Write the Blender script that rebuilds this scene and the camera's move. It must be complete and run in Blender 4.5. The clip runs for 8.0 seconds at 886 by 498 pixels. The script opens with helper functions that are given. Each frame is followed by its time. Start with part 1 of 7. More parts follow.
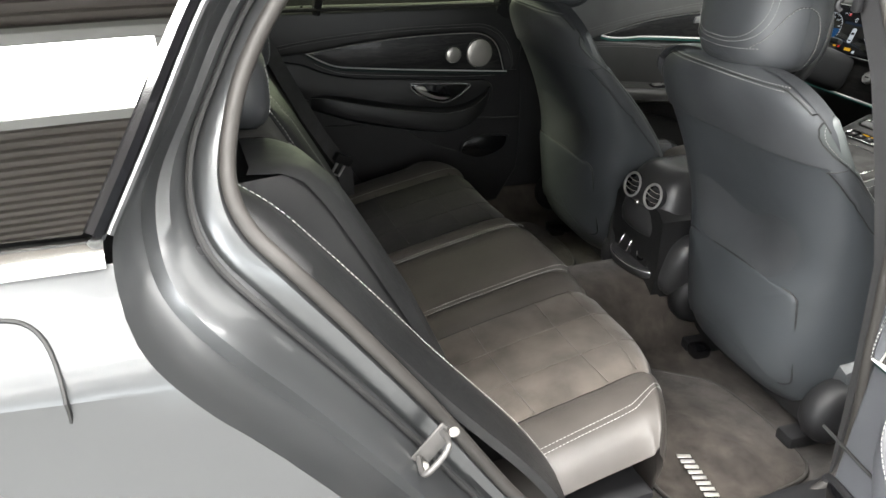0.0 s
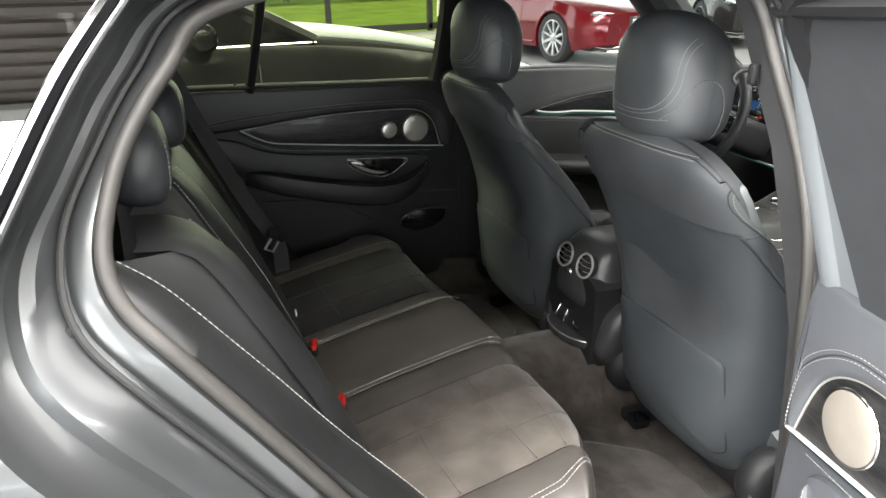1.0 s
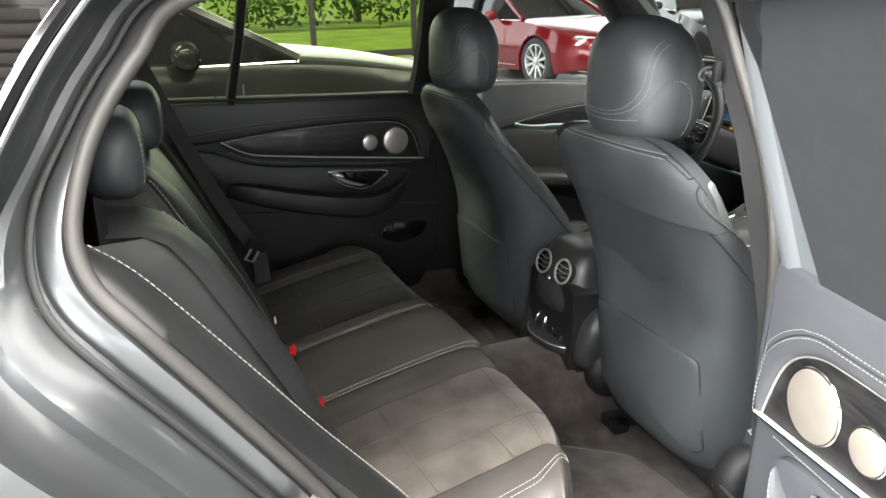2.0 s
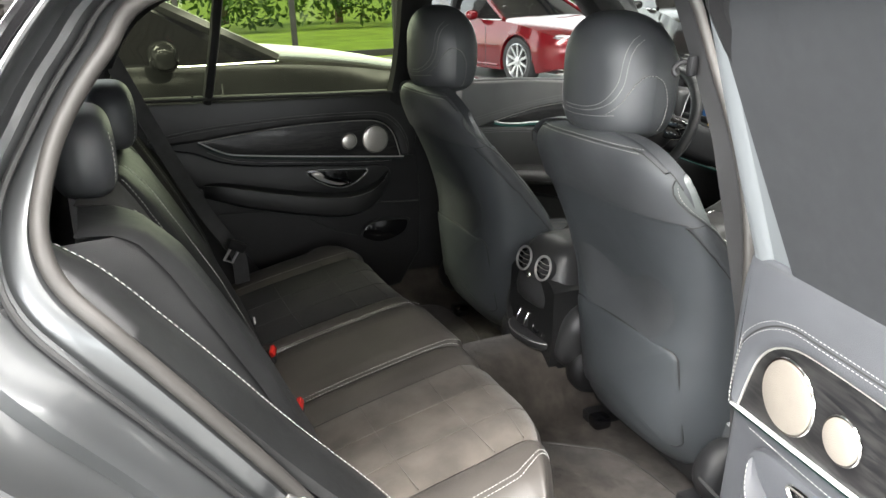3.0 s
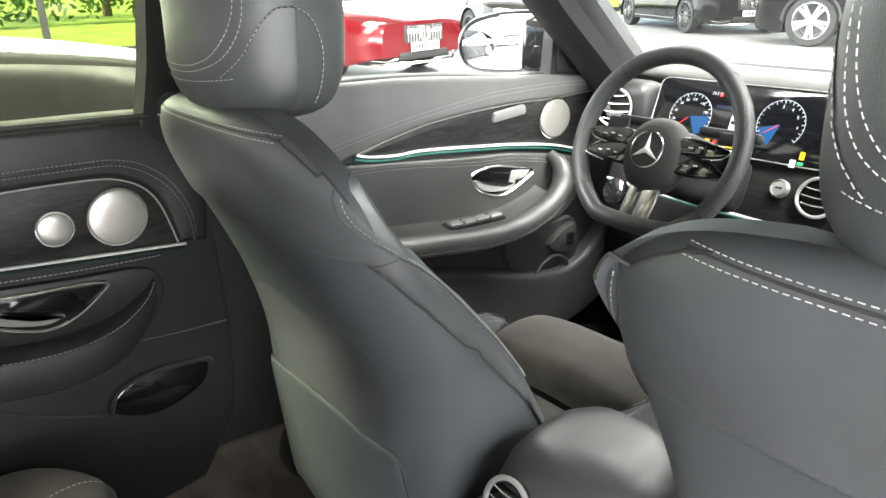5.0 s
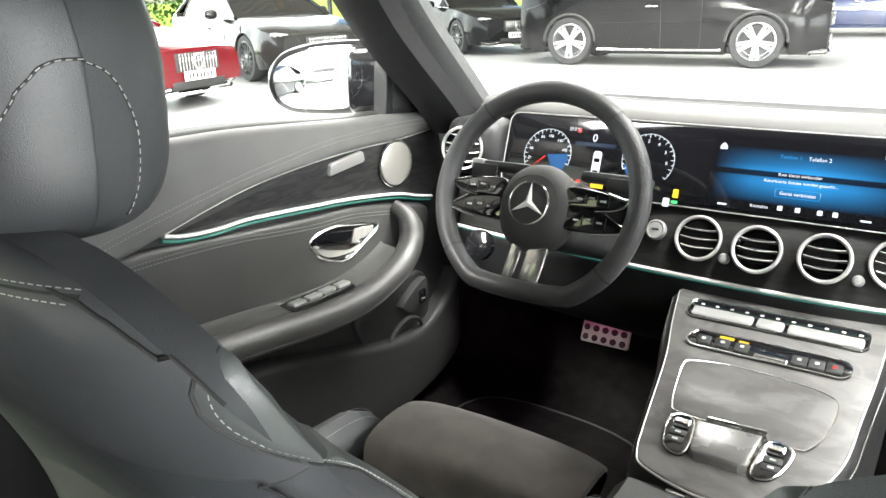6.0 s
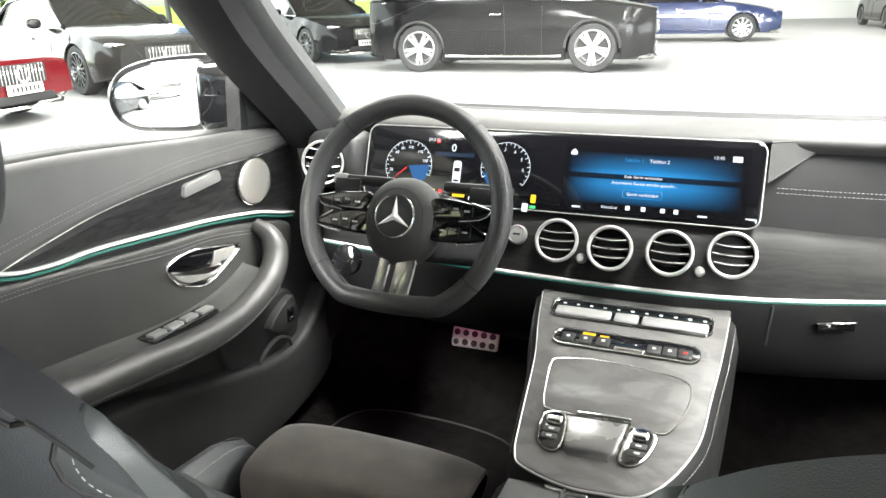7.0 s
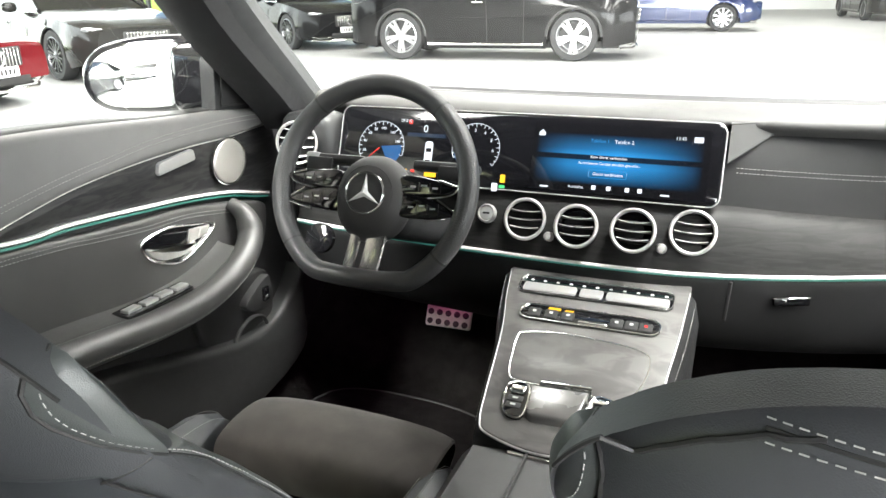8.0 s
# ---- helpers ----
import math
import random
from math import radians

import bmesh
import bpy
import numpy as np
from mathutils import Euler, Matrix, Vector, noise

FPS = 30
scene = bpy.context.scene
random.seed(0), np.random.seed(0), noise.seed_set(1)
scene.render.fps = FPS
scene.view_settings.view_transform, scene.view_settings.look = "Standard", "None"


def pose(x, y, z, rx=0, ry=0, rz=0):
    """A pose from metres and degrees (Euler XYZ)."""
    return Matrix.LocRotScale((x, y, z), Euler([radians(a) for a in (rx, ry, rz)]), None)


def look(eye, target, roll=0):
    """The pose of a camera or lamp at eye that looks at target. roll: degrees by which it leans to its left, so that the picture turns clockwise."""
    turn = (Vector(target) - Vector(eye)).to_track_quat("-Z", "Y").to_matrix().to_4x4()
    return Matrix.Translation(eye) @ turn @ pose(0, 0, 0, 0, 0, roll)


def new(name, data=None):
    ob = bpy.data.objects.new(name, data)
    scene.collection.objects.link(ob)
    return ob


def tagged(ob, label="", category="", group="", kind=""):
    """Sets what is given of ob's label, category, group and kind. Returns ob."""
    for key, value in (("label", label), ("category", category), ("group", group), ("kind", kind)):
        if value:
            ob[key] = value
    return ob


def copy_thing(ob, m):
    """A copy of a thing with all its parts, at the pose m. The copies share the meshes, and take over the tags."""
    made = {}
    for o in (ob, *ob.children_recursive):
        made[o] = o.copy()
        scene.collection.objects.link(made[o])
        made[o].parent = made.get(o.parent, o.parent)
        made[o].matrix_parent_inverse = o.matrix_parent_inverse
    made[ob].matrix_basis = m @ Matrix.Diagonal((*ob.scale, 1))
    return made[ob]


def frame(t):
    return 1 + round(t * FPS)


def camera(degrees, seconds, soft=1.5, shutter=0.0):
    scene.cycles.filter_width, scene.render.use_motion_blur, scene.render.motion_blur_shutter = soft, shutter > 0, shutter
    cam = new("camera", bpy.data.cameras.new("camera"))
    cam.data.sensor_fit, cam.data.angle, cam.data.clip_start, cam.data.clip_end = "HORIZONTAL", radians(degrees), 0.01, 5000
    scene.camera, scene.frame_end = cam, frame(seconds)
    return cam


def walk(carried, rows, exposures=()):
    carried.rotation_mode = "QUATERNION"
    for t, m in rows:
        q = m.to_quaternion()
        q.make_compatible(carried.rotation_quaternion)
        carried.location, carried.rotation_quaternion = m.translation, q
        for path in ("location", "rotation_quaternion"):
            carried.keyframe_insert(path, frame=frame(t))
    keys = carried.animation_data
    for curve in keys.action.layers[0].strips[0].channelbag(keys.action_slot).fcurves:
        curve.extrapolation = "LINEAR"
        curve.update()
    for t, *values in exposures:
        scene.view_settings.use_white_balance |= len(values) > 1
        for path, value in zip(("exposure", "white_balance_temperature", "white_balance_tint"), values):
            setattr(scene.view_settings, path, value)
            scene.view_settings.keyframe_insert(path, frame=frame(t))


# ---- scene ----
cam = camera(63.2, 8.0)

PATH = [
    (0, (1.501, -1.388, 1.359), (-0.173, -0.761, 0.462), 0.8),
    (0.5, (1.499, -1.332, 1.355), (-0.201, -0.63, 0.57), 0.7),
    (1, (1.511, -1.308, 1.352), (-0.201, -0.557, 0.641), 0.8),
    (1.5, (1.54, -1.302, 1.326), (-0.182, -0.53, 0.663), 0.7),
    (3, (1.55, -1.288, 1.304), (-0.151, -0.457, 0.661), 0.5),
    (3.5, (1.446, -1.248, 1.29), (-0.233, -0.382, 0.633), 0.2),
    (4, (1.203, -1.12, 1.249), (-0.429, -0.178, 0.579), 0.1),
    (4.2, (1.09, -1.072, 1.245), (-0.508, -0.077, 0.571), 0.2),
    (5.3, (0.249, -0.672, 1.193), (-1.067, 0.692, 0.554), -0.3),
    (5.5, (0.198, -0.639, 1.199), (-1.015, 0.823, 0.574), -0.2),
    (5.6, (0.176, -0.643, 1.204), (-0.941, 0.895, 0.582), 0.2),
    (6, (0.145, -0.633, 1.211), (-0.84, 0.998, 0.605), -0.5),
    (6.5, (0.135, -0.64, 1.223), (-0.646, 1.103, 0.629), -0.7),
    (7, (0.135, -0.632, 1.222), (-0.51, 1.166, 0.63), -0.7),
    (7.5, (0.131, -0.625, 1.222), (-0.443, 1.194, 0.621), -0.5),
    (8, (0.169, -0.659, 1.211), (-0.429, 1.146, 0.59), -0.2),
]
EXPOSURES = ((0, 0.05), (1.0, 0.12), (1.5, 0.2), (3.0, 0.25), (3.6, 0.6), (4.2, 1.2), (5.3, 2.0), (6.0, 1.75), (8.0, 1.65))
# the visited car stands a little nose-down on the hall's floor, and the camera moves with it
TILT = Matrix.Translation((0, 0, 0.3)) @ Euler((radians(-2.2), 0, 0)).to_matrix().to_4x4() @ Matrix.Translation((0, 0, -0.3))
walk(cam, [(t, TILT @ look(eye, target, roll)) for t, eye, target, roll in PATH], EXPOSURES)

# ---- world, sun and large lights ----
world = bpy.data.worlds.new("world")
scene.world = world
world.use_nodes = True
_wn = world.node_tree
_sky = _wn.nodes.new("ShaderNodeTexSky")
_sky.sky_type = "NISHITA"
_sky.sun_disc = False
_sky.sun_elevation = radians(48)
_sky.sun_rotation = radians(200)
_bg = _wn.nodes["Background"]
_bg.inputs["Strength"].default_value = 0.12
_wn.links.new(_sky.outputs[0], _bg.inputs[0])

sun_data = bpy.data.lights.new("sun", "SUN")
sun_data.energy, sun_data.angle, sun_data.color = 5.0, radians(0.5), (1.0, 0.95, 0.88)
sun = new("sun", sun_data)
sun.matrix_basis = look((-30, 10, 40), (-30 + 14, 10 + 34, 0))


def area(name, at, to, sx, sy, power, color=(1, 1, 1)):
    d = bpy.data.lights.new(name, "AREA")
    d.shape, d.size, d.size_y, d.energy, d.color = "RECTANGLE", sx, sy, power, color
    o = new(name, d)
    o.matrix_basis = look(at, to)
    return o


# daylight through the roof lights of the hall and its glazed front
HALL_Z = 6.5
# 5.25 and 7.45 are known strips; others assumed, (2.0, -2.6) added as fill
ROOFL = ((-6.5, 6.0, 1.6, 9.0), (-2.0, 9.0, 1.6, 8.0), (2.6, 6.0, 1.6, 9.0), (7.45, 2.3, 1.2, 8.0), (-4.0, 21.0, 1.6, 9.0), (3.5, 21.0, 1.6, 9.0), (5.25, -5.1, 1.0, 7.0), (-3.0, -6.0, 1.6, 6.0), (10.5, -3.0, 1.4, 8.0), (2.0, -2.6, 1.5, 8.0))
for lx, ly, lw, ll in ROOFL:
    area("roof_light", (lx, ly, HALL_Z - 0.12), (lx, ly, 0), lw, ll, (30 if ly > 4 else 110 if lx == 7.45 else 45 if lx > 7 else 165) * lw * ll, (1.0, 0.98, 0.95))
area("front_daylight", (-13.6, 6.0, 2.6), (0, 6.0, 2.0), 22.0, 4.6, 1000, (0.96, 1.0, 0.96))
# added low fill from the right, its glazed side is unseen
area("side_daylight", (21.7, -3.0, 2.9), (0, -3.0, 2.0), 16.0, 4.6, 1800, (0.97, 0.99, 1.0))
# added fill from behind, brightens the seat backs through unseen rear glazing
area("rear_daylight", (6.0, -10.8, 2.9), (3.0, 0.0, 2.0), 14.0, 4.6, 3000, (0.98, 0.99, 1.0))
area("footwell_light", (-0.354, 0.915, 0.540), (-0.351, 0.958, 0.450), 0.10, 0.02, 0.018, (1.0, 0.05, 0.45))
from mathutils.bvhtree import BVHTree



# ---- mesh helpers ----
def join(*gs):
    vs, fs = [], []
    for v, f in gs:
        k = len(vs)
        vs += list(v)
        fs += [tuple(i + k for i in q) for q in f]
    return vs, fs


def moved(g, m):
    return [tuple(m @ Vector(v)) for v in g[0]], g[1]


def thing(name, label, category, group="", kind="", at=None):
    """An empty that parents the parts of a thing."""
    return tagged(placed(new(name), at), label, category, group, kind)


def placed(ob, at):
    if at is not None:
        ob.matrix_basis = at
    return ob


def part(name, g, mat, parent=None, label="", sharp=38):
    """Links verts and faces (or a bmesh) as one mesh under its thing."""
    me = bpy.data.meshes.new(name)
    if isinstance(g, bmesh.types.BMesh):
        g.to_mesh(me)
        g.free()
    else:
        me.from_pydata(g[0], [], g[1])
    me.polygons.foreach_set("use_smooth", [True] * len(me.polygons))
    me.set_sharp_from_angle(angle=radians(sharp))
    me.materials.append(mat)
    ob = new(name, me)
    ob.parent = parent
    if label:
        ob["label"] = label
    return ob


def solo(name, g, mat, label, category="", group="", kind="", sharp=38):
    return tagged(part(name, g, mat, None, "", sharp), label, category, group, kind)


def curve(pts, n=8, closed=False):
    """Catmull-Rom points through pts, n to each span."""
    p = [Vector(q) for q in pts]
    m = len(p)
    out = []
    for i in range(m if closed else m - 1):
        if closed:
            a, b, c, d = p[i - 1], p[i], p[(i + 1) % m], p[(i + 2) % m]
        else:
            a, b, c, d = p[max(i - 1, 0)], p[i], p[i + 1], p[min(i + 2, m - 1)]
        for k in range(n):
            t = k / n
            out.append(0.5 * (2 * b + (c - a) * t + (2 * a - 5 * b + 4 * c - d) * t * t + (3 * b - a - 3 * c + d) * t ** 3))
    if not closed:
        out.append(p[-1].copy())
    return out


def loft(rings, closed=True, caps=True):
    n = len(rings[0])
    vs = [tuple(v) for r in rings for v in r]
    fs = []
    for i in range(len(rings) - 1):
        for k in range(n if closed else n - 1):
            a, b = i * n + k, i * n + (k + 1) % n
            fs.append((a, b, b + n, a + n))
    if caps and closed:
        fs.append(tuple(reversed(range(n))))
        fs.append(tuple(range((len(rings) - 1) * n, len(rings) * n)))
    return vs, fs


def sheet(rings):
    return loft(rings, False, False)


def tube(pts, r, n=8, closed=False, flat=1.0):
    """A round bar along pts; flat squeezes it across its second axis."""
    p = [Vector(q) for q in pts]
    m = len(p)
    tang = []
    for i in range(m):
        a = p[i - 1] if (closed or i) else p[i]
        b = p[(i + 1) % m] if (closed or i < m - 1) else p[i]
        tang.append((b - a).normalized())
    up = Vector((0, 0, 1)) if abs(tang[0].z) < 0.9 else Vector((0, 1, 0))
    side = tang[0].cross(up).normalized()
    rings = []
    for i in range(m):
        side = (side - tang[i] * side.dot(tang[i])).normalized()
        nor = side.cross(tang[i])
        rr = r[i] if isinstance(r, (list, tuple)) else r
        rings.append([p[i] + side * (rr * math.cos(a)) + nor * (rr * flat * math.sin(a)) for a in (2 * math.pi * k / n for k in range(n))])
    if closed:
        rings.append(rings[0])
        return loft(rings, True, False)
    return loft(rings)


def dashes(pts, on=0.0042, off=0.0026, r=0.0008):
    """A row of thread stitches along pts, as short bars."""
    p = [Vector(q) for q in pts]
    acc = [0.0]
    for a, b in zip(p, p[1:]):
        acc.append(acc[-1] + (b - a).length)

    def at(s):
        i = max(k for k in range(len(acc) - 1) if acc[k] <= s + 1e-9)
        f = (s - acc[i]) / max(acc[i + 1] - acc[i], 1e-9)
        return p[i].lerp(p[i + 1], min(f, 1.0))

    gs, s = [], 0.0
    while s + on < acc[-1]:
        a, b = at(s), at(s + on)
        if (b - a).length > 1e-5:
            gs.append(tube([a, b], r * 0.7, 4))
        s += on + off
    return join(*gs) if gs else ([], [])


def rbox(c, s, r=0.01, seg=2, m=None):
    """A box of size s about c with rounded edges."""
    bm = bmesh.new()
    bmesh.ops.create_cube(bm, size=1.0)
    for v in bm.verts:
        v.co = Vector((v.co.x * s[0], v.co.y * s[1], v.co.z * s[2]))
    r = min(r, 0.49 * min(s))
    if r > 0:
        bmesh.ops.bevel(bm, geom=bm.edges[:], offset=r, segments=seg, affect="EDGES", profile=0.5)
    bm.verts.index_update()
    vs = [tuple(v.co) for v in bm.verts]
    fs = [tuple(v.index for v in f.verts) for f in bm.faces]
    bm.free()
    g = (vs, fs)
    if m is not None:
        g = moved(g, m)
    return [tuple(Vector(v) + Vector(c)) for v in g[0]], g[1]


def lathe(prof, n=32):
    """Turns (radius, height) pairs about z."""
    rings = [[(r * math.cos(2 * math.pi * k / n), r * math.sin(2 * math.pi * k / n), h) for k in range(n)] for r, h in prof]
    return loft(rings)


def slab(outline, t, bev=0.003, m=None, seg=2):
    """A plate with the (u, v) outline in its x-z plane, its face at y = 0 and its back at y = t (away from the viewer at -y)."""
    bm = bmesh.new()
    lo = [bm.verts.new((q[0], 0, q[1])) for q in outline]
    f = bm.faces.new(lo)
    bmesh.ops.recalc_face_normals(bm, faces=[f])
    if f.normal.y > 0:
        f.normal_flip()
    ret = bmesh.ops.extrude_face_region(bm, geom=[f])
    top = [g for g in ret["geom"] if isinstance(g, bmesh.types.BMVert)]
    for v in lo:
        v.co.y = t
    for v in top:
        v.co.y = 0
    bmesh.ops.recalc_face_normals(bm, faces=bm.faces[:])
    if bev > 0:
        front = set(top)
        es = [e for e in bm.edges if e.verts[0] in front and e.verts[1] in front]
        bmesh.ops.bevel(bm, geom=es, offset=bev, segments=seg, affect="EDGES", profile=0.5)
    bm.verts.index_update()
    g = ([tuple(v.co) for v in bm.verts], [tuple(v.index for v in q.verts) for q in bm.faces])
    bm.free()
    return moved(g, m) if m is not None else g


def roundrect(x0, z0, x1, z1, r, n=5):
    out = []
    for cx, cz, a0 in ((x1 - r, z1 - r, 0), (x0 + r, z1 - r, 90), (x0 + r, z0 + r, 180), (x1 - r, z0 + r, 270)):
        for k in range(n + 1):
            a = radians(a0 + 90 * k / n)
            out.append((cx + r * math.cos(a), cz + r * math.sin(a)))
    return out


def smooth2(pts, n=6, closed=False):
    return [(v.x, v.y) for v in curve([(p[0], p[1], 0) for p in pts], n, closed)]


def superball(c, h, e=2.6, nu=36, nv=20):
    """A rounded block with half sizes h."""
    rings = []
    for j in range(nv + 1):
        b = -math.pi / 2 + math.pi * j / nv
        cb, sb = math.cos(b), math.sin(b)
        row = []
        for i in range(nu):
            a = 2 * math.pi * i / nu
            d = Vector((cb * math.cos(a), cb * math.sin(a), sb))
            row.append(onball(c, h, e, d))
        rings.append(row)
    return loft(rings)


def onball(c, h, e, d, lift=0.0):
    k = (abs(d[0] / h[0]) ** e + abs(d[1] / h[1]) ** e + abs(d[2] / h[2]) ** e) ** (-1 / e)
    v = Vector(d) * k
    return Vector(c) + v + v.normalized() * lift


def lerp_table(rows, z):
    """Values between the rows (z, a, b, ...), smoothed."""
    if z <= rows[0][0]:
        return rows[0][1:]
    for p, q in zip(rows, rows[1:]):
        if z <= q[0]:
            t = (z - p[0]) / (q[0] - p[0])
            return tuple(a + (b - a) * t for a, b in zip(p[1:], q[1:]))
    return rows[-1][1:]


TREES = {}


def tree_of(g):
    """The search tree of a surface, built once; g stays alive with it."""
    if id(g) not in TREES:
        TREES[id(g)] = (BVHTree.FromPolygons([Vector(v) for v in g[0]], g[1]), g)
    return TREES[id(g)][0]


def snapped(pts, g, lift=0.0008):
    """The points laid on the surface g."""
    from_tree = tree_of(g)
    out = []
    for q in pts:
        co, nor, _, _ = from_tree.find_nearest(Vector(q))
        d = Vector(q) - co
        out.append(co + (nor if nor.dot(d) >= 0 or d.length < 0.002 else -nor) * lift)
    return out


def cast(pts, g, way, lift=0.0008):
    """The points carried along the direction way on to the surface g."""
    tree_ = tree_of(g)
    out = []
    for q in pts:
        co, nor, _, _ = tree_.ray_cast(Vector(q), Vector(way).normalized())
        if co is not None:
            out.append(co - Vector(way).normalized() * lift)
    return out


# ---- materials ----
def mat(name, col, rough=0.5, metal=0.0, var=0.12, scale=6.0, grain=0.0, gscale=400.0, coat=0.0, spec=0.5, col2=None, rvar=0.08, stretch=(1, 1, 1), sheen=0.0, emit=0.0, bump_mid=0.0):
    m = bpy.data.materials.new(name)
    m.use_nodes = True
    nt = m.node_tree
    b = nt.nodes["Principled BSDF"]
    L = nt.links.new
    tc = nt.nodes.new("ShaderNodeTexCoord")
    mp = nt.nodes.new("ShaderNodeMapping")
    mp.inputs["Scale"].default_value = stretch
    L(tc.outputs["Object"], mp.inputs["Vector"])
    n1 = nt.nodes.new("ShaderNodeTexNoise")
    n1.inputs["Scale"].default_value, n1.inputs["Detail"].default_value = scale, 5.0
    L(mp.outputs[0], n1.inputs["Vector"])
    mix = nt.nodes.new("ShaderNodeMix")
    mix.data_type = "RGBA"
    c2 = col2 or tuple(c * (1 - var) for c in col)
    c1 = col if col2 else tuple(min(c * (1 + var), 1) for c in col)
    mix.inputs[6].default_value, mix.inputs[7].default_value = (*c1, 1), (*c2, 1)
    ramp = nt.nodes.new("ShaderNodeMapRange")
    ramp.inputs[1].default_value, ramp.inputs[2].default_value = 0.32, 0.68
    L(n1.outputs["Fac"], ramp.inputs[0])
    L(ramp.outputs[0], mix.inputs[0])
    L(mix.outputs[2], b.inputs["Base Color"])
    rr = nt.nodes.new("ShaderNodeMapRange")
    rr.inputs[3].default_value, rr.inputs[4].default_value = max(rough - rvar, 0.02), min(rough + rvar, 1)
    n2 = nt.nodes.new("ShaderNodeTexNoise")
    n2.inputs["Scale"].default_value, n2.inputs["Detail"].default_value = scale * 5.3, 4.0
    L(mp.outputs[0], n2.inputs["Vector"])
    L(n2.outputs["Fac"], rr.inputs[0])
    L(rr.outputs[0], b.inputs["Roughness"])
    b.inputs["Metallic"].default_value = metal
    b.inputs["Specular IOR Level"].default_value = spec
    b.inputs["Coat Weight"].default_value = coat
    b.inputs["Coat Roughness"].default_value = 0.04
    b.inputs["Sheen Weight"].default_value = sheen
    if emit:
        b.inputs["Emission Color"].default_value = (*col, 1)
        b.inputs["Emission Strength"].default_value = emit
    if grain:
        v = nt.nodes.new("ShaderNodeTexVoronoi")
        v.inputs["Scale"].default_value = gscale
        L(mp.outputs[0], v.inputs["Vector"])
        bp = nt.nodes.new("ShaderNodeBump")
        bp.inputs["Strength"].default_value, bp.inputs["Distance"].default_value = grain, 0.0006
        L(v.outputs["Distance"], bp.inputs["Height"])
        last = bp
        if bump_mid:
            n3 = nt.nodes.new("ShaderNodeTexNoise")
            n3.inputs["Scale"].default_value = scale * 2.5
            L(mp.outputs[0], n3.inputs["Vector"])
            b2 = nt.nodes.new("ShaderNodeBump")
            b2.inputs["Strength"].default_value, b2.inputs["Distance"].default_value = bump_mid, 0.004
            L(n3.outputs["Fac"], b2.inputs["Height"])
            L(bp.outputs[0], b2.inputs["Normal"])
            last = b2
        L(last.outputs[0], b.inputs["Normal"])
    return m


def glass(name, col=(1, 1, 1), clear=0.9, rough=0.0, base=0.04):
    """Thin pane: lets light straight through, tinted, with its mirror gloss."""
    m = bpy.data.materials.new(name)
    m.use_nodes = True
    nt = m.node_tree
    nt.nodes.clear()
    L = nt.links.new
    out = nt.nodes.new("ShaderNodeOutputMaterial")
    tr = nt.nodes.new("ShaderNodeBsdfTransparent")
    tr.inputs[0].default_value = (*(c * clear for c in col), 1)
    gl = nt.nodes.new("ShaderNodeBsdfGlossy")
    gl.inputs["Roughness"].default_value = rough
    lw = nt.nodes.new("ShaderNodeLayerWeight")
    lw.inputs[0].default_value = 0.5
    pw = nt.nodes.new("ShaderNodeMath")
    pw.operation = "POWER"
    pw.inputs[1].default_value = 5.0
    L(lw.outputs["Facing"], pw.inputs[0])
    mr = nt.nodes.new("ShaderNodeMapRange")
    mr.inputs[3].default_value, mr.inputs[4].default_value = base, 0.9
    L(pw.outputs[0], mr.inputs[0])
    mx = nt.nodes.new("ShaderNodeMixShader")
    L(mr.outputs[0], mx.inputs[0])
    L(tr.outputs[0], mx.inputs[1])
    L(gl.outputs[0], mx.inputs[2])
    L(mx.outputs[0], out.inputs[0])
    return m


def wood(name, c1, c2, rough, coat):
    """Open-pored ash: long wavy grain along the object's y or x."""
    m = mat(name, c1, rough, 0, 0.2, 3.0, 0, 1, coat, 0.4)
    nt = m.node_tree
    b = nt.nodes["Principled BSDF"]
    L = nt.links.new
    tc = nt.nodes.new("ShaderNodeTexCoord")
    mp = nt.nodes.new("ShaderNodeMapping")
    mp.inputs["Scale"].default_value = (1.2, 1.2, 9.0)
    L(tc.outputs["Object"], mp.inputs["Vector"])
    w = nt.nodes.new("ShaderNodeTexNoise")
    w.inputs["Scale"].default_value, w.inputs["Detail"].default_value, w.inputs["Distortion"].default_value = 9.0, 7.0, 1.6
    L(mp.outputs[0], w.inputs["Vector"])
    r = nt.nodes.new("ShaderNodeValToRGB")
    r.color_ramp.elements[0].position, r.color_ramp.elements[1].position = 0.42, 0.6
    r.color_ramp.elements[0].color, r.color_ramp.elements[1].color = (*c1, 1), (*c2, 1)
    L(w.outputs["Fac"], r.inputs[0])
    L(r.outputs[0], b.inputs["Base Color"])
    bp = nt.nodes.new("ShaderNodeBump")
    bp.inputs["Strength"].default_value, bp.inputs["Distance"].default_value = 0.25, 0.0008
    L(w.outputs["Fac"], bp.inputs["Height"])
    L(bp.outputs[0], b.inputs["Normal"])
    return m


def brushed(name, col, rough=0.28):
    m = mat(name, col, rough, 0.7, 0.05, 4.0, 0, 1, 0, 0.5)
    m.node_tree.nodes["Principled BSDF"].inputs["Anisotropic"].default_value = 0.6
    return m


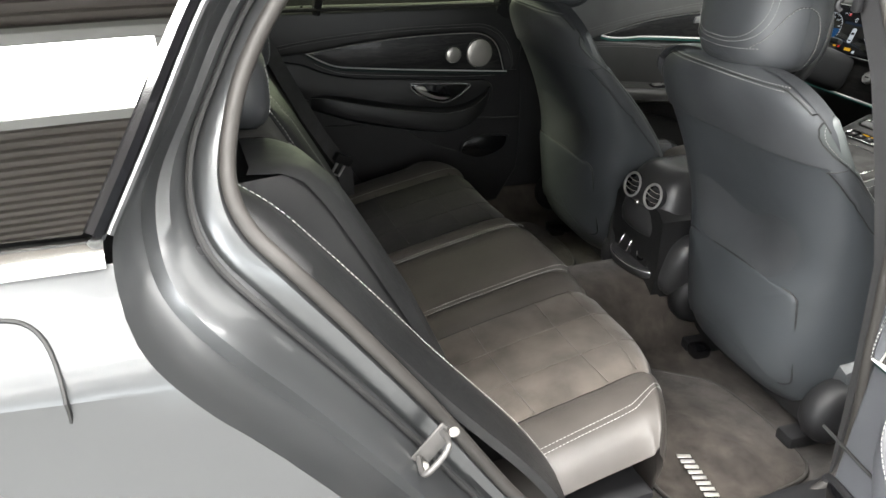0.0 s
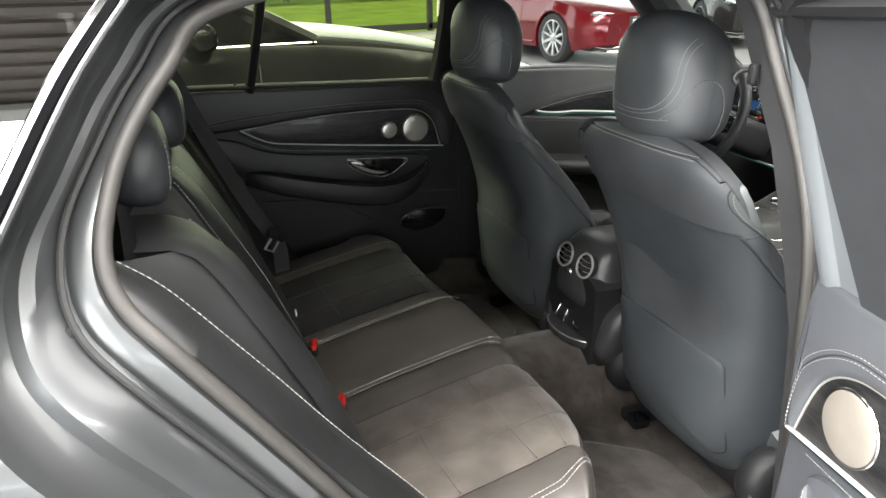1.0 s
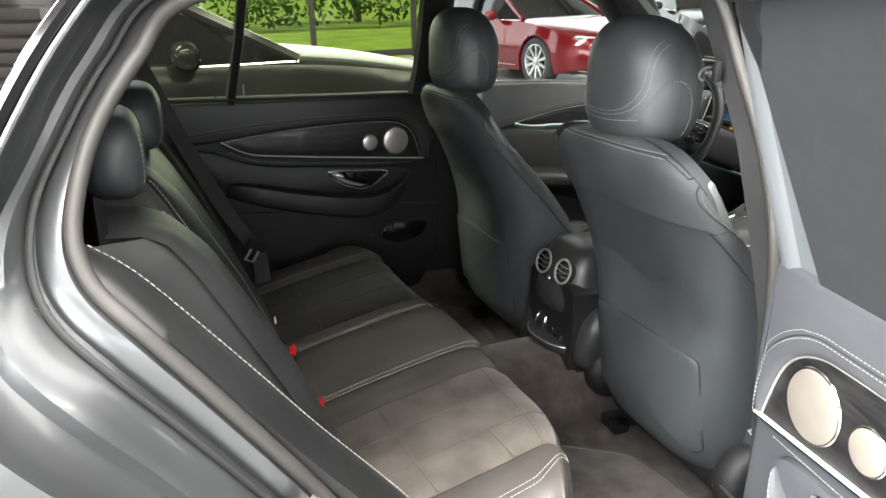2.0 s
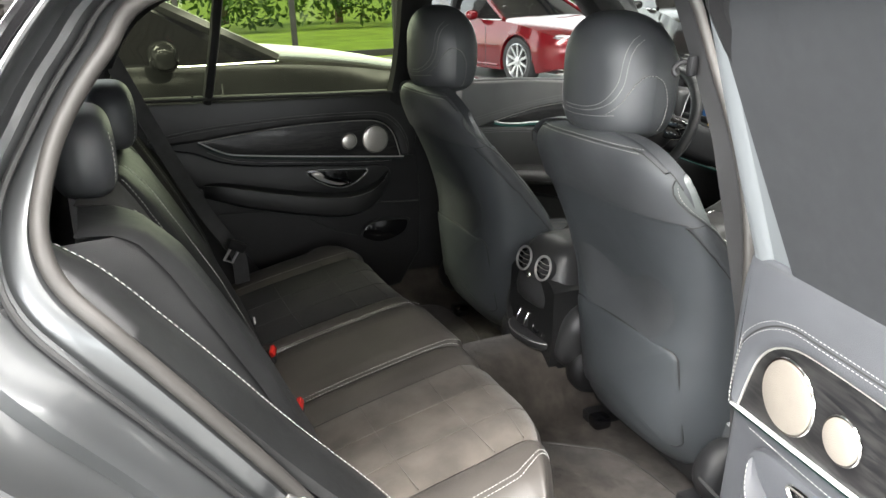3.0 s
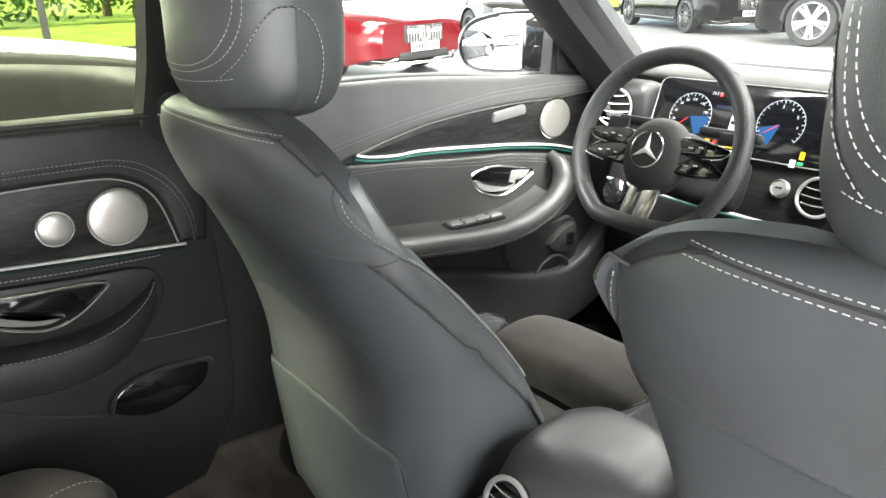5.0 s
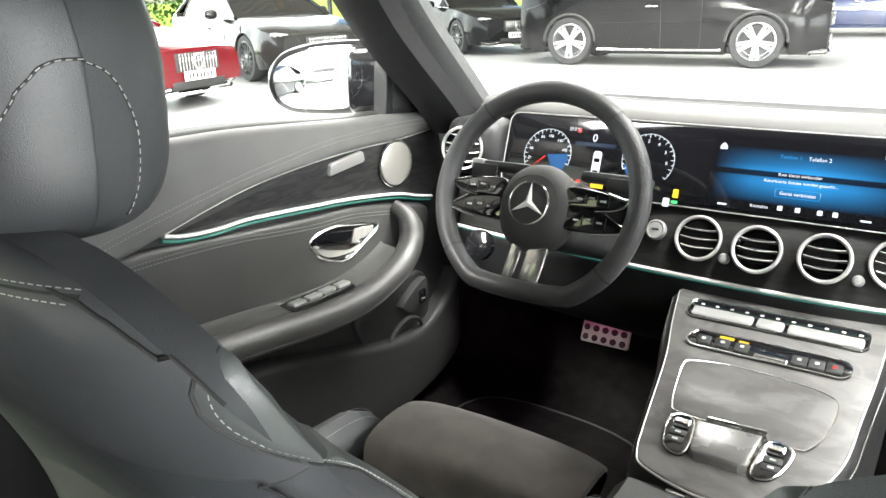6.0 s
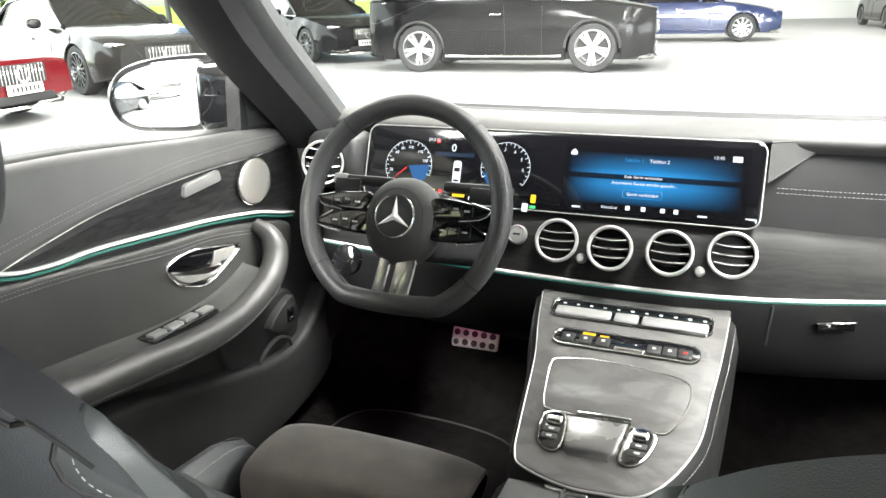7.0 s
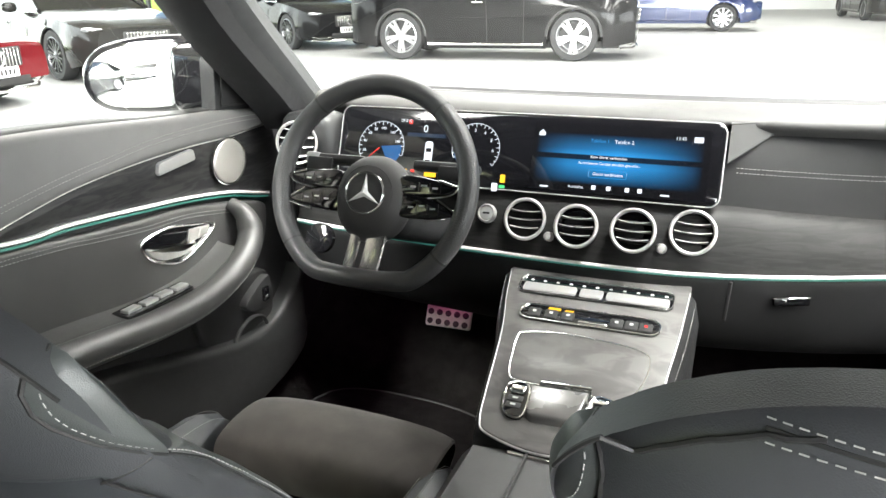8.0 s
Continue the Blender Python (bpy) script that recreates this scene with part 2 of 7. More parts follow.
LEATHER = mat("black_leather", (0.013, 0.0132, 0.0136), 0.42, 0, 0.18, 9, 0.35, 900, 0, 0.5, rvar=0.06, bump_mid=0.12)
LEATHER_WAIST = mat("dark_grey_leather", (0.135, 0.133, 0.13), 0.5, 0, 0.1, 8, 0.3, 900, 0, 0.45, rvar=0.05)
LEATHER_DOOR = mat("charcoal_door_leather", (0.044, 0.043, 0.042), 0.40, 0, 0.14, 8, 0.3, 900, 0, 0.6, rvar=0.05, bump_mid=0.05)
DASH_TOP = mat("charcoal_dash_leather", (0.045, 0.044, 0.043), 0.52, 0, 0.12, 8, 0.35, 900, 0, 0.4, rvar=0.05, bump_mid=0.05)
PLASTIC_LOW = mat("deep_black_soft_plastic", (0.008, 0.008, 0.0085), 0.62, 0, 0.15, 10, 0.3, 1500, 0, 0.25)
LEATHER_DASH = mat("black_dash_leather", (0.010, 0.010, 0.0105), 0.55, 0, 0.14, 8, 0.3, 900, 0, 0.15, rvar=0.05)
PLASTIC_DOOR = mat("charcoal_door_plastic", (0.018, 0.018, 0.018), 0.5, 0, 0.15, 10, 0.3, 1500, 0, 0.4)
THREAD_DIM = mat("mid_grey_thread", (0.3, 0.3, 0.29), 0.8, 0, 0.15, 60)
SATIN = mat("satin_silver", (0.46, 0.455, 0.45), 0.33, 0.65, 0.05, 8)
# door leather for the open side, paler: daylight is in the colour
LEATHER_DAYLIT = mat("daylit_door_leather", (0.078, 0.081, 0.089), 0.46, 0, 0.1, 8, 0.3, 900, 0, 0.5, rvar=0.05)
SHELL = mat("seat_shell_leather", (0.048, 0.053, 0.058), 0.39, 0, 0.1, 7, 0.25, 1400, 0, 0.68, rvar=0.05, bump_mid=0.05)
# the seat leather again, paler and greener: reflected light is in the colour
LEATHER_WING_LIT = mat("lit_wing_leather", (0.080, 0.088, 0.086), 0.42, 0, 0.08, 9, 0.2, 1100, 0, 0.6, rvar=0.05)
LEATHER_SEAT = mat("charcoal_seat_leather", (0.053, 0.056, 0.060), 0.41, 0, 0.14, 9, 0.3, 1100, 0, 0.62, rvar=0.06, bump_mid=0.06)
LEATHER_BENCH = mat("warm_black_leather", (0.058, 0.052, 0.047), 0.42, 0, 0.16, 9, 0.3, 1000, 0, 0.5, rvar=0.06, bump_mid=0.1)
SUEDE_FRONT = mat("brown_black_suede", (0.032, 0.028, 0.026), 0.95, 0, 0.3, 14, 0.25, 1800, 0, 0.2, sheen=0.15)
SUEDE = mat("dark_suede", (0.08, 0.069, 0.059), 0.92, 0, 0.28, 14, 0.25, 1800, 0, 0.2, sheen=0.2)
# far seat's shade is put into this colour; seat back centres share it
SUEDE_SHADED = mat("shaded_suede", (0.011, 0.0105, 0.01), 0.95, 0, 0.3, 14, 0.25, 1800, 0, 0.2, sheen=0.08)
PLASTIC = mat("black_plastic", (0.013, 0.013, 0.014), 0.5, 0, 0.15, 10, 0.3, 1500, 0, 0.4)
# near pillar only: daylight is put into this grey
PLASTIC_DAYLIT = mat("daylit_pillar_trim", (0.036, 0.036, 0.037), 0.6, 0, 0.1, 10, 0.3, 1500, 0, 0.4)
GLOSS = mat("piano_black", (0.006, 0.006, 0.007), 0.08, 0, 0.1, 5, 0, 1, 0.6, 0.5, rvar=0.04)
RUBBER = mat("black_rubber", (0.02, 0.02, 0.02), 0.62, 0, 0.2, 12, 0.2, 700)
RUBBER_GREY = mat("grey_door_seal", (0.042, 0.039, 0.036), 0.5, 0, 0.12, 10, 0.15, 700)
# footwell copy of the carpet, with the shade under the dashboard in its colour
CARPET_SHADED = mat("shaded_carpet", (0.008, 0.0073, 0.007), 0.98, 0, 0.35, 26, 0.9, 900, 0, 0.05, sheen=0.01, bump_mid=0.4)
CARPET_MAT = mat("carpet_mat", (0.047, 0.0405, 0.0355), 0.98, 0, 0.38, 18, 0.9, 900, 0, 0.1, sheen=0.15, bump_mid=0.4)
PILLAR_CLOTH = mat("dark_pillar_cloth", (0.036, 0.037, 0.038), 0.9, 0, 0.12, 20, 0.5, 1300)
HEADLINER = mat("headliner_fabric", (0.03, 0.03, 0.032), 0.95, 0, 0.15, 20, 0.4, 1300)
CHROME = mat("satin_chrome", (0.82, 0.82, 0.8), 0.16, 1.0, 0.04, 8, rvar=0.05)
ALU = brushed("brushed_aluminium", (0.72, 0.7, 0.66), 0.3)
STRIP = mat("bright_trim_strip", (0.80, 0.80, 0.79), 0.32, 0.25, 0.03, 8)
THREAD = mat("light_grey_thread", (0.46, 0.46, 0.44), 0.8, 0, 0.15, 60)
PAINT = mat("selenite_grey_paint", (0.122, 0.126, 0.129), 0.33, 0.8, 0.06, 2.0, 0.06, 2500, 0.3, 0.5, rvar=0.03)
# paler copy of the body paint: daylight on the door frame is in the colour
FRAME_PAINT_LIT = mat("daylit_frame_paint", (0.19, 0.205, 0.215), 0.42, 0.2, 0.06, 2.0, 0.06, 2500, 0.1, 0.5)
WOOD = wood("open_pore_ash", (0.009, 0.009, 0.01), (0.028, 0.0275, 0.027), 0.42, 0.1)
WOOD_DASH = wood("dark_grey_ash", (0.007, 0.0068, 0.0068), (0.014, 0.0135, 0.0135), 0.55, 0.0)
WOOD_DASH.node_tree.nodes["Principled BSDF"].inputs["Specular IOR Level"].default_value = 0.22
WOOD_GREY = wood("grey_open_pore_ash", (0.06, 0.057, 0.0565), (0.092, 0.089, 0.0875), 0.42, 0.08)
GLASS = glass("clear_glass", (0.97, 1.0, 0.98), 0.96)
GLASS_TINT = glass("green_tinted_glass", (0.78, 0.83, 0.58), 0.8, 0.0, 0.018)
GLASS_DARK = glass("dark_privacy_glass", (0.35, 0.37, 0.38), 0.4)
GLASS_MIRROR = glass("coated_privacy_glass", (0.2, 0.2, 0.2), 0.3, 0.0, 0.20)
RED = mat("red_button", (0.55, 0.02, 0.015), 0.4, 0, 0.08)


# ---- the car that the camera visits: its body ----
def body_loops():
    """Control points round the rear side opening: outer skin and inner seal."""
    skin = [(0.655, -1.0, 1.402), (0.66, -0.62, 1.415), (0.662, -0.42, 1.40), (0.664, -0.36, 1.345), (0.73, -0.352, 1.225), (0.797, -0.352, 1.10), (0.872, -0.362, 0.966),
            (0.918, -0.356, 0.80), (0.93, -0.345, 0.60), (0.93, -0.34, 0.42), (0.93, -0.40, 0.30), (0.93, -0.60, 0.285), (0.93, -0.82, 0.30), (0.925, -1.0, 0.40), (0.92, -1.14, 0.57),
            (0.92, -1.264, 0.735), (0.908, -1.348, 0.836), (0.903, -1.406, 0.90), (0.886, -1.449, 0.955), (0.852, -1.467, 1.0), (0.818, -1.464, 1.064), (0.776, -1.418, 1.138), (0.715, -1.35, 1.25), (0.672, -1.25, 1.345)]
    seal = [(0.60, -0.98, 1.358), (0.60, -0.62, 1.372), (0.602, -0.45, 1.362), (0.612, -0.392, 1.326), (0.667, -0.378, 1.216), (0.73, -0.37, 1.09), (0.786, -0.384, 0.968),
            (0.80, -0.375, 0.80), (0.80, -0.355, 0.65), (0.80, -0.33, 0.48), (0.80, -0.35, 0.372), (0.80, -0.55, 0.358), (0.80, -0.78, 0.37), (0.80, -0.90, 0.445), (0.80, -1.00, 0.55),
            (0.80, -1.126, 0.743), (0.80, -1.224, 0.884), (0.789, -1.291, 0.972), (0.762, -1.337, 1.026), (0.738, -1.351, 1.075), (0.709, -1.339, 1.132), (0.681, -1.313, 1.188), (0.649, -1.265, 1.252), (0.619, -1.20, 1.315)]
    return curve(skin, 6, True), curve(seal, 6, True)


SKIN, SEAL = body_loops()
car = thing("estate_car", "matte grey estate car with its rear side door open", "car")


def between(f, out=0.0):
    """A loop a part f of the way in from the skin to the seal, pushed out by out."""
    res = []
    for a, b in zip(SKIN, SEAL):
        p = a.lerp(b, f)
        res.append(p + Vector((out, 0, 0)))
    return res


# the pressed channel of the opening, from the outer skin to the seal flange
_rings = [SKIN, between(0.04, -0.012), between(0.1, -0.03), between(0.22, -0.034), between(0.34, -0.016), between(0.46, -0.012), between(0.58, -0.026),
          between(0.68, -0.03), between(0.78, -0.012), between(0.9, 0.0), between(0.97, -0.004)]
part("door_aperture", loft([r + [r[0]] for r in _rings], False, False), PAINT, car, "matte grey pressed sheet metal door frame")
_flange = [v + Vector((0.006, 0, 0)) for v in SEAL]
part("door_seal", tube(_flange, 0.0095, 10, True), RUBBER_GREY, car, "grey rubber door seal")
part("seal_lip", tube([a.lerp(b, 0.64) + Vector((-0.022, 0, 0)) for a, b in zip(SKIN, SEAL)], 0.004, 6, True), RUBBER, car)

# quarter panel behind the opening
_rear_edge = [a.lerp(b, f / 4) for a, b in zip(SKIN[14 * 6 - 11:20 * 6], SKIN[14 * 6 - 10:20 * 6 + 1]) for f in range(4)]


def crease_z(y):
    return 0.926 - 0.10 * max(-0.25, min(0.0, y + 1.40))


def quarter_x(y, z):
    """How far out the rear side stands: a crisp shoulder line with a hollow under it."""
    crease = crease_z(y)
    d = z - crease
    base = 0.907 - 0.775 * (math.sqrt(d * d + 0.00002) - 0.0045) if d > 0 else 0.907 - 0.019 * (1 - math.exp(d / 0.026)) + 0.027 * min(1.0, -d / 0.25)
    return base - 0.03 * max(0.0, -1.5 - y) ** 2


_rows = []
for d in (-0.60, -0.45, -0.32, -0.22, -0.15, -0.10, -0.065, -0.04, -0.022, -0.010, -0.003, 0.0, 0.003, 0.010, 0.022, 0.04, 0.06, 0.08, 0.095, 0.106):
    p = min(_rear_edge, key=lambda q: abs(q.z - crease_z(q.y) - d))
    row = [p]
    for k in range(1, 25):
        y = p.y + (-2.55 - p.y) * (k / 24) ** 1.3
        z = crease_z(y) + d + (p.z - crease_z(p.y) - d) * (1 - k / 24) ** 4
        row.append(Vector((quarter_x(y, z) + (p.x - quarter_x(p.y, p.z)) * (1 - k / 24) ** 3, y, z)))
    _rows.append(row)
part("quarter_panel", sheet(_rows), PAINT, car, "matte grey metallic rear wing with a sharp shoulder line", sharp=16)


def on_quarter(y, z, lift=0.001):
    return Vector((quarter_x(y, z) + lift, y, z))


_lid = [on_quarter(y, z, 0.0) for y, z in smooth2([(y0 + 0.022, z0 + 0.012) for y0, z0 in [(-1.60, 1.0), (-1.56, 0.985), (-1.545, 0.94), (-1.548, 0.895), (-1.57, 0.862), (-1.62, 0.85), (-1.70, 0.855), (-1.73, 0.90), (-1.73, 0.96), (-1.70, 0.998)]], 5, True)]
part("fuel_filler_gap", tube(_lid, 0.0022, 6, True), RUBBER, car, "dark shut line round the fuel flap")

# quarter glass with its black frame and bright moulding
_gl = [(0.823, -1.475, 1.066), (0.778, -1.43, 1.138), (0.717, -1.362, 1.25), (0.672, -1.30, 1.33)]
_gcol = [Vector((0.823 - 0.54 * h - 0.10 * h * h, v.y, v.z)) for v in curve(_gl, 6) for h in (v.z - 1.066,)]
_qg = []
for k in range(25):
    y = k / 24
    _qg.append([Vector((v.x - 0.004 - 0.031 * y - 0.010 * y * y, v.y - 0.016 + (-2.4 - v.y) * y, v.z + 0.002 * y)) for v in _gcol])
part("quarter_glass", sheet(_qg), GLASS_MIRROR, car, "dark tinted rear side glass", 80)
part("glass_surround", tube([v + Vector((0.002, -0.006, 0)) for v in _gcol], 0.010, 8, False), GLOSS, car, "black window frame")
part("window_trim", tube([v + Vector((0.004, 0.008, 0)) for v in _gcol], 0.004, 8, False), PAINT, car)
_mold = [[Vector((0.836 + dx, y, z)) for dx, z in ((0.0, 1.036), (0.007, 1.040), (0.005, 1.052), (-0.006, 1.060), (-0.02, 1.062))] for y in (-1.474, -1.6, -1.8, -2.1, -2.4)]
part("window_moulding", sheet(_mold), CHROME, car, "bright chrome waist moulding")

# roof, headliner and the far side's frame
_roof = [[Vector((x, y, 1.475 - 0.16 * (x / 0.7) ** 2 * 0.5 - 0.03 * ((y + 0.5) / 1.2) ** 2)) for x in (-0.68, -0.5, -0.25, 0, 0.25, 0.5, 0.68)] for y in (0.42, 0.1, -0.3, -0.8, -1.4, -2.0, -2.4)]
part("roof", sheet(_roof), PAINT, car, "matte grey roof skin")
_rl = [[v + Vector((0, 0, -0.045 if abs(v.x) < 0.6 else -0.03)) for v in r] for r in _roof]
part("headliner", sheet(_rl), HEADLINER, car, "black fabric headliner")
part("roof_rail", tube([(0.64, 0.42, 1.38), (0.645, 0.0, 1.395), (0.64, -0.4, 1.395), (0.63, -1.0, 1.385), (0.63, -1.35, 1.345), (0.66, -2.0, 1.33)], 0.035, 8), PAINT, car)
part("roof_rail", tube([(-0.64, 0.42, 1.38), (-0.645, 0.0, 1.395), (-0.64, -0.4, 1.395), (-0.63, -1.0, 1.385), (-0.64, -2.4, 1.36)], 0.045, 8), HEADLINER, car)

# middle pillars: padded trim inside, painted metal outside
for sx in (1, -1):
    rows = []
    for z, xi, xo, y0, y1 in ((0.36, 0.785, 0.80, -0.34, -0.06), (0.6, 0.775, 0.80, -0.352, -0.12), (0.82, 0.765, 0.80, -0.37, -0.17), (0.97, 0.745, 0.785, -0.378, -0.20), (1.10, 0.69, 0.73, -0.372, -0.24), (1.22, 0.632, 0.668, -0.38, -0.27), (1.33, 0.58, 0.615, -0.392, -0.28), (1.40, 0.545, 0.58, -0.40, -0.27)):
        xi = xi - (0.022 if sx > 0 and z > 0.9 else 0.0)
        rows.append([Vector((sx * x, y, z)) for x, y in ((xo, y0), (xi + 0.008, y0 + 0.004), (xi, y0 + 0.03), (xi - 0.006, (y0 + y1) / 2), (xi, y1 - 0.02), (xi + 0.02, y1), (xo, y1))])
    g = loft(rows)
    # mirrored covers; the near one has daylight in its colour
    part("pillar_trim", g if sx > 0 else (g[0], [tuple(reversed(q)) for q in g[1]]), PLASTIC_DAYLIT if sx > 0 else PLASTIC, car, "moulded middle pillar cover, daylight in its grey" if sx > 0 else "black moulded middle pillar cover")
# painted outer skin of the near pillar and the front door behind it
_bo = [[Vector((x + 0.002, y, z)) for y in (-0.352, -0.2, 0.1, 0.5, 0.95)] for z, x in ((0.30, 0.93), (0.6, 0.932), (0.80, 0.92), (0.87, 0.905), (0.966, 0.874))]
part("front_door_skin", sheet(_bo), PAINT, car, "matte grey front door skin")
_bp = [[Vector((x, y, z)) for y in (-0.352, -0.25)] for z, x in ((0.966, 0.872), (1.10, 0.797), (1.225, 0.73), (1.345, 0.664), (1.40, 0.64))]
part("pillar_skin", sheet(_bp), PAINT, car)
part("front_side_glass", sheet([[Vector((x - 0.01, y, z)) for y in (-0.25, 0.2, 0.62)] for z, x in ((0.966, 0.872), (1.225, 0.73), (1.38, 0.645))]), GLASS, car)

# belt hook on the near pillar
_hk = curve([(0.650, -0.392, 1.218), (0.645, -0.406, 1.216), (0.641, -0.413, 1.209), (0.642, -0.414, 1.201), (0.646, -0.410, 1.196)], 5)
_hk = [q + Vector((-0.02, 0, 0)) for q in _hk]
hook = thing("coat_hook", "black plastic coat hook on the middle pillar", "hook")
part("plate", rbox((0.638, -0.392, 1.212), (0.014, 0.016, 0.034), 0.005), PLASTIC, hook)
part("prong", tube(_hk, 0.0045, 8), PLASTIC, hook)

# front pillars with fabric cover, windscreen
for sx in (1, -1):
    inner = curve([(sx * 0.682, 0.89, 0.985), (sx * 0.675, 0.81, 1.045), (sx * 0.66, 0.55, 1.232), (sx * 0.62, 0.36, 1.37)], 5)
    rows = []
    for k, p in enumerate(inner):
        w = 0.05 + 0.012 * (1 - k / len(inner))
        rows.append([p + Vector((sx * a, b, c)) for a, b, c in ((-0.03, w * 0.9, 0.02), (-0.045, w * 0.2, 0.0), (-0.03, -w * 0.5, -0.012), (0.0, -w * 0.9, -0.02), (0.04, -w, -0.02), (0.06, 0.0, 0.01), (0.03, w, 0.03))])
    g = loft(rows)
    part("pillar_cover", g if sx < 0 else (g[0], [tuple(reversed(q)) for q in g[1]]), PILLAR_CLOTH, car, "dark grey fabric covered windscreen pillar")
PILLAR_OUT = [(-0.682, 0.83, 0.985), (-0.676, 0.76, 1.045), (-0.665, 0.53, 1.21), (-0.625, 0.34, 1.36)]
for sx in (1, -1):
    rows = []
    for p in curve([(-sx * q[0], q[1], q[2]) for q in PILLAR_OUT], 5):
        rows.append([p + Vector((sx * a, b, c)) for a, b, c in ((-0.035, 0.03, 0.0), (-0.03, -0.035, -0.012), (0.0, -0.06, -0.02), (0.045, -0.06, -0.02), (0.07, -0.01, 0.0), (0.05, 0.06, 0.02), (0.0, 0.07, 0.02))])
    g = loft(rows)
    part("pillar_outer", g if sx < 0 else (g[0], [tuple(reversed(q)) for q in g[1]]), PLASTIC, car, "black outer windscreen pillar")
_ws = []
for t in (0, 0.25, 0.5, 0.75, 1):
    y, z = 1.28 + (0.36 - 1.28) * t, 0.985 + 0.40 * t
    _ws.append([Vector((x * (1 - 0.1 * t), y - 0.32 * (1 - 0.6 * t) * abs(x / 0.72) ** 2, z)) for x in (-0.72, -0.5, -0.25, 0, 0.25, 0.5, 0.72)])
part("windscreen", sheet(_ws), GLASS, car, "clear raked windscreen")
part("windscreen_edge", tube([v + Vector((0, 0, 0.004)) for v in _ws[0]], 0.008, 8), RUBBER, car, "black windscreen edge")
part("header_rail", tube([v + Vector((0, -0.02, 0.0)) for v in _ws[-1]], 0.035, 8), HEADLINER, car)
# bonnet
_bon = [[Vector((x * w, y - 0.25 * (abs(x) ** 2) * 0.6, z + 0.018 * math.exp(-((abs(x) - 0.45) / 0.12) ** 2) - 0.05 * abs(x) ** 3)) for x in (-1, -0.8, -0.6, -0.5, -0.4, -0.2, 0, 0.2, 0.4, 0.5, 0.6, 0.8, 1)] for y, z, w in ((1.30, 0.958, 0.80), (1.6, 0.935, 0.82), (2.0, 0.89, 0.80), (2.35, 0.83, 0.76), (2.5, 0.78, 0.72))]
part("bonnet", sheet(_bon), PAINT, car, "matte grey bonnet with two power domes")

# floor pan, sills, tunnel and the lower flanks
part("floor_pan", rbox((0, -0.3, 0.205), (1.62, 2.9, 0.05), 0.01), PLASTIC, car)
_fp = ((-0.80, 0.36), (-0.76, 0.30), (-0.70, 0.236), (-0.3, 0.235), (-0.17, 0.25), (-0.12, 0.36), (-0.06, 0.40), (0.06, 0.40), (0.12, 0.36), (0.17, 0.25), (0.3, 0.235), (0.70, 0.236), (0.76, 0.30), (0.80, 0.36))
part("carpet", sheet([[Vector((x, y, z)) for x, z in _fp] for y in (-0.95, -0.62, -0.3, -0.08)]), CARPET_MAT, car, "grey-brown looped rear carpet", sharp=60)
# same carpet further forward, footwell shade painted in
part("carpet", sheet([[Vector((x, y, z)) for x, z in _fp] for y in (-0.08, 0.1, 0.4, 0.8, 1.0)] + [[Vector((x, 1.22, max(z, 0.5))) for x, z in ((-0.80, 0.5), (-0.76, 0.5), (-0.70, 0.52), (-0.3, 0.52), (-0.17, 0.52), (-0.12, 0.52), (-0.06, 0.52), (0.06, 0.52), (0.12, 0.52), (0.17, 0.52), (0.3, 0.52), (0.7, 0.52), (0.76, 0.5), (0.8, 0.5))]]), CARPET_SHADED, car, "looped carpet, footwell shade put into its colour", sharp=60)
part("seat_base", rbox((0, -1.02, 0.305), (1.48, 0.66, 0.19), 0.01), PLASTIC, car)
part("bulkhead", rbox((0, 1.26, 0.7), (1.6, 0.06, 0.62), 0.01), PLASTIC, car)
part("door_sill", rbox((0.83, -0.35, 0.335), (0.10, 1.5, 0.07), 0.02), PLASTIC, car)
part("far_flank", sheet([[Vector((x, y, z)) for y in (1.0, 0.0, -1.2, -2.4)] for z, x in ((0.25, -0.91), (0.6, -0.93), (0.85, -0.92), (1.0, -0.86))]), PAINT, car)

# striker on the near rear pillar
_sm = Matrix.Translation((0.838, -1.150, 0.732)) @ Euler((radians(-42), 0, 0)).to_matrix().to_4x4()
STRIKER = mat("zinc_steel", (0.17, 0.165, 0.16), 0.4, 0.8, 0.1, 20)
striker = thing("door_striker", "bare steel door striker loop bolted to the frame", "striker")
part("plate", moved(rbox((0.004, 0, 0), (0.005, 0.026, 0.062), 0.002), _sm), STRIKER, striker)
part("loop", moved(tube(curve([(0.006, -0.006, 0.022), (0.035, -0.01, 0.024), (0.042, -0.01, 0.012), (0.042, -0.01, -0.014), (0.035, -0.01, -0.026), (0.006, -0.006, -0.024)], 5), 0.004, 10), _sm), STRIKER, striker)
for dz in (0.03, -0.03):
    part("bolt", moved(lathe([(0.007, 0.0), (0.007, 0.004), (0.004, 0.006)], 12), _sm @ Matrix.Translation((0.009, 0.006, dz)) @ Euler((0, radians(90), 0)).to_matrix().to_4x4()), ALU, striker)

# bolster trim between the near opening and the rear seat back, with its stitched ledge
_led = [(0.70, -1.36, 1.06), (0.70, -1.343, 1.047), (0.70, -1.30, 1.01), (0.70, -1.24, 0.938), (0.70, -1.173, 0.854), (0.70, -1.099, 0.759), (0.70, -0.973, 0.607), (0.70, -0.90, 0.50)]
_lc = curve(_led, 10)
_rows = []
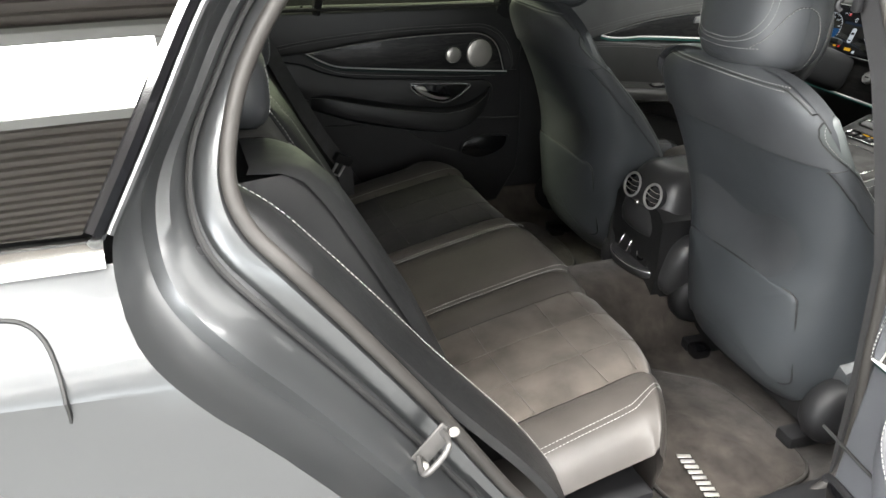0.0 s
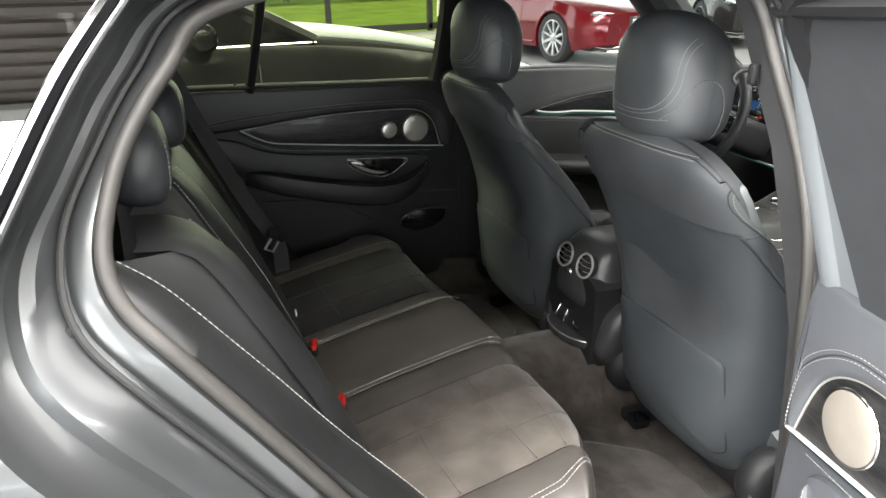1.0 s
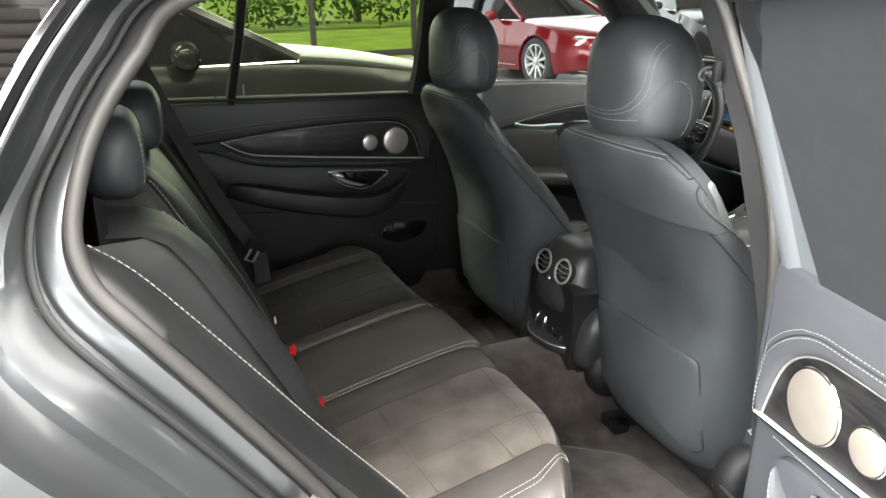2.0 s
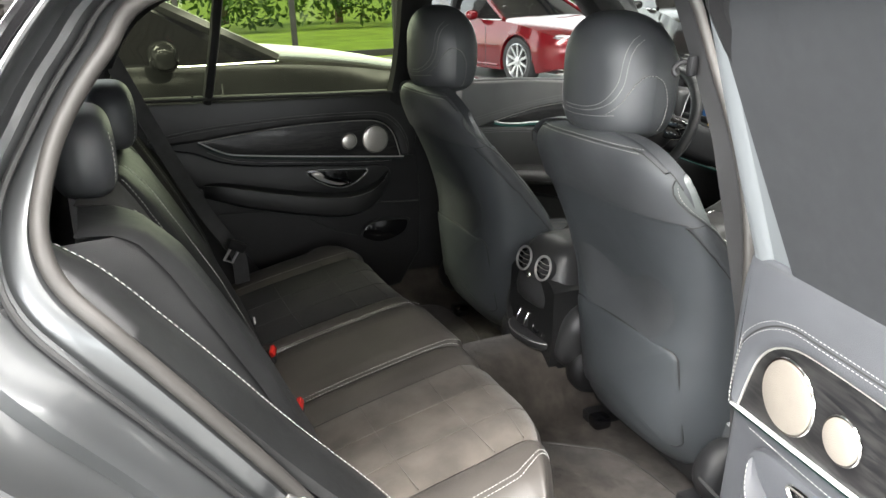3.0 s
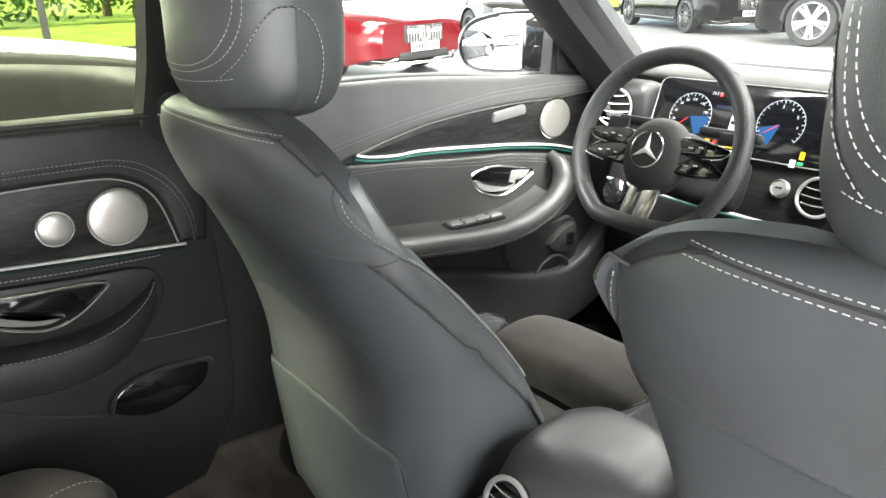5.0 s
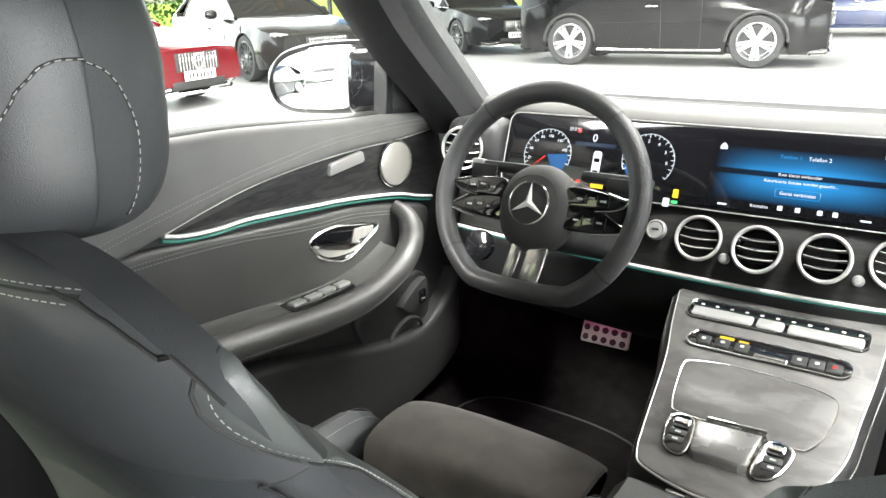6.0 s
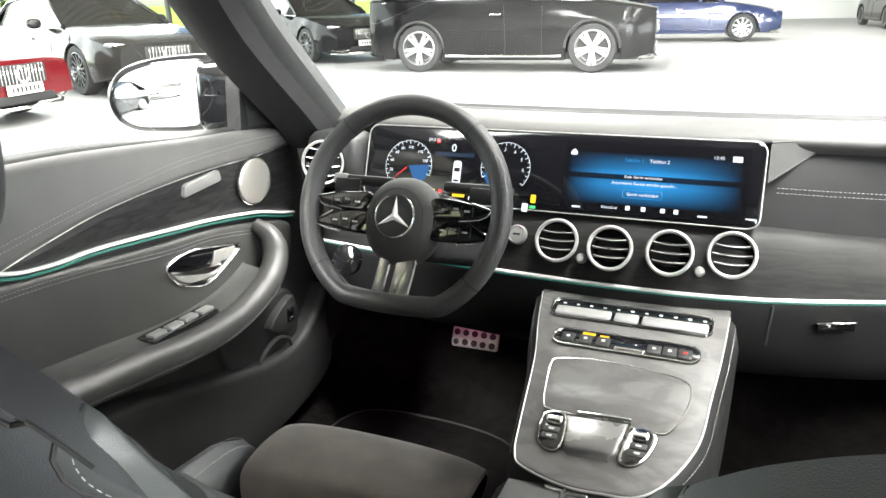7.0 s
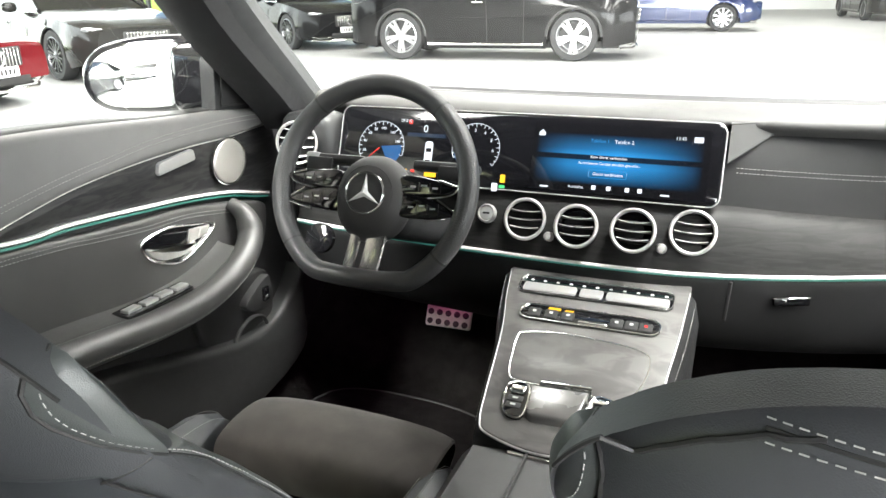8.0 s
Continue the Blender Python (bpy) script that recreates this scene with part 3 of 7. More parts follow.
for p in _lc:
    nrm = Vector((0, 0.62, 0.78))
    wide = lerp_table([(0.86, 0.097), (0.972, 0.080), (1.026, 0.050), (1.07, 0.022)], p.z)[0]
    _rows.append([p + Vector((wide, -0.018, -0.018)), p + Vector((wide, 0.0, 0.0)) - nrm * 0.012, p + Vector((wide * 0.7, 0, 0)) - nrm * 0.004, p + Vector((wide * 0.3, 0, 0)) + nrm * 0.004, p + nrm * 0.005, p + Vector((-0.02, 0, 0)) + nrm * 0.001, p + Vector((-0.045, 0, 0)) - nrm * 0.02, p + Vector((-0.06, 0, 0)) - nrm * 0.07, p + Vector((-0.05, -0.03, 0)) - nrm * 0.16])
bolster = thing("side_bolster", "black leather side bolster with white stitching beside the rear seat", "seat bolster")
part("pad", sheet(_rows), LEATHER, bolster, "", 70)
part("stitching", dashes([p + Vector((0, 0.62, 0.78)) * 0.007 for p in _lc], 0.0055, 0.0035, 0.0009), THREAD, bolster, "white thread")
_cp = [[Vector((x, y, z)) for x, y in ((xo, -1.36), (xo - 0.09, -1.45), (0.50, -1.6))] for z, xo in ((0.95, 0.70), (1.1, 0.66), (1.2, 0.61), (1.3, 0.56))]
part("rear_pillar_trim", sheet(_cp), PLASTIC, car)

# closing panels: footwell side, load floor and the partition behind the bench
part("kick_panel", sheet([[Vector((x, y, z)) for y in (0.45, 0.8, 1.26)] for z, x in ((0.22, -0.79), (0.6, -0.80), (0.99, -0.80))]), PLASTIC, car)
part("kick_panel", sheet([[Vector((x, y, z)) for y in (0.30, 0.8, 1.26)] for z, x in ((0.22, 0.79), (0.6, 0.80), (0.99, 0.80))]), PLASTIC, car)
part("rear_partition", rbox((0, -1.40, 0.62), (1.56, 0.04, 0.80), 0.01), PLASTIC, car)
part("load_cover", rbox((0, -1.9, 1.0), (1.5, 0.98, 0.03), 0.01), PLASTIC, car)
part("tailgate", sheet([[Vector((x, -2.45 + 0.25 * max(0, z - 1.0), z)) for x in (-0.75, 0, 0.75)] for z in (0.3, 1.0, 1.36)]), PAINT, car)


# ---- doors ----
def plane(x, y, z, ux, uy):
    """Frame of a panel: its u runs along (ux, uy), its face looks to the cabin, w is up."""
    m = Matrix(((ux, -uy, 0, x), (uy, ux, 0, y), (0, 0, 1, z), (0, 0, 0, 1)))
    return m


SIGN = [1]
# the car stands a little askew to the axes
TURN = Euler((0, 0, radians(-3.5))).to_matrix().to_4x4()


def panel(outline, n0, n1, bev=0.004, seg=2):
    """A plate whose face stands n1 proud of the panel plane and whose back lies at n0 (towards the cabin: -y of the door's frame)."""
    g = slab(outline, n1 - n0, bev, None, seg)
    return [(v[0], (v[1] - n1) * SIGN[0], v[2]) for v in g[0]], [q if SIGN[0] > 0 else tuple(reversed(q)) for q in g[1]]


def line(pts, n, r, sides=6, flat=1.0):
    return tube([(p[0], -n * SIGN[0], p[1]) for p in pts], r, sides, False, flat)


def thread(pts, n, on=0.0045, off=0.003, r=0.0008):
    return dashes([(p[0], -n * SIGN[0], p[1]) for p in pts], on, off, r)


def at_panel(g, u, n, w):
    """Places a lathe turned about z so that it faces the cabin at (u, w)."""
    m = Matrix.Translation((u, -n * SIGN[0], w)) @ Euler((radians(90 * SIGN[0]), 0, 0)).to_matrix().to_4x4()
    return moved(g, m)


def grille(u, w, r, n, parent, name, material, wide=1.0):
    across = Matrix.Diagonal((wide, 1.0, 1.0, 1.0))
    part(name, at_panel(moved(lathe([(r, 0), (r, 0.005), (r * 0.96, 0.008), (r * 0.9, 0.009), (r * 0.5, 0.0105), (0.001, 0.011)], 40), across), u, n, w), material, parent, "perforated metal loudspeaker cover")
    part(name + "_rim", at_panel(moved(tube([(r * 1.02 * math.cos(a), r * 1.02 * math.sin(a), 0.004) for a in (2 * math.pi * k / 40 for k in range(40))], 0.0022, 6, True), across), u, n, w), CHROME, parent)


def rear_door(name, label, m, sign, leather, glass_mat, material_low, spk_mat):
    """Rear door: u runs from the hinge side to the rear (u = -y of the closed left door)."""
    SIGN[0] = sign
    d = thing(name, label, "car door", "rear doors", at=m)
    low, top = 0.30, 1.025

    def fore(u):
        """The open door's front edge, where it folds into the hinge gap."""
        return u if sign < 0 or u > 0.335 else 0.335 - (0.335 - u) * 0.35
    outline = smooth2([(0.255, 0.44), (0.25, 0.60), (0.26, 0.80), (0.275, 0.93), (0.29, 1.0), (0.33, top), (0.6, top + 0.002), (0.97, top + 0.006), (1.22, top + 0.006)], 4) + smooth2([(1.25, 0.95), (1.22, 0.88), (1.12, 0.76), (1.0, 0.62), (0.9, 0.50), (0.83, 0.40), (0.78, low), (0.5, low), (0.33, low + 0.02)], 4)
    outline = [(fore(u), w) for u, w in outline]
    part("door_panel", panel(outline, -0.05, -0.004, 0.012, 3), material_low, d, "moulded lower door trim")
    part("door_skin", panel([(fore(0.24), 0.30), (fore(0.24), 1.0), (1.28, 1.02), (1.27, 0.9), (1.12, 0.7), (0.95, 0.48), (0.82, 0.28)], -0.14, -0.052, 0.02, 2), PAINT, d, "matte grey outer door skin")
    # padded leather waist with its arched double seam
    arch = [(1.148, 0.906), (0.996, 0.930), (0.836, 0.944), (0.666, 0.953), (0.485, 0.954), (0.409, 0.949), (0.351, 0.914), (0.316, 0.856), (0.309, 0.803)]
    ac = smooth2(arch, 6)
    wood_top = smooth2([(1.0, 0.897), (0.838, 0.918), (0.667, 0.931), (0.486, 0.934), (0.41, 0.925), (0.362, 0.887), (0.334, 0.805)], 6)
    upper = [(1.25, 1.022), (1.25, 0.93)] + [(1.2, 0.885)] + wood_top + [(0.285, 0.80), (0.268, 0.90), (0.275, 0.98), (0.30, 1.02)]
    part("waist_pad", panel([(fore(u), w) for u, w in upper], -0.03, 0.014, 0.012, 3), leather, d, "smooth leather covered waist pad")
    for off in (0.0, 0.009):
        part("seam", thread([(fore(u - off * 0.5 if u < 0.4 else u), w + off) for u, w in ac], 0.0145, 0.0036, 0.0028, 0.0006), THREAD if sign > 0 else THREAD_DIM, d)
    part("seam_groove", line([(fore(u), w + 0.004) for u, w in ac], 0.0125, 0.0022), RUBBER, d)
    # dark wood inlay over the bright strip
    strip = smooth2([(0.322, 0.80), (0.491, 0.813), (0.674, 0.828), (0.845, 0.844), (0.91, 0.853), (0.956, 0.871), (1.003, 0.898)], 6)
    part("wood_inlay", panel(wood_top + strip, -0.02, 0.004, 0.003), WOOD, d, "dark open-pored wood inlay")
    part("bright_strip", line(strip, 0.006, 0.0042, 8, 0.6), STRIP, d, "bright metal trim strip")
    part("inlay_edge", line(wood_top, 0.005, 0.0018), ALU, d)
    part("light_line", line([(u, w - 0.009) for u, w in strip], 0.001, 0.0022), AMBIENT_OFF, d, "dark ambient light line")
    grille(0.426, 0.868, 0.045, 0.003, d, "speaker_grille", spk_mat)
    grille(0.519, 0.867, 0.026, 0.003, d, "tweeter_grille", spk_mat)
    # armrest with its upper pad, opener bowl
    band = [(1.10, 0.87), (1.02, 0.865), (0.95, 0.835), (0.85, 0.812), (0.67, 0.797), (0.5, 0.783), (0.40, 0.775), (0.37, 0.745), (0.375, 0.70), (0.42, 0.66), (0.52, 0.655), (0.72, 0.68), (0.88, 0.715), (0.985, 0.74), (1.06, 0.79)]
    part("middle_pad", panel(smooth2(band, 4, True), -0.02, 0.008, 0.008), leather, d)
    part("seam", thread(smooth2([(0.37, 0.79), (0.5, 0.795), (0.67, 0.808), (0.845, 0.824), (0.92, 0.838), (0.985, 0.868)], 5), 0.009), THREAD, d)
    arm = []
    for u, w, hh, dd in ((1.0, 0.742, 0.02, 0.012), (0.95, 0.735, 0.03, 0.035), (0.86, 0.712, 0.036, 0.052), (0.70, 0.676, 0.038, 0.06), (0.56, 0.655, 0.040, 0.06), (0.47, 0.665, 0.038, 0.052), (0.41, 0.70, 0.03, 0.034), (0.385, 0.735, 0.02, 0.016)):
        arm.append([(u, -s * SIGN[0], w + c) for s, c in ((0.0, hh), (dd * 0.6, hh * 1.02), (dd * 0.92, hh * 0.75), (dd, 0.0), (dd * 0.9, -hh * 0.7), (dd * 0.55, -hh), (0.0, -hh * 1.05))])
    crv = [curve([r[k] for r in arm], 5) for k in range(7)]
    g = loft([[crv[k][i] for k in range(7)] for i in range(len(crv[0]))])
    part("armrest", g if sign < 0 else (g[0], [tuple(reversed(q)) for q in g[1]]), leather, d, "padded leather armrest")
    part("seam", dashes([v + Vector((0, 0, 0.002)) for v in crv[2]], 0.0045, 0.003, 0.0008), THREAD, d)
    bowl = smooth2([(0.669, 0.778), (0.655, 0.755), (0.608, 0.727), (0.553, 0.711), (0.51, 0.722), (0.48, 0.742), (0.458, 0.764), (0.50, 0.772), (0.58, 0.776), (0.64, 0.781)], 5, True)
    part("opener_bowl", panel(bowl, -0.02, 0.0095, 0.004), GLOSS, d, "dark recessed opener bowl")
    part("opener_rim", line(bowl + bowl[:1], 0.010, 0.003), CHROME, d, "chrome opener surround")
    lever = smooth2([(0.655, 0.770), (0.625, 0.770), (0.605, 0.752), (0.57, 0.737), (0.535, 0.732), (0.53, 0.727), (0.56, 0.722), (0.61, 0.735), (0.64, 0.752)], 4, True)
    part("opener_lever", panel(lever, 0.0, 0.018, 0.004), ALU, d, "satin metal door opener")
    # door bin and seams of the lower trim
    part("bin_edge", line(smooth2([(0.484, 0.527), (0.47, 0.56), (0.421, 0.578), (0.318, 0.574), (0.30, 0.56)], 5), 0.0, 0.006), PLASTIC, d)
    part("bin_pocket", panel(smooth2([(0.48, 0.525), (0.466, 0.556), (0.42, 0.574), (0.315, 0.570), (0.315, 0.53), (0.36, 0.505), (0.42, 0.498)], 4, True), -0.02, 0.0, 0.003), GLOSS, d, "dark door bin")
    part("trim_seam", line([(0.419, 0.643), (0.35, 0.637), (0.262, 0.632)], -0.002, 0.003), RUBBER, d)
    part("trim_seam", line(smooth2([(0.96, 0.66), (0.84, 0.655), (0.72, 0.643), (0.651, 0.60), (0.58, 0.56), (0.5, 0.53)], 5), -0.002, 0.003), RUBBER, d)
    # window frame, divider bar, panes
    tilt = 0.42
    def wp(u, w, n=0.0):
        return (fore(u), (-(n + tilt * max(0, w - 1.0))) * SIGN[0], w)
    frame_pts = [wp(0.32 if sign < 0 else 0.39, 1.02, 0.0 if sign < 0 else -0.03), wp(0.335 if sign < 0 else 0.385, 1.2, 0.0 if sign < 0 else -0.03), wp(0.37 if sign < 0 else 0.40, 1.345), wp(0.60, 1.372), wp(0.98, 1.352), wp(1.15, 1.27), wp(1.235, 1.13), wp(1.255, 1.02)]
    fc = curve(frame_pts, 4)
    part("window_frame", tube(fc, 0.021, 8), PLASTIC, d, "black window frame")
    part("divider_bar", tube([wp(0.965, 1.015), wp(0.94, 1.2), wp(0.925, 1.35)], 0.015, 8), PLASTIC, d)
    pane = [[wp(u, w, -0.012) for u in (0.31, 0.6, 0.955)] for w in (1.015, 1.2, 1.36)]
    part("door_glass", sheet(pane), glass_mat, d, "tinted door window")
    pane2 = [[wp(u, w, -0.012) for u in (0.975 - (w - 1.015) * 0.12, b)] for w, b in ((1.015, 1.25), (1.13, 1.23), (1.27, 1.14), (1.345, 1.0))]
    part("quarter_light", sheet(pane2), glass_mat, d)
    part("lock_pin", at_panel(lathe([(0.004, 0), (0.004, 0.004)], 10), 1.005, -0.01, 1.035), PLASTIC, d)
    if sign < 0:
        part("glass_lip", tube([wp(0.30, 1.024, 0.012), wp(0.7, 1.026, 0.012), wp(1.24, 1.030, 0.012)], 0.006, 6), RUBBER, d, "black window scraper")
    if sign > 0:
        # frame edge and web carry painted-in daylight
        part("frame_edge", tube([wp(0.338, 0.99, -0.02), wp(0.350, 1.2, -0.02), wp(0.370, 1.355, -0.02)], 0.022, 10), FRAME_PAINT_LIT, d, "painted front edge of the door frame")
        part("frame_web", sheet([[wp(u, w, -0.004) for u in (0.336 + 0.05 * (w - 1.0), u1)] for w, u1 in ((1.0, 0.425), (1.1, 0.41), (1.2, 0.398), (1.345, 0.385))]), FRAME_PAINT_LIT, d, "painted inner window frame")
        blind = [[wp(u, w, 0.004) for u in (0.405 - 0.11 * (w - 1.0), 0.5, 0.72, 0.94)] for w in (1.0, 1.1, 1.2, 1.335)]
        part("sun_blind", sheet(blind), BLIND, d, "grey mesh roller blind pulled up")
        part("blind_bar", tube([wp(0.37, 1.335, 0.01), wp(0.62, 1.345, 0.01), wp(0.94, 1.335, 0.01)], 0.011, 8), PLASTIC, d, "black blind bar")
        for u in (0.385, 0.62, 0.88):
            part("blind_hook", tube(curve([wp(u, 1.335, 0.02), wp(u + 0.004, 1.35, 0.026), wp(u + 0.012, 1.36, 0.02)], 4), 0.004, 6), PLASTIC, d)
    SIGN[0] = 1
    return d


BLIND = mat("blind_mesh", (0.026, 0.028, 0.031), 0.8, 0, 0.06, 12, 0.4, 1600)
AMBIENT_OFF = mat("unlit_light_guide", (0.012, 0.03, 0.027), 0.3, 0, 0.02, 5)
AMBIENT = mat("ambient_light", (0.03, 0.14, 0.115), 0.5, 0, 0.02, 5, emit=0.25)
SPK_CLOTH = mat("pale_metal_grille", (0.34, 0.305, 0.265), 0.45, 0.4, 0.06, 20, 0.8, 700)
SPK_ALU = mat("aluminium_grille", (0.6, 0.58, 0.54), 0.26, 0.7, 0.04, 10, 0.2, 900, rvar=0.02)
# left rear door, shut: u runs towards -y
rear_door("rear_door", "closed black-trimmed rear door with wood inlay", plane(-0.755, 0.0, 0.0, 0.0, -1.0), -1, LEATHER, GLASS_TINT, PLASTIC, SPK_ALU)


def front_door(m):
    """Left front door from inside: u runs towards the rear, u = -y."""
    SIGN[0] = -1
    d = thing("front_door", "closed front door trimmed in grey leather and dark wood", "car door", at=m)
    top = 1.015
    outline = smooth2([(-0.80, 0.40), (-0.82, 0.60), (-0.81, 0.80), (-0.79, 0.95), (-0.765, 0.99), (-0.6, top - 0.002), (-0.4, top + 0.004), (-0.1, top + 0.02), (0.22, top + 0.02)], 4) + smooth2([(0.25, 0.9), (0.25, 0.6), (0.22, 0.34), (-0.1, 0.30), (-0.5, 0.31), (-0.72, 0.34)], 4)
    part("door_panel", panel(outline, -0.05, -0.004, 0.012, 3), PLASTIC_DOOR, d, "moulded lower door trim")
    seam = smooth2([(-0.775, 0.988), (-0.598, 0.993), (-0.445, 0.990), (-0.316, 0.983), (-0.206, 0.969), (-0.111, 0.957), (0.0, 0.938), (0.12, 0.915), (0.24, 0.89)], 6)
    wt = smooth2([(-0.755, 0.965), (-0.592, 0.955), (-0.438, 0.953), (-0.309, 0.947), (-0.199, 0.938), (-0.104, 0.926), (0.0, 0.905), (0.08, 0.886)], 6)
    st = smooth2([(-0.082 + 0.165, 0.885), (0.04, 0.876), (-0.03, 0.872), (-0.093, 0.874), (-0.184, 0.870), (-0.292, 0.863), (-0.419, 0.854), (-0.572, 0.836), (-0.669, 0.815), (-0.72, 0.806)], 6)
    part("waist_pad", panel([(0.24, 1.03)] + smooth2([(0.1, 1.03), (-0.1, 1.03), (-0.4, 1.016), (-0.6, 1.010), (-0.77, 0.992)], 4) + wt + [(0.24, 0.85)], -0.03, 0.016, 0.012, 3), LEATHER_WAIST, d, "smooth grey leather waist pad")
    for off in (0.0, -0.009):
        part("seam", thread([(u, w + off) for u, w in seam], 0.0165), THREAD_DIM, d)
    part("wood_inlay", panel(wt + st + [(-0.79, 0.85)], -0.02, 0.004, 0.003), WOOD, d, "dark open-pored wood inlay")
    part("inlay_edge", line(wt, 0.006, 0.002), ALU, d)
    part("bright_strip", line(st, 0.008, 0.006, 8, 0.6), STRIP, d, "bright metal trim strip")
    part("light_line", line([(u, w - 0.0085) for u, w in st], 0.006, 0.0024), AMBIENT, d, "turquoise ambient light line")
    # belly of the door with seams
    belly = smooth2([(0.24, 0.87), (0.10, 0.868), (-0.088, 0.855), (-0.157, 0.85), (-0.284, 0.842), (-0.414, 0.836), (-0.566, 0.815), (-0.68, 0.795), (-0.71, 0.76), (-0.66, 0.66), (-0.5, 0.62), (-0.2, 0.62), (0.1, 0.64), (0.24, 0.66)], 5)
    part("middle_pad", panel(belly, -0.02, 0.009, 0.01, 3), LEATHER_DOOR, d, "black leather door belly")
    for off in (0.0, -0.007):
        part("seam", thread(smooth2([(0.2, 0.852 + off), (0.05, 0.852 + off), (-0.088, 0.845 + off), (-0.157, 0.838 + off), (-0.284, 0.827 + off), (-0.414, 0.822 + off), (-0.566, 0.80 + off)], 5), 0.0105), THREAD_DIM, d)
    # pull handle sweeping from the armrest up to the trim
    path = curve([(-0.555, 0.012, 0.815), (-0.562, 0.045, 0.790), (-0.552, 0.062, 0.750), (-0.505, 0.070, 0.710), (-0.42, 0.074, 0.680), (-0.32, 0.076, 0.667), (-0.20, 0.074, 0.668), (-0.06, 0.070, 0.680), (0.12, 0.060, 0.692)], 6)
    fat = [0.014 + 0.014 * min(1, i / 9) for i in range(len(path))]
    part("pull_handle", tube(path, fat, 14), LEATHER_DOOR, d, "padded leather pull handle")
    top = [p for p in path[18:]]
    part("armrest", sheet([[Vector((p.x, 0.004, p.z + 0.036)), Vector((p.x, 0.016, p.z + 0.030)), Vector((p.x, 0.040, p.z + 0.026)), Vector((p.x, p.y - 0.004, p.z + 0.024)), Vector((p.x, p.y + 0.022, p.z + 0.012)), Vector((p.x, p.y + 0.024, p.z - 0.012)), Vector((p.x, p.y - 0.01, p.z - 0.026)), Vector((p.x, 0.0, p.z - 0.03))] for p in top]), LEATHER_DOOR, d, "padded leather armrest", 60)
    part("seam", dashes([v + Vector((0, 0.0255, -0.013)) for v in path[8:]], 0.0045, 0.003, 0.0008), THREAD_DIM, d)
    switches = part("switch_panel", rbox((-0.245, 0.042, 0.697), (0.185, 0.046, 0.010), 0.004), GLOSS, d, "gloss black window switch panel")
    for k in range(4):
        part("window_switch", rbox((-0.315 + 0.045 * k, 0.046 - 0.002 * (k % 2), 0.7035), (0.038, 0.020, 0.008), 0.003), SATIN, switches, "satin silver window switch")
    bowl = smooth2([(-0.265, 0.797), (-0.33, 0.811), (-0.409, 0.802), (-0.494, 0.784), (-0.446, 0.756), (-0.383, 0.735), (-0.331, 0.743), (-0.285, 0.763)], 5, True)
    part("opener_bowl", panel(bowl, -0.02, 0.0105, 0.003), GLOSS, d, "dark recessed opener bowl")
    part("opener_rim", line(bowl + bowl[:1], 0.011, 0.003), CHROME, d, "chrome opener surround")
    part("opener_lever", panel(smooth2([(-0.275, 0.785), (-0.32, 0.772), (-0.38, 0.76), (-0.42, 0.765), (-0.40, 0.748), (-0.33, 0.75), (-0.29, 0.765)], 4, True), 0.0, 0.018, 0.004), ALU, d, "metal door opener")
    for k in range(2):
        part("memory_button", panel([(-0.40 - 0.035 * k, 0.762 + 0.004 * k), (-0.43 - 0.035 * k, 0.768 + 0.003 * k), (-0.445 - 0.03 * k, 0.79 - 0.004 * k), (-0.41 - 0.035 * k, 0.792 - 0.003 * k)], 0.0, 0.015, 0.003), ALU, d)
    # seat button and tweeter
    bt = [(-0.342, 0.913), (-0.338, 0.918), (-0.342, 0.933), (-0.348, 0.937), (-0.446, 0.948), (-0.452, 0.945), (-0.456, 0.930), (-0.452, 0.925)]
    part("seat_memory_switch", panel(bt, 0.0, 0.012, 0.002), SATIN, d, "silver seat adjustment key")
    grille(-0.570, 0.905, 0.048, 0.008, d, "tweeter_grille", SPK_ALU, wide=1.25)
    # dark recess over the pocket with a cup rest, release plate, and the moulded pocket lip
    part("bin", panel(smooth2([(-0.40, 0.60), (-0.52, 0.625), (-0.66, 0.635), (-0.70, 0.58), (-0.69, 0.51), (-0.60, 0.48), (-0.45, 0.50)], 4, True), -0.01, 0.012, 0.008, 3), PLASTIC_DOOR, d, "dark recess above the door pocket")
    part("cup_rest", line(smooth2([(-0.50, 0.508), (-0.53, 0.532), (-0.575, 0.543), (-0.62, 0.53), (-0.635, 0.508)], 5), 0.030, 0.005), PLASTIC_DOOR, d, "moulded cup rest rim")
    part("release_plate", panel(smooth2([(-0.555, 0.575), (-0.60, 0.605), (-0.66, 0.622), (-0.672, 0.58), (-0.655, 0.548), (-0.60, 0.548)], 4, True), 0.0, 0.032, 0.006), PLASTIC_DOOR, d, "black switch plate")
    part("release_button", panel(roundrect(-0.650, 0.566, -0.622, 0.600, 0.005), 0.0, 0.036, 0.003), GLOSS, d)
    part("release_mark", panel(roundrect(-0.645, 0.570, -0.628, 0.580, 0.003), 0.0, 0.0385, 0.002), CHROME, d, "chrome release key")
    lip = smooth2([(0.2, 0.615), (0.0, 0.61), (-0.146, 0.592), (-0.30, 0.555), (-0.446, 0.521), (-0.56, 0.503), (-0.66, 0.508), (-0.74, 0.548), (-0.80, 0.61)], 4)
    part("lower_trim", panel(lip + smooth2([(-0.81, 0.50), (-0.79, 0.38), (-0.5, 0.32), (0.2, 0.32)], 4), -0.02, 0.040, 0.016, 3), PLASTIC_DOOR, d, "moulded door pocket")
    # mirror triangle and window
    tri = smooth2([(-0.55, 1.010), (-0.555, 1.07), (-0.562, 1.118), (-0.60, 1.115), (-0.67, 1.055), (-0.755, 0.995)], 3) + [(-0.67, 1.005)]
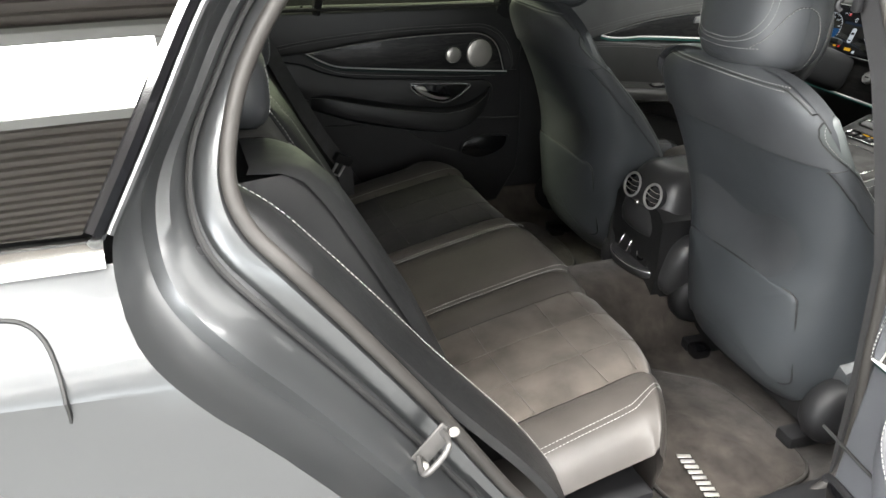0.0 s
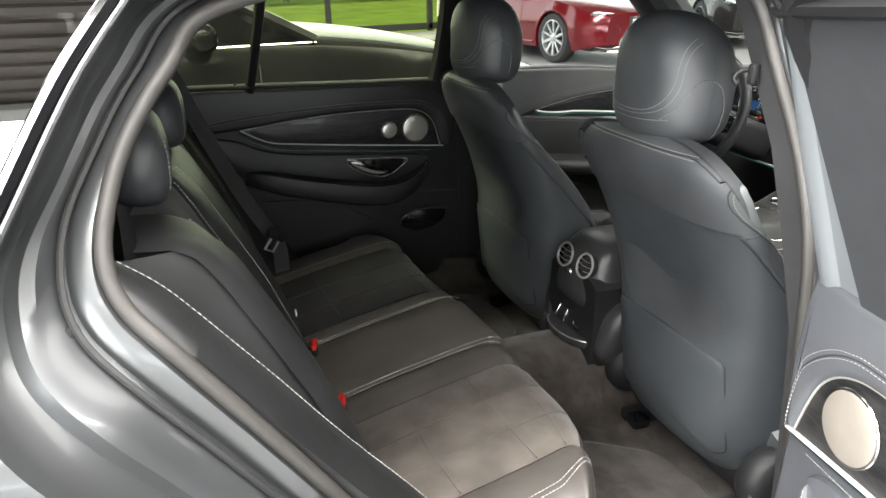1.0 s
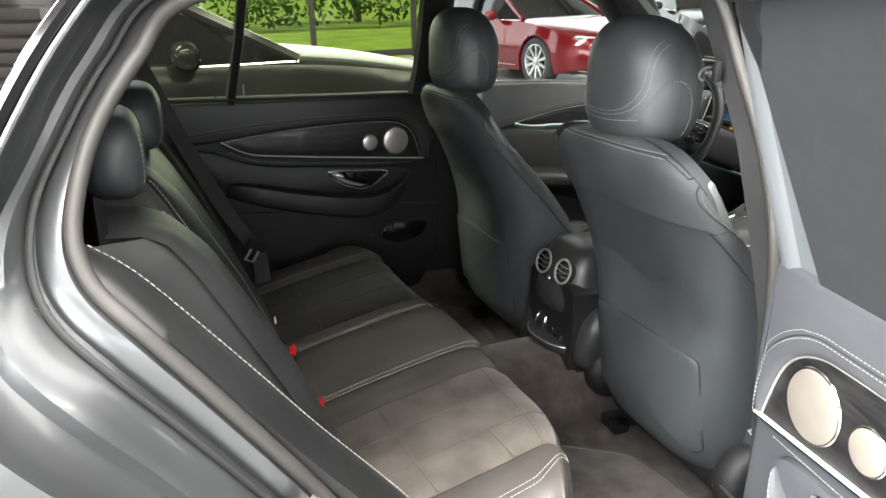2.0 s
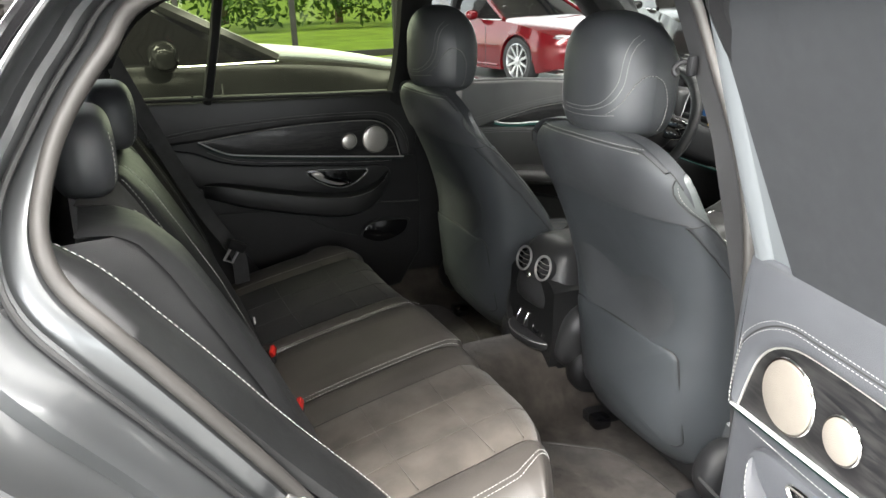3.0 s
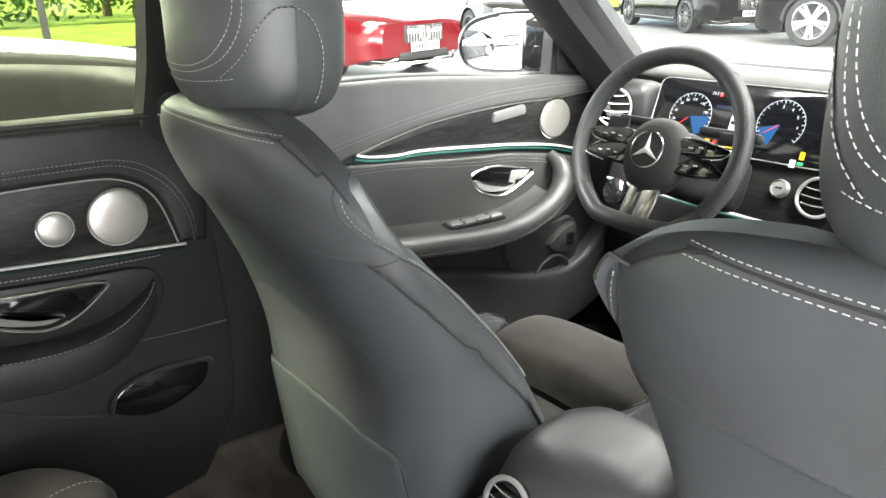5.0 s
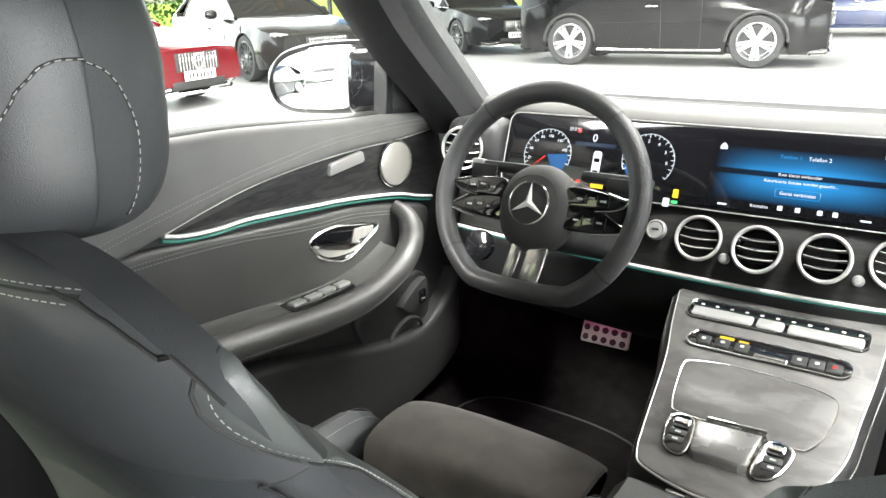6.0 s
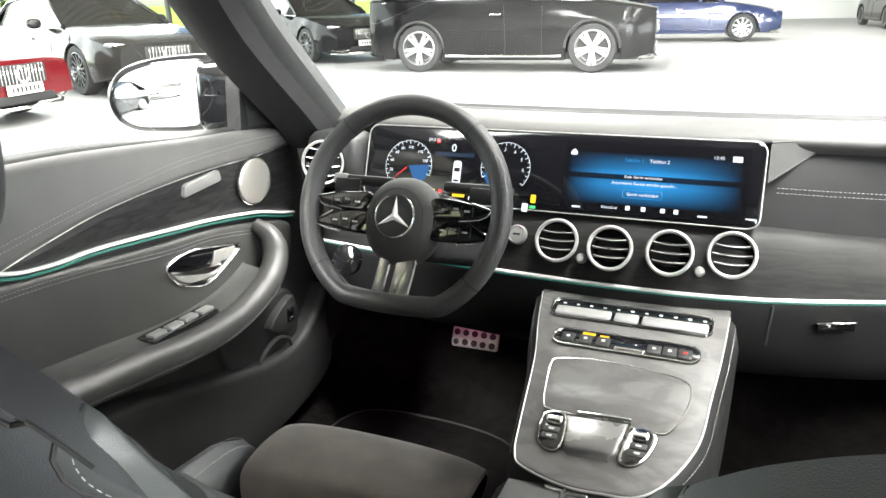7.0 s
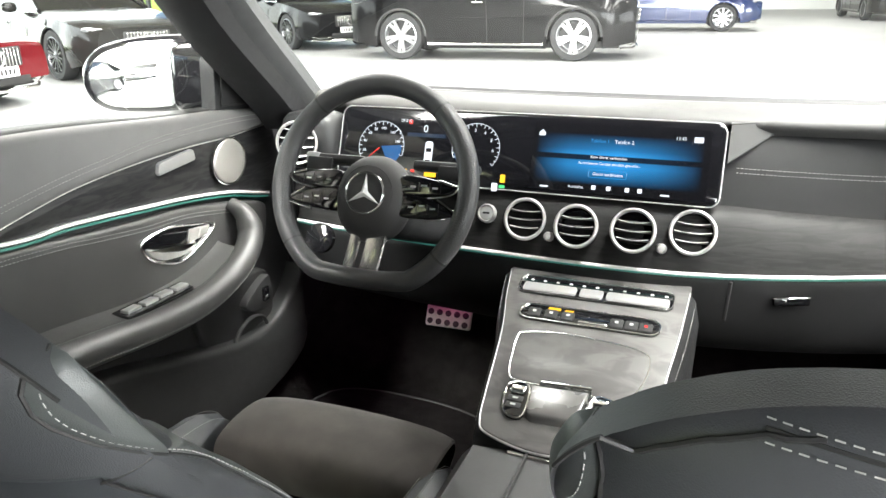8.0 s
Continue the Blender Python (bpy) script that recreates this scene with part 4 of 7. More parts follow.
    part("mirror_triangle", panel(tri, -0.03, 0.004, 0.006), PLASTIC, d, "black triangle trim at the mirror foot")
    inset = [(-0.628 + (u + 0.628) * 0.72, 1.045 + (w - 1.045) * 0.72) for u, w in tri]
    part("triangle_inset", panel(inset, 0.0, 0.0065, 0.004), RUBBER, d, "dark inset speaker cover")
    part("triangle_groove", line(inset + inset[:1], 0.006, 0.0016), PLASTIC_DOOR, d)
    def wp(u, w, n=0.0):
        return (u, (n + 0.42 * max(0, w - 1.0)), w)
    part("window_frame", tube(curve([wp(-0.765, 1.0), wp(-0.68, 1.10), wp(-0.5, 1.25), wp(-0.36, 1.345), wp(0.0, 1.375), wp(0.30, 1.36), wp(0.31, 1.02)], 5), 0.02, 8), PLASTIC, d, "black window frame")
    part("door_glass", sheet([[wp(u, w, -0.014) for u in (u0, (u0 + 0.3) / 2, 0.3)] for w, u0 in ((1.0, -0.62), (1.13, -0.60), (1.25, -0.48), (1.36, -0.33))]), GLASS, d, "clear door window")
    part("door_skin", panel([(-0.82, 0.30), (-0.82, 0.97), (0.28, 1.0), (0.27, 0.30)], -0.15, -0.052, 0.02, 2), PAINT, d, "matte grey outer door skin")
    SIGN[0] = 1
    return d


front_door(TURN @ plane(-0.79, 0.085, 0.010, 0.0, -1.0) @ Matrix.Diagonal((0.89, 1.0, 1.0, 1.0)))
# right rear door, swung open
# trim as on the shut door, but with daylight put into its leather
rear_door("rear_door", "open rear door swung wide, daylight put into its leather colour", plane(0.636, -0.461, -0.008, 0.966, -0.26), 1, LEATHER_DAYLIT, GLASS_DARK, LEATHER_DAYLIT, SPK_CLOTH)


# ---- seats ----
def back_ring(z, tab, k=44, e=0.62, dent=True, grow=0.0):
    h = min(0.022, max(0.0, (1.078 - z) * 0.6), max(0.0, z - 0.33))
    near = [lerp_table(tab, z + h * d) for d in (-1, -0.5, 0, 0.5, 1)]
    w, yr, yf = (sum(q[k] * f for q, f in zip(near, (1, 2, 2, 2, 1))) / 8 for k in range(3))
    w, yr, yf = w + grow, yr - grow, yf + grow
    mid, half = (yr + yf) / 2, (yf - yr) / 2
    ring = []
    for i in range(k):
        a = 2 * math.pi * i / k
        c, s = math.cos(a), math.sin(a)
        x = w * math.copysign(abs(c) ** e, c)
        y = mid + half * math.copysign(abs(s) ** (0.75 + 0.22 * min(1.0, max(0.0, (z - 0.93) / 0.08))), s)
        q = abs(x) / w
        if s > 0:
            y += (0.025 if z < 0.86 else 0.025 - 0.035 * min(1.0, (z - 0.86) / 0.14)) * q ** 3 - 0.012 * (1 - q ** 2) * min(1.0, max(0.0, (0.96 - z) / 0.16))
        elif dent:
            y += 0.035 * math.exp(-(x / 0.15) ** 2 - ((z - 0.74) / 0.12) ** 2) * abs(s)
            y += 0.02 * q ** 4
        if z > 1.0:
            x *= 1 - 0.12 * min(1.0, (z - 1.0) / 0.09) * max(0.0, (mid + half - y) / (2 * half))
        ring.append(Vector((x, y, z)))
    return ring


BACK = [(0.33, 0.205, -0.205, 0.03), (0.37, 0.218, -0.25, 0.05), (0.42, 0.228, -0.275, 0.055), (0.50, 0.240, -0.288, 0.04), (0.60, 0.250, -0.295, 0.0), (0.70, 0.256, -0.305, -0.065), (0.75, 0.260, -0.315, -0.108), (0.81, 0.262, -0.328, -0.162), (0.84, 0.262, -0.338, -0.195), (0.90, 0.262, -0.362, -0.252), (0.93, 0.262, -0.378, -0.274),
        (0.978, 0.263, -0.400, -0.305), (1.015, 0.256, -0.413, -0.330), (1.037, 0.241, -0.418, -0.345), (1.050, 0.222, -0.419, -0.353), (1.060, 0.203, -0.417, -0.360), (1.068, 0.182, -0.413, -0.366), (1.074, 0.152, -0.407, -0.371), (1.078, 0.115, -0.40, -0.376)]


def cover_edge(z):
    """How far back the leather cover reaches round the side of the back."""
    return min(-0.318 + (0.902 - z) * 0.97, lerp_table(BACK, z)[2] - 0.05)


def evened(pts, n):
    """n + 1 points at even steps along pts."""
    if len(pts) < 2:
        return list(pts) * (n + 1)
    acc = [0.0]
    for a, b in zip(pts, pts[1:]):
        acc.append(acc[-1] + (b - a).length)
    out, j = [], 0
    for i in range(n + 1):
        t = acc[-1] * i / n
        while j < len(acc) - 2 and acc[j + 1] < t:
            j += 1
        out.append(pts[j].lerp(pts[j + 1], (t - acc[j]) / max(acc[j + 1] - acc[j], 1e-6)))
    return out


def cover_arc(z, tab, grow, n=64):
    """A row of the leather cover round the front of the back."""
    ring = back_ring(z, tab, 240, grow=grow)
    ring = ring[180:] + ring[:181]
    edge = cover_edge(min(z, 0.93))
    idx = [k for k, p in enumerate(ring) if p.y > edge]
    return evened(ring[idx[0]:idx[-1] + 1], n)


def eased(pts, rounds=6):
    """A line freed of its small waves."""
    for n in range(rounds):
        pts = [pts[0]] + [(a + b * 2 + c) / 4 for a, b, c in zip(pts, pts[1:], pts[2:])] + [pts[-1]]
    return pts


def on_back(q, g, lift):
    """The point q laid on the seat back g, lift metres outside it."""
    co, nor, _, _ = tree_of(g).find_nearest(Vector(q))
    _, yr, yf = lerp_table(BACK, co.z)
    if nor.dot(co - Vector((0, (yr + yf) / 2, co.z - 0.02))) < 0:
        nor = -nor
    return co + nor * lift


WING_EDGE = [(0.64, 0.003), (0.708, -0.051), (0.762, -0.107), (0.796, -0.146), (0.846, -0.205), (0.887, -0.250), (0.924, -0.296), (0.945, -0.327), (0.962, -0.350), (0.98, -0.367), (0.992, -0.374), (1.005, -0.377), (1.015, -0.375), (1.023, -0.369), (1.030, -0.358), (1.035, -0.343)]


def clipped(line_, y0, x1):
    """The part of a half section from where it passes y0 to where it comes back to x1."""
    out = []
    y0 = min(y0, max(q.y for q in line_) - 0.014)
    for a, b in zip(line_, line_[1:]):
        if not out:
            if a.y < y0 <= b.y:
                out = [a.lerp(b, (y0 - a.y) / (b.y - a.y))]
                x1 = min(x1, out[0].x - 0.03)
            continue
        if b.y < a.y and a.x > x1:
            return out + [a]
        if a.x > b.x and b.x <= x1:
            return out + [a.lerp(b, min(1.0, max(0.0, (a.x - x1) / (a.x - b.x))))]
        out.append(a)
    return out


def front_seat():
    """Front seat about x = 0 at its place along the car."""
    s = thing("front_seat", "black leather sports seat with suede centre and light stitching", "car seat", "front seats")
    zs = [0.33 + (0.945 - 0.33) * i / 28 for i in range(29)]
    g = loft([back_ring(z, BACK) for z in zs])
    # hollow for the knees above the pocket
    hollow = []
    for z in zs:
        ring = back_ring(z, BACK)
        lo = min(q[1] for q in ring)
        for q in ring:
            w = max(0.0, 1 - (q[1] - lo) / 0.06)
            hollow.append(0.027 * w * math.exp(-(q[0] / 0.15) ** 4) * math.exp(-((z - 0.675 - 0.05 * abs(q[0]) / 0.15) / 0.055) ** 2))
    g = ([(v[0], v[1] + (hollow[k] if k < len(hollow) else 0.0), v[2]) for k, v in enumerate(g[0])], g[1])
    part("back_shell", g, SHELL, s, "smooth grey-black plastic seat back shell", 50)
    lowz = [0.40 + 0.528 * i / 44 for i in range(45)]
    highz = [0.933 + (1.05 - 0.933) * i / 26 for i in range(27)] + [1.053, 1.056, 1.059, 1.062, 1.065, 1.068, 1.071, 1.074, 1.076, 1.078]
    arcs = [cover_arc(z, BACK, 0.0045) for z in lowz]
    rows = []
    for z in lowz + highz:
        out, tuck = back_ring(z, BACK, 200, grow=0.005), back_ring(z, BACK, 200, grow=-0.004)
        edge = cover_edge(z) if z < 0.932 else -9.0
        rows.append([b.lerp(a, min(1.0, max(0.0, (a.y - edge) / 0.003))) for a, b in zip(out, tuck)])
    rows.append([Vector((q.x * 0.5, -0.388 + (q.y + 0.388) * 0.5, 1.0795)) for q in rows[-1]])
    cover = loft(rows)
    part("back_cover", cover, LEATHER_SEAT, s, "black leather seat back cover", 120)
    for k in (0, -1):
        part("seam_groove", tube([r[k] for r in arcs[:len(lowz)]], 0.0012, 6), RUBBER, s)
    # top seam with double thread, shoulder seams and the outline of the side wings
    form = loft([back_ring(0.40 + 0.675 * i / 70, BACK, 120, grow=0.005) for i in range(71)])
    for dz in (0.0, 0.009):
        top = [(x, -0.46, 1.056 + dz * 0.8 - 0.004 * (abs(x) / 0.2) ** 3) for x in (i / 40 * 0.35 - 0.175 for i in range(41))]
        part("seam", dashes(eased(cast(top, cover, (0, 1, 0), 0.0018), 2), 0.0036, 0.0026, 0.0006), THREAD, s)
    ridge = [(x, -0.46, 1.0595 - 0.004 * (abs(x) / 0.2) ** 3) for x in (i / 40 * 0.35 - 0.175 for i in range(41))]
    part("seam_groove", tube(eased(cast(ridge, cover, (0, 1, 0), 0.0)), 0.0013, 6), RUBBER, s)
    for sx in (1, -1):
        side = curve([(sx * 0.158, -0.412, 1.068), (sx * 0.18, -0.405, 1.058), (sx * 0.208, -0.397, 1.042), (sx * 0.242, -0.389, 1.020), (sx * 0.262, -0.379, 1.001)], 8)
        part("seam_groove", tube([on_back(q, form, 0.0004) for q in eased(side, 3)], 0.0015, 6), RUBBER, s)
        # the padded side wing with its stitched edge
        rows, edge = [], []
        for k in range(66):
            z = 0.70 + 0.3345 * (1 - (1 - k / 65) ** 1.6)
            y0 = lerp_table(WING_EDGE, z)[0]
            ring = back_ring(z, BACK, 480, grow=0.005)
            side = ring[360:] + ring[:120]
            run = clipped(side, y0, 0.205 - 0.06 * max(0.0, (z - 0.97) / 0.063))
            run = evened(run, 28)
            mid = Vector((0.10, (lerp_table(BACK, z)[1] + lerp_table(BACK, z)[2]) / 2, z))
            row, way = [], 0.0
            for n, q in enumerate(run):
                way += (q - run[n - 1]).length if n else 0.0
                rise = 1 - (1 - min(1.0, way / 0.016)) ** 2.2
                fade = min(1.0, (28 - n) / 4) * min(1.0, (1.0350 - z) / 0.010)
                row.append(q + (q - mid).normalized() * (0.0070 * rise * fade - 0.0008))
                if n and way >= 0.005 and (not edge or edge[-1][0] != k):
                    edge.append((k, row[-1] + (q - mid).normalized() * 0.0006))
            rows.append([Vector((sx * q.x, q.y, q.z)) for q in row])
        part("side_wing", sheet(rows), LEATHER_WING_LIT, s, "leather side wing with stitched edge, reflected light in its colour", 120)
        trail = eased([Vector((sx * q.x, q.y, q.z)) for _, q in edge], 3) + [q + Vector((sx * 0.001, 0, 0.0022)) for q in rows[-3][4:22]]
        part("seam", dashes(trail, 0.0034, 0.0026, 0.0006), THREAD, s)
        part("seam_groove", tube([r[0] for r in rows] + rows[-1][1:24], 0.0017, 6), RUBBER, s)
        cut = curve([(sx * 0.266, -0.320, 0.937), (sx * 0.263, -0.338, 0.929), (sx * 0.256, -0.357, 0.919)], 6)
        part("seam_groove", tube(eased(snapped(cut, form, 0.0)), 0.0011, 6), RUBBER, s)
    # map pocket on the rear
    pk = roundrect(-0.182, 0.40, 0.186, 0.637, 0.022)
    rows = []
    for f, lift in ((1.0, -0.004), (1.0, 0.003), (0.985, 0.0052), (0.94, 0.006), (0.8, 0.0062), (0.6, 0.0062), (0.4, 0.0062), (0.2, 0.0062)):
        ring = [(0.002 + (x - 0.002) * f, -0.5, 0.518 + (z - 0.518) * f) for x, z in pk]
        rows.append(cast(ring, g, (0, 1, 0), lift))
    part("map_pocket", loft(rows), SHELL, s, "leather covered map pocket panel")
    part("pocket_edge", tube([v + Vector((0, 0.0005, 0)) for v in rows[1]], 0.0022, 6, True), RUBBER, s)
    # head restraint
    hc, hh = (0, -0.343, 1.178), (0.130, 0.090, 0.119)
    rows = []
    for j in range(29):
        t = math.sin(math.pi * (j / 28 - 0.5))
        e = 2.15 if t > 0 else 4.6
        f = max(1 - abs(t) ** e, 0.0004) ** (1 / e)
        ed = 2.4 if t > 0 else 3.6
        fd = max(1 - abs(t) ** ed, 0.0004) ** (1 / ed)
        ring = []
        for i in range(48):
            a = 2 * math.pi * i / 48
            c, s_ = math.cos(a), math.sin(a)
            x = hh[0] * f * math.copysign(abs(c) ** 0.64, c)
            y = hh[1] * fd * math.copysign(abs(s_) ** 0.72, s_)
            y += 0.030 * (x / hh[0]) ** 2 * (1 if s_ < 0 else -0.15) - 0.010 * t - 0.012 * max(0, -t)
            ring.append((x, hc[1] + y, hc[2] + hh[2] * t))
        rows.append(ring)
    hr = loft(rows)
    part("head_restraint", hr, LEATHER_SEAT, s, "padded leather head restraint", 60)
    for off in (0.0, 0.007):
        u = curve([(-0.098 - off, -0.5, 1.285), (-0.099 - off, -0.5, 1.22), (-0.094 - off, -0.5, 1.17 - off), (-0.075 - off, -0.5, 1.138 - off), (-0.045, -0.5, 1.124 - off), (0.0, -0.5, 1.121 - off), (0.045, -0.5, 1.124 - off), (0.075 + off, -0.5, 1.138 - off), (0.094 + off, -0.5, 1.17 - off), (0.099 + off, -0.5, 1.22), (0.098 + off, -0.5, 1.285)], 8)
        part("seam", dashes(cast(u, hr, (0, 1, 0), 0.0016), 0.0036, 0.0026, 0.0006), THREAD, s)
    back_line = [(x, -0.5, 1.104 + 0.006 * (abs(x) / 0.09) ** 2) for x in (i / 20 * 0.18 - 0.09 for i in range(21))]
    part("seam", dashes(cast(back_line, hr, (0, 1, 0), 0.0016), 0.0036, 0.0026, 0.0006), THREAD, s)
    for sx in (1, -1):
        a = curve([(sx * 0.085, -0.43, 1.108), (sx * 0.112, -0.412, 1.132), (sx * 0.128, -0.392, 1.165), (sx * 0.135, -0.366, 1.183), (sx * 0.135, -0.335, 1.176), (sx * 0.134, -0.318, 1.145), (sx * 0.130, -0.318, 1.11), (sx * 0.115, -0.325, 1.08)], 8)
        part("seam", dashes(snapped(a, hr, 0.0014), 0.0036, 0.0026, 0.0006), THREAD, s)
        part("seam_groove", tube(snapped(a, hr, 0.0), 0.001, 6), RUBBER, s)
        part("post", tube([(sx * 0.062, -0.386, 1.05), (sx * 0.062, -0.362, 1.12)], 0.0065, 10), CHROME, s, "steel head restraint post")
        part("post_sleeve", moved(lathe([(0.015, 0), (0.015, 0.012), (0.009, 0.015)], 14), Matrix.Translation((sx * 0.062, -0.386, 1.072))), PLASTIC, s)
    # cushion: two bolsters with a suede middle and thigh rest
    rows = []
    for y, z, t in ((-0.12, 0.45, 0.10), (0.0, 0.462, 0.11), (0.09, 0.48, 0.12), (0.15, 0.492, 0.12), (0.18, 0.488, 0.11), (0.19, 0.47, 0.08)):
        rows.append([Vector((x, y, z - 0.02 * (1 - (x / 0.2) ** 2))) for x in (-0.19, -0.14, -0.07, 0, 0.07, 0.14, 0.19)] + [Vector((x, y - 0.01, z - t)) for x in (0.19, 0, -0.19)])
    part("seat_centre", loft(rows), SUEDE_FRONT, s, "dark suede seat centre")
    rows = []
    outline = curve([(y, z, w) for y, z, w in ((0.205, 0.455, 0.172), (0.198, 0.485, 0.180), (0.202, 0.516, 0.186), (0.220, 0.538, 0.190), (0.275, 0.549, 0.192), (0.335, 0.547, 0.191), (0.366, 0.532, 0.188), (0.378, 0.498, 0.182), (0.360, 0.455, 0.172))], 5)
    for y, z, w in outline:
        rows.append([Vector((0.026 + w * x, y + 0.012 * (1 - x * x), z - 0.012 * abs(x) ** 6)) for x in (-1, -0.985, -0.95, -0.88, -0.75, -0.5, -0.25, 0, 0.25, 0.5, 0.75, 0.88, 0.95, 0.985, 1)])
    rows = [[Vector((q.x, 0.29 + (q.y - 0.29) * k, 0.505 + (q.z - 0.505) * k)) if i in (0, len(r) - 1) else q for i, q in enumerate(r)] for r, k in ((r, 0.9) for r in rows)]
    part("thigh_rest", loft(rows, closed=False, caps=False), SUEDE_FRONT, s, "dark suede thigh rest")
    for sx in (1, -1):
        rows = []
        for y, z in ((-0.16, 0.48), (-0.05, 0.52), (0.06, 0.54), (0.16, 0.546), (0.25, 0.54), (0.30, 0.515), (0.32, 0.48)):
            rows.append([Vector((sx * x, y, zz)) for x, zz in ((0.175, z - 0.09), (0.188, z - 0.04), (0.204, z - 0.010), (0.226, z), (0.252, z - 0.012), (0.266, z - 0.045), (0.262, z - 0.12), (0.18, z - 0.12))])
        part("seat_bolster", loft(rows), LEATHER_SEAT, s, "black leather side bolster")
        for k in (2, 3):
            line_ = curve([r[k] + Vector((0, 0, 0.0015)) for r in rows], 6)
            part("seam", dashes(line_, 0.0036, 0.0026, 0.0006), THREAD, s)
    part("seat_frame", rbox((0, 0.05, 0.345), (0.46, 0.46, 0.12), 0.03), PLASTIC, s)
    for sx in (1, -1):
        part("hinge_cover", moved(lathe([(0.004, -0.036), (0.04, -0.035), (0.064, -0.028), (0.074, -0.01), (0.074, 0.012), (0.066, 0.028), (0.045, 0.038), (0.004, 0.04)], 32), Matrix.Translation((sx * 0.252, -0.165, 0.375)) @ Euler((0, radians(90), 0)).to_matrix().to_4x4()), PLASTIC, s, "rounded black hinge cover")
        part("seat_rail", rbox((sx * 0.19, 0.05, 0.258), (0.05, 0.52, 0.035), 0.008), PLASTIC, s)
    part("rail_lever", rbox((-0.16, -0.19, 0.262), (0.045, 0.05, 0.035), 0.01), GLOSS, s)
    return s


passenger_seat = front_seat()


def seat_place(x, y, z):
    return Matrix.Translation((x, y - 0.38, z)) @ TURN @ Matrix.Translation((0, 0.38, 0))


passenger_seat.matrix_basis = seat_place(0.387, 0.0, 0.0)
copy_thing(passenger_seat, seat_place(-0.400, -0.007, 0.007))

# ---- rear bench ----
bench = thing("rear_bench", "black leather and grey suede rear bench seat with light double seams", "car seat")


def bench_pt(x, v):
    """Cushion surface: v from the back (0) over the front edge (1) to the floor side (1.35)."""
    prof = curve([(0, -1.03, 0.44), (0, -0.96, 0.458), (0, -0.85, 0.485), (0, -0.72, 0.512), (0, -0.64, 0.527), (0, -0.585, 0.532), (0, -0.55, 0.515), (0, -0.538, 0.48), (0, -0.56, 0.42), (0, -0.61, 0.34), (0, -0.65, 0.26)], 5)
    f = v * (len(prof) - 1)
    i = min(int(f), len(prof) - 2)
    p = prof[i].lerp(prof[i + 1], f - i)
    front = max(0.0, p.y + 0.7) / 0.15
    xo = abs(x - 0.01)
    y, z = p.y, p.z
    if 0.15 < xo < 0.58:
        z -= 0.012 * math.sin((xo - 0.15) / 0.43 * math.pi) * (1 if p.z > 0.45 else 0)
    if xo <= 0.13:
        z += 0.004
        y += 0.01
    if xo > 0.56:
        q = (xo - 0.56) / 0.16
        z += 0.012 * math.sin(min(q, 1) * math.pi) - 0.10 * max(0, q - 0.55) ** 2
    if x > 0.40:
        y -= 0.13 * ((x - 0.40) / 0.32) ** 1.6 * min(front, 1.0)
    elif x < -0.56:
        y -= 0.15 * ((-x - 0.55) / 0.16) ** 2.2 * min(front, 1.0)
    return Vector((x, y, z))


def strip_of(x0, x1, mat_, name, label, v0=0.0, v1=1.0, nx=8, nv=44, sink=0.008):
    rows = []
    for j in range(nv + 1):
        v = v0 + (v1 - v0) * j / nv
        row = []
        for i in range(nx + 1):
            x = x0 + (x1 - x0) * i / nx
            q = bench_pt(x, v)
            edge = min(i, nx - i)
            if edge == 0:
                q = q + Vector((0, -sink * 0.5, -sink))
            row.append(q)
        rows.append(row)
    g = sheet(rows)
    part(name, g, mat_, bench, label, 70)
    return g


strip_of(-0.715, -0.555, LEATHER_BENCH, "side_bolster_pad", "black leather outer bolster")
# same suede as the near insert, with the far side's shade painted in
strip_of(-0.553, -0.20, SUEDE_SHADED, "suede_insert", "suede seat insert, far seat's shade in its colour", 0.06, 0.60)
strip_of(-0.553, -0.20, LEATHER_BENCH, "seat_front", "black leather seat front", 0.602, 1.0)
strip_of(-0.198, -0.119, LEATHER_BENCH, "seat_border", "black leather border", nx=5)
strip_of(-0.117, 0.144, LEATHER_BENCH, "centre_cushion", "black leather middle seat")
strip_of(0.146, 0.235, LEATHER_BENCH, "seat_border", "black leather border", nx=5)
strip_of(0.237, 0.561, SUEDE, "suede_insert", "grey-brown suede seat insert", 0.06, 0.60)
strip_of(0.237, 0.561, LEATHER_BENCH, "seat_front", "black leather seat front", 0.602, 1.0)
strip_of(0.563, 0.735, LEATHER_BENCH, "side_bolster_pad", "black leather outer bolster")
for x in (-0.118, 0.145):
    for dx in (-0.006, 0.006):
        part("seam", dashes([bench_pt(x + dx, v) + Vector((0, 0, 0.0012)) for v in (0.08 + 0.50 * k / 60 for k in range(61))], 0.0046, 0.003, 0.0009), THREAD, bench, "light grey double seam")
for off in (0.0, 0.012):
    part("seam", dashes([bench_pt(0.665 + off - 0.055 * (v / 0.6) ** 2, v) + Vector((0, 0, 0.0015)) for v in (0.15 + 0.55 * k / 60 for k in range(61))], 0.0046, 0.003, 0.0009), THREAD, bench, "light grey seam")
part("seam", dashes([bench_pt(-0.575, v) + Vector((0, 0, 0.0012)) for v in (0.1 + 0.5 * k / 50 for k in range(51))], 0.0046, 0.003, 0.0008), THREAD, bench)
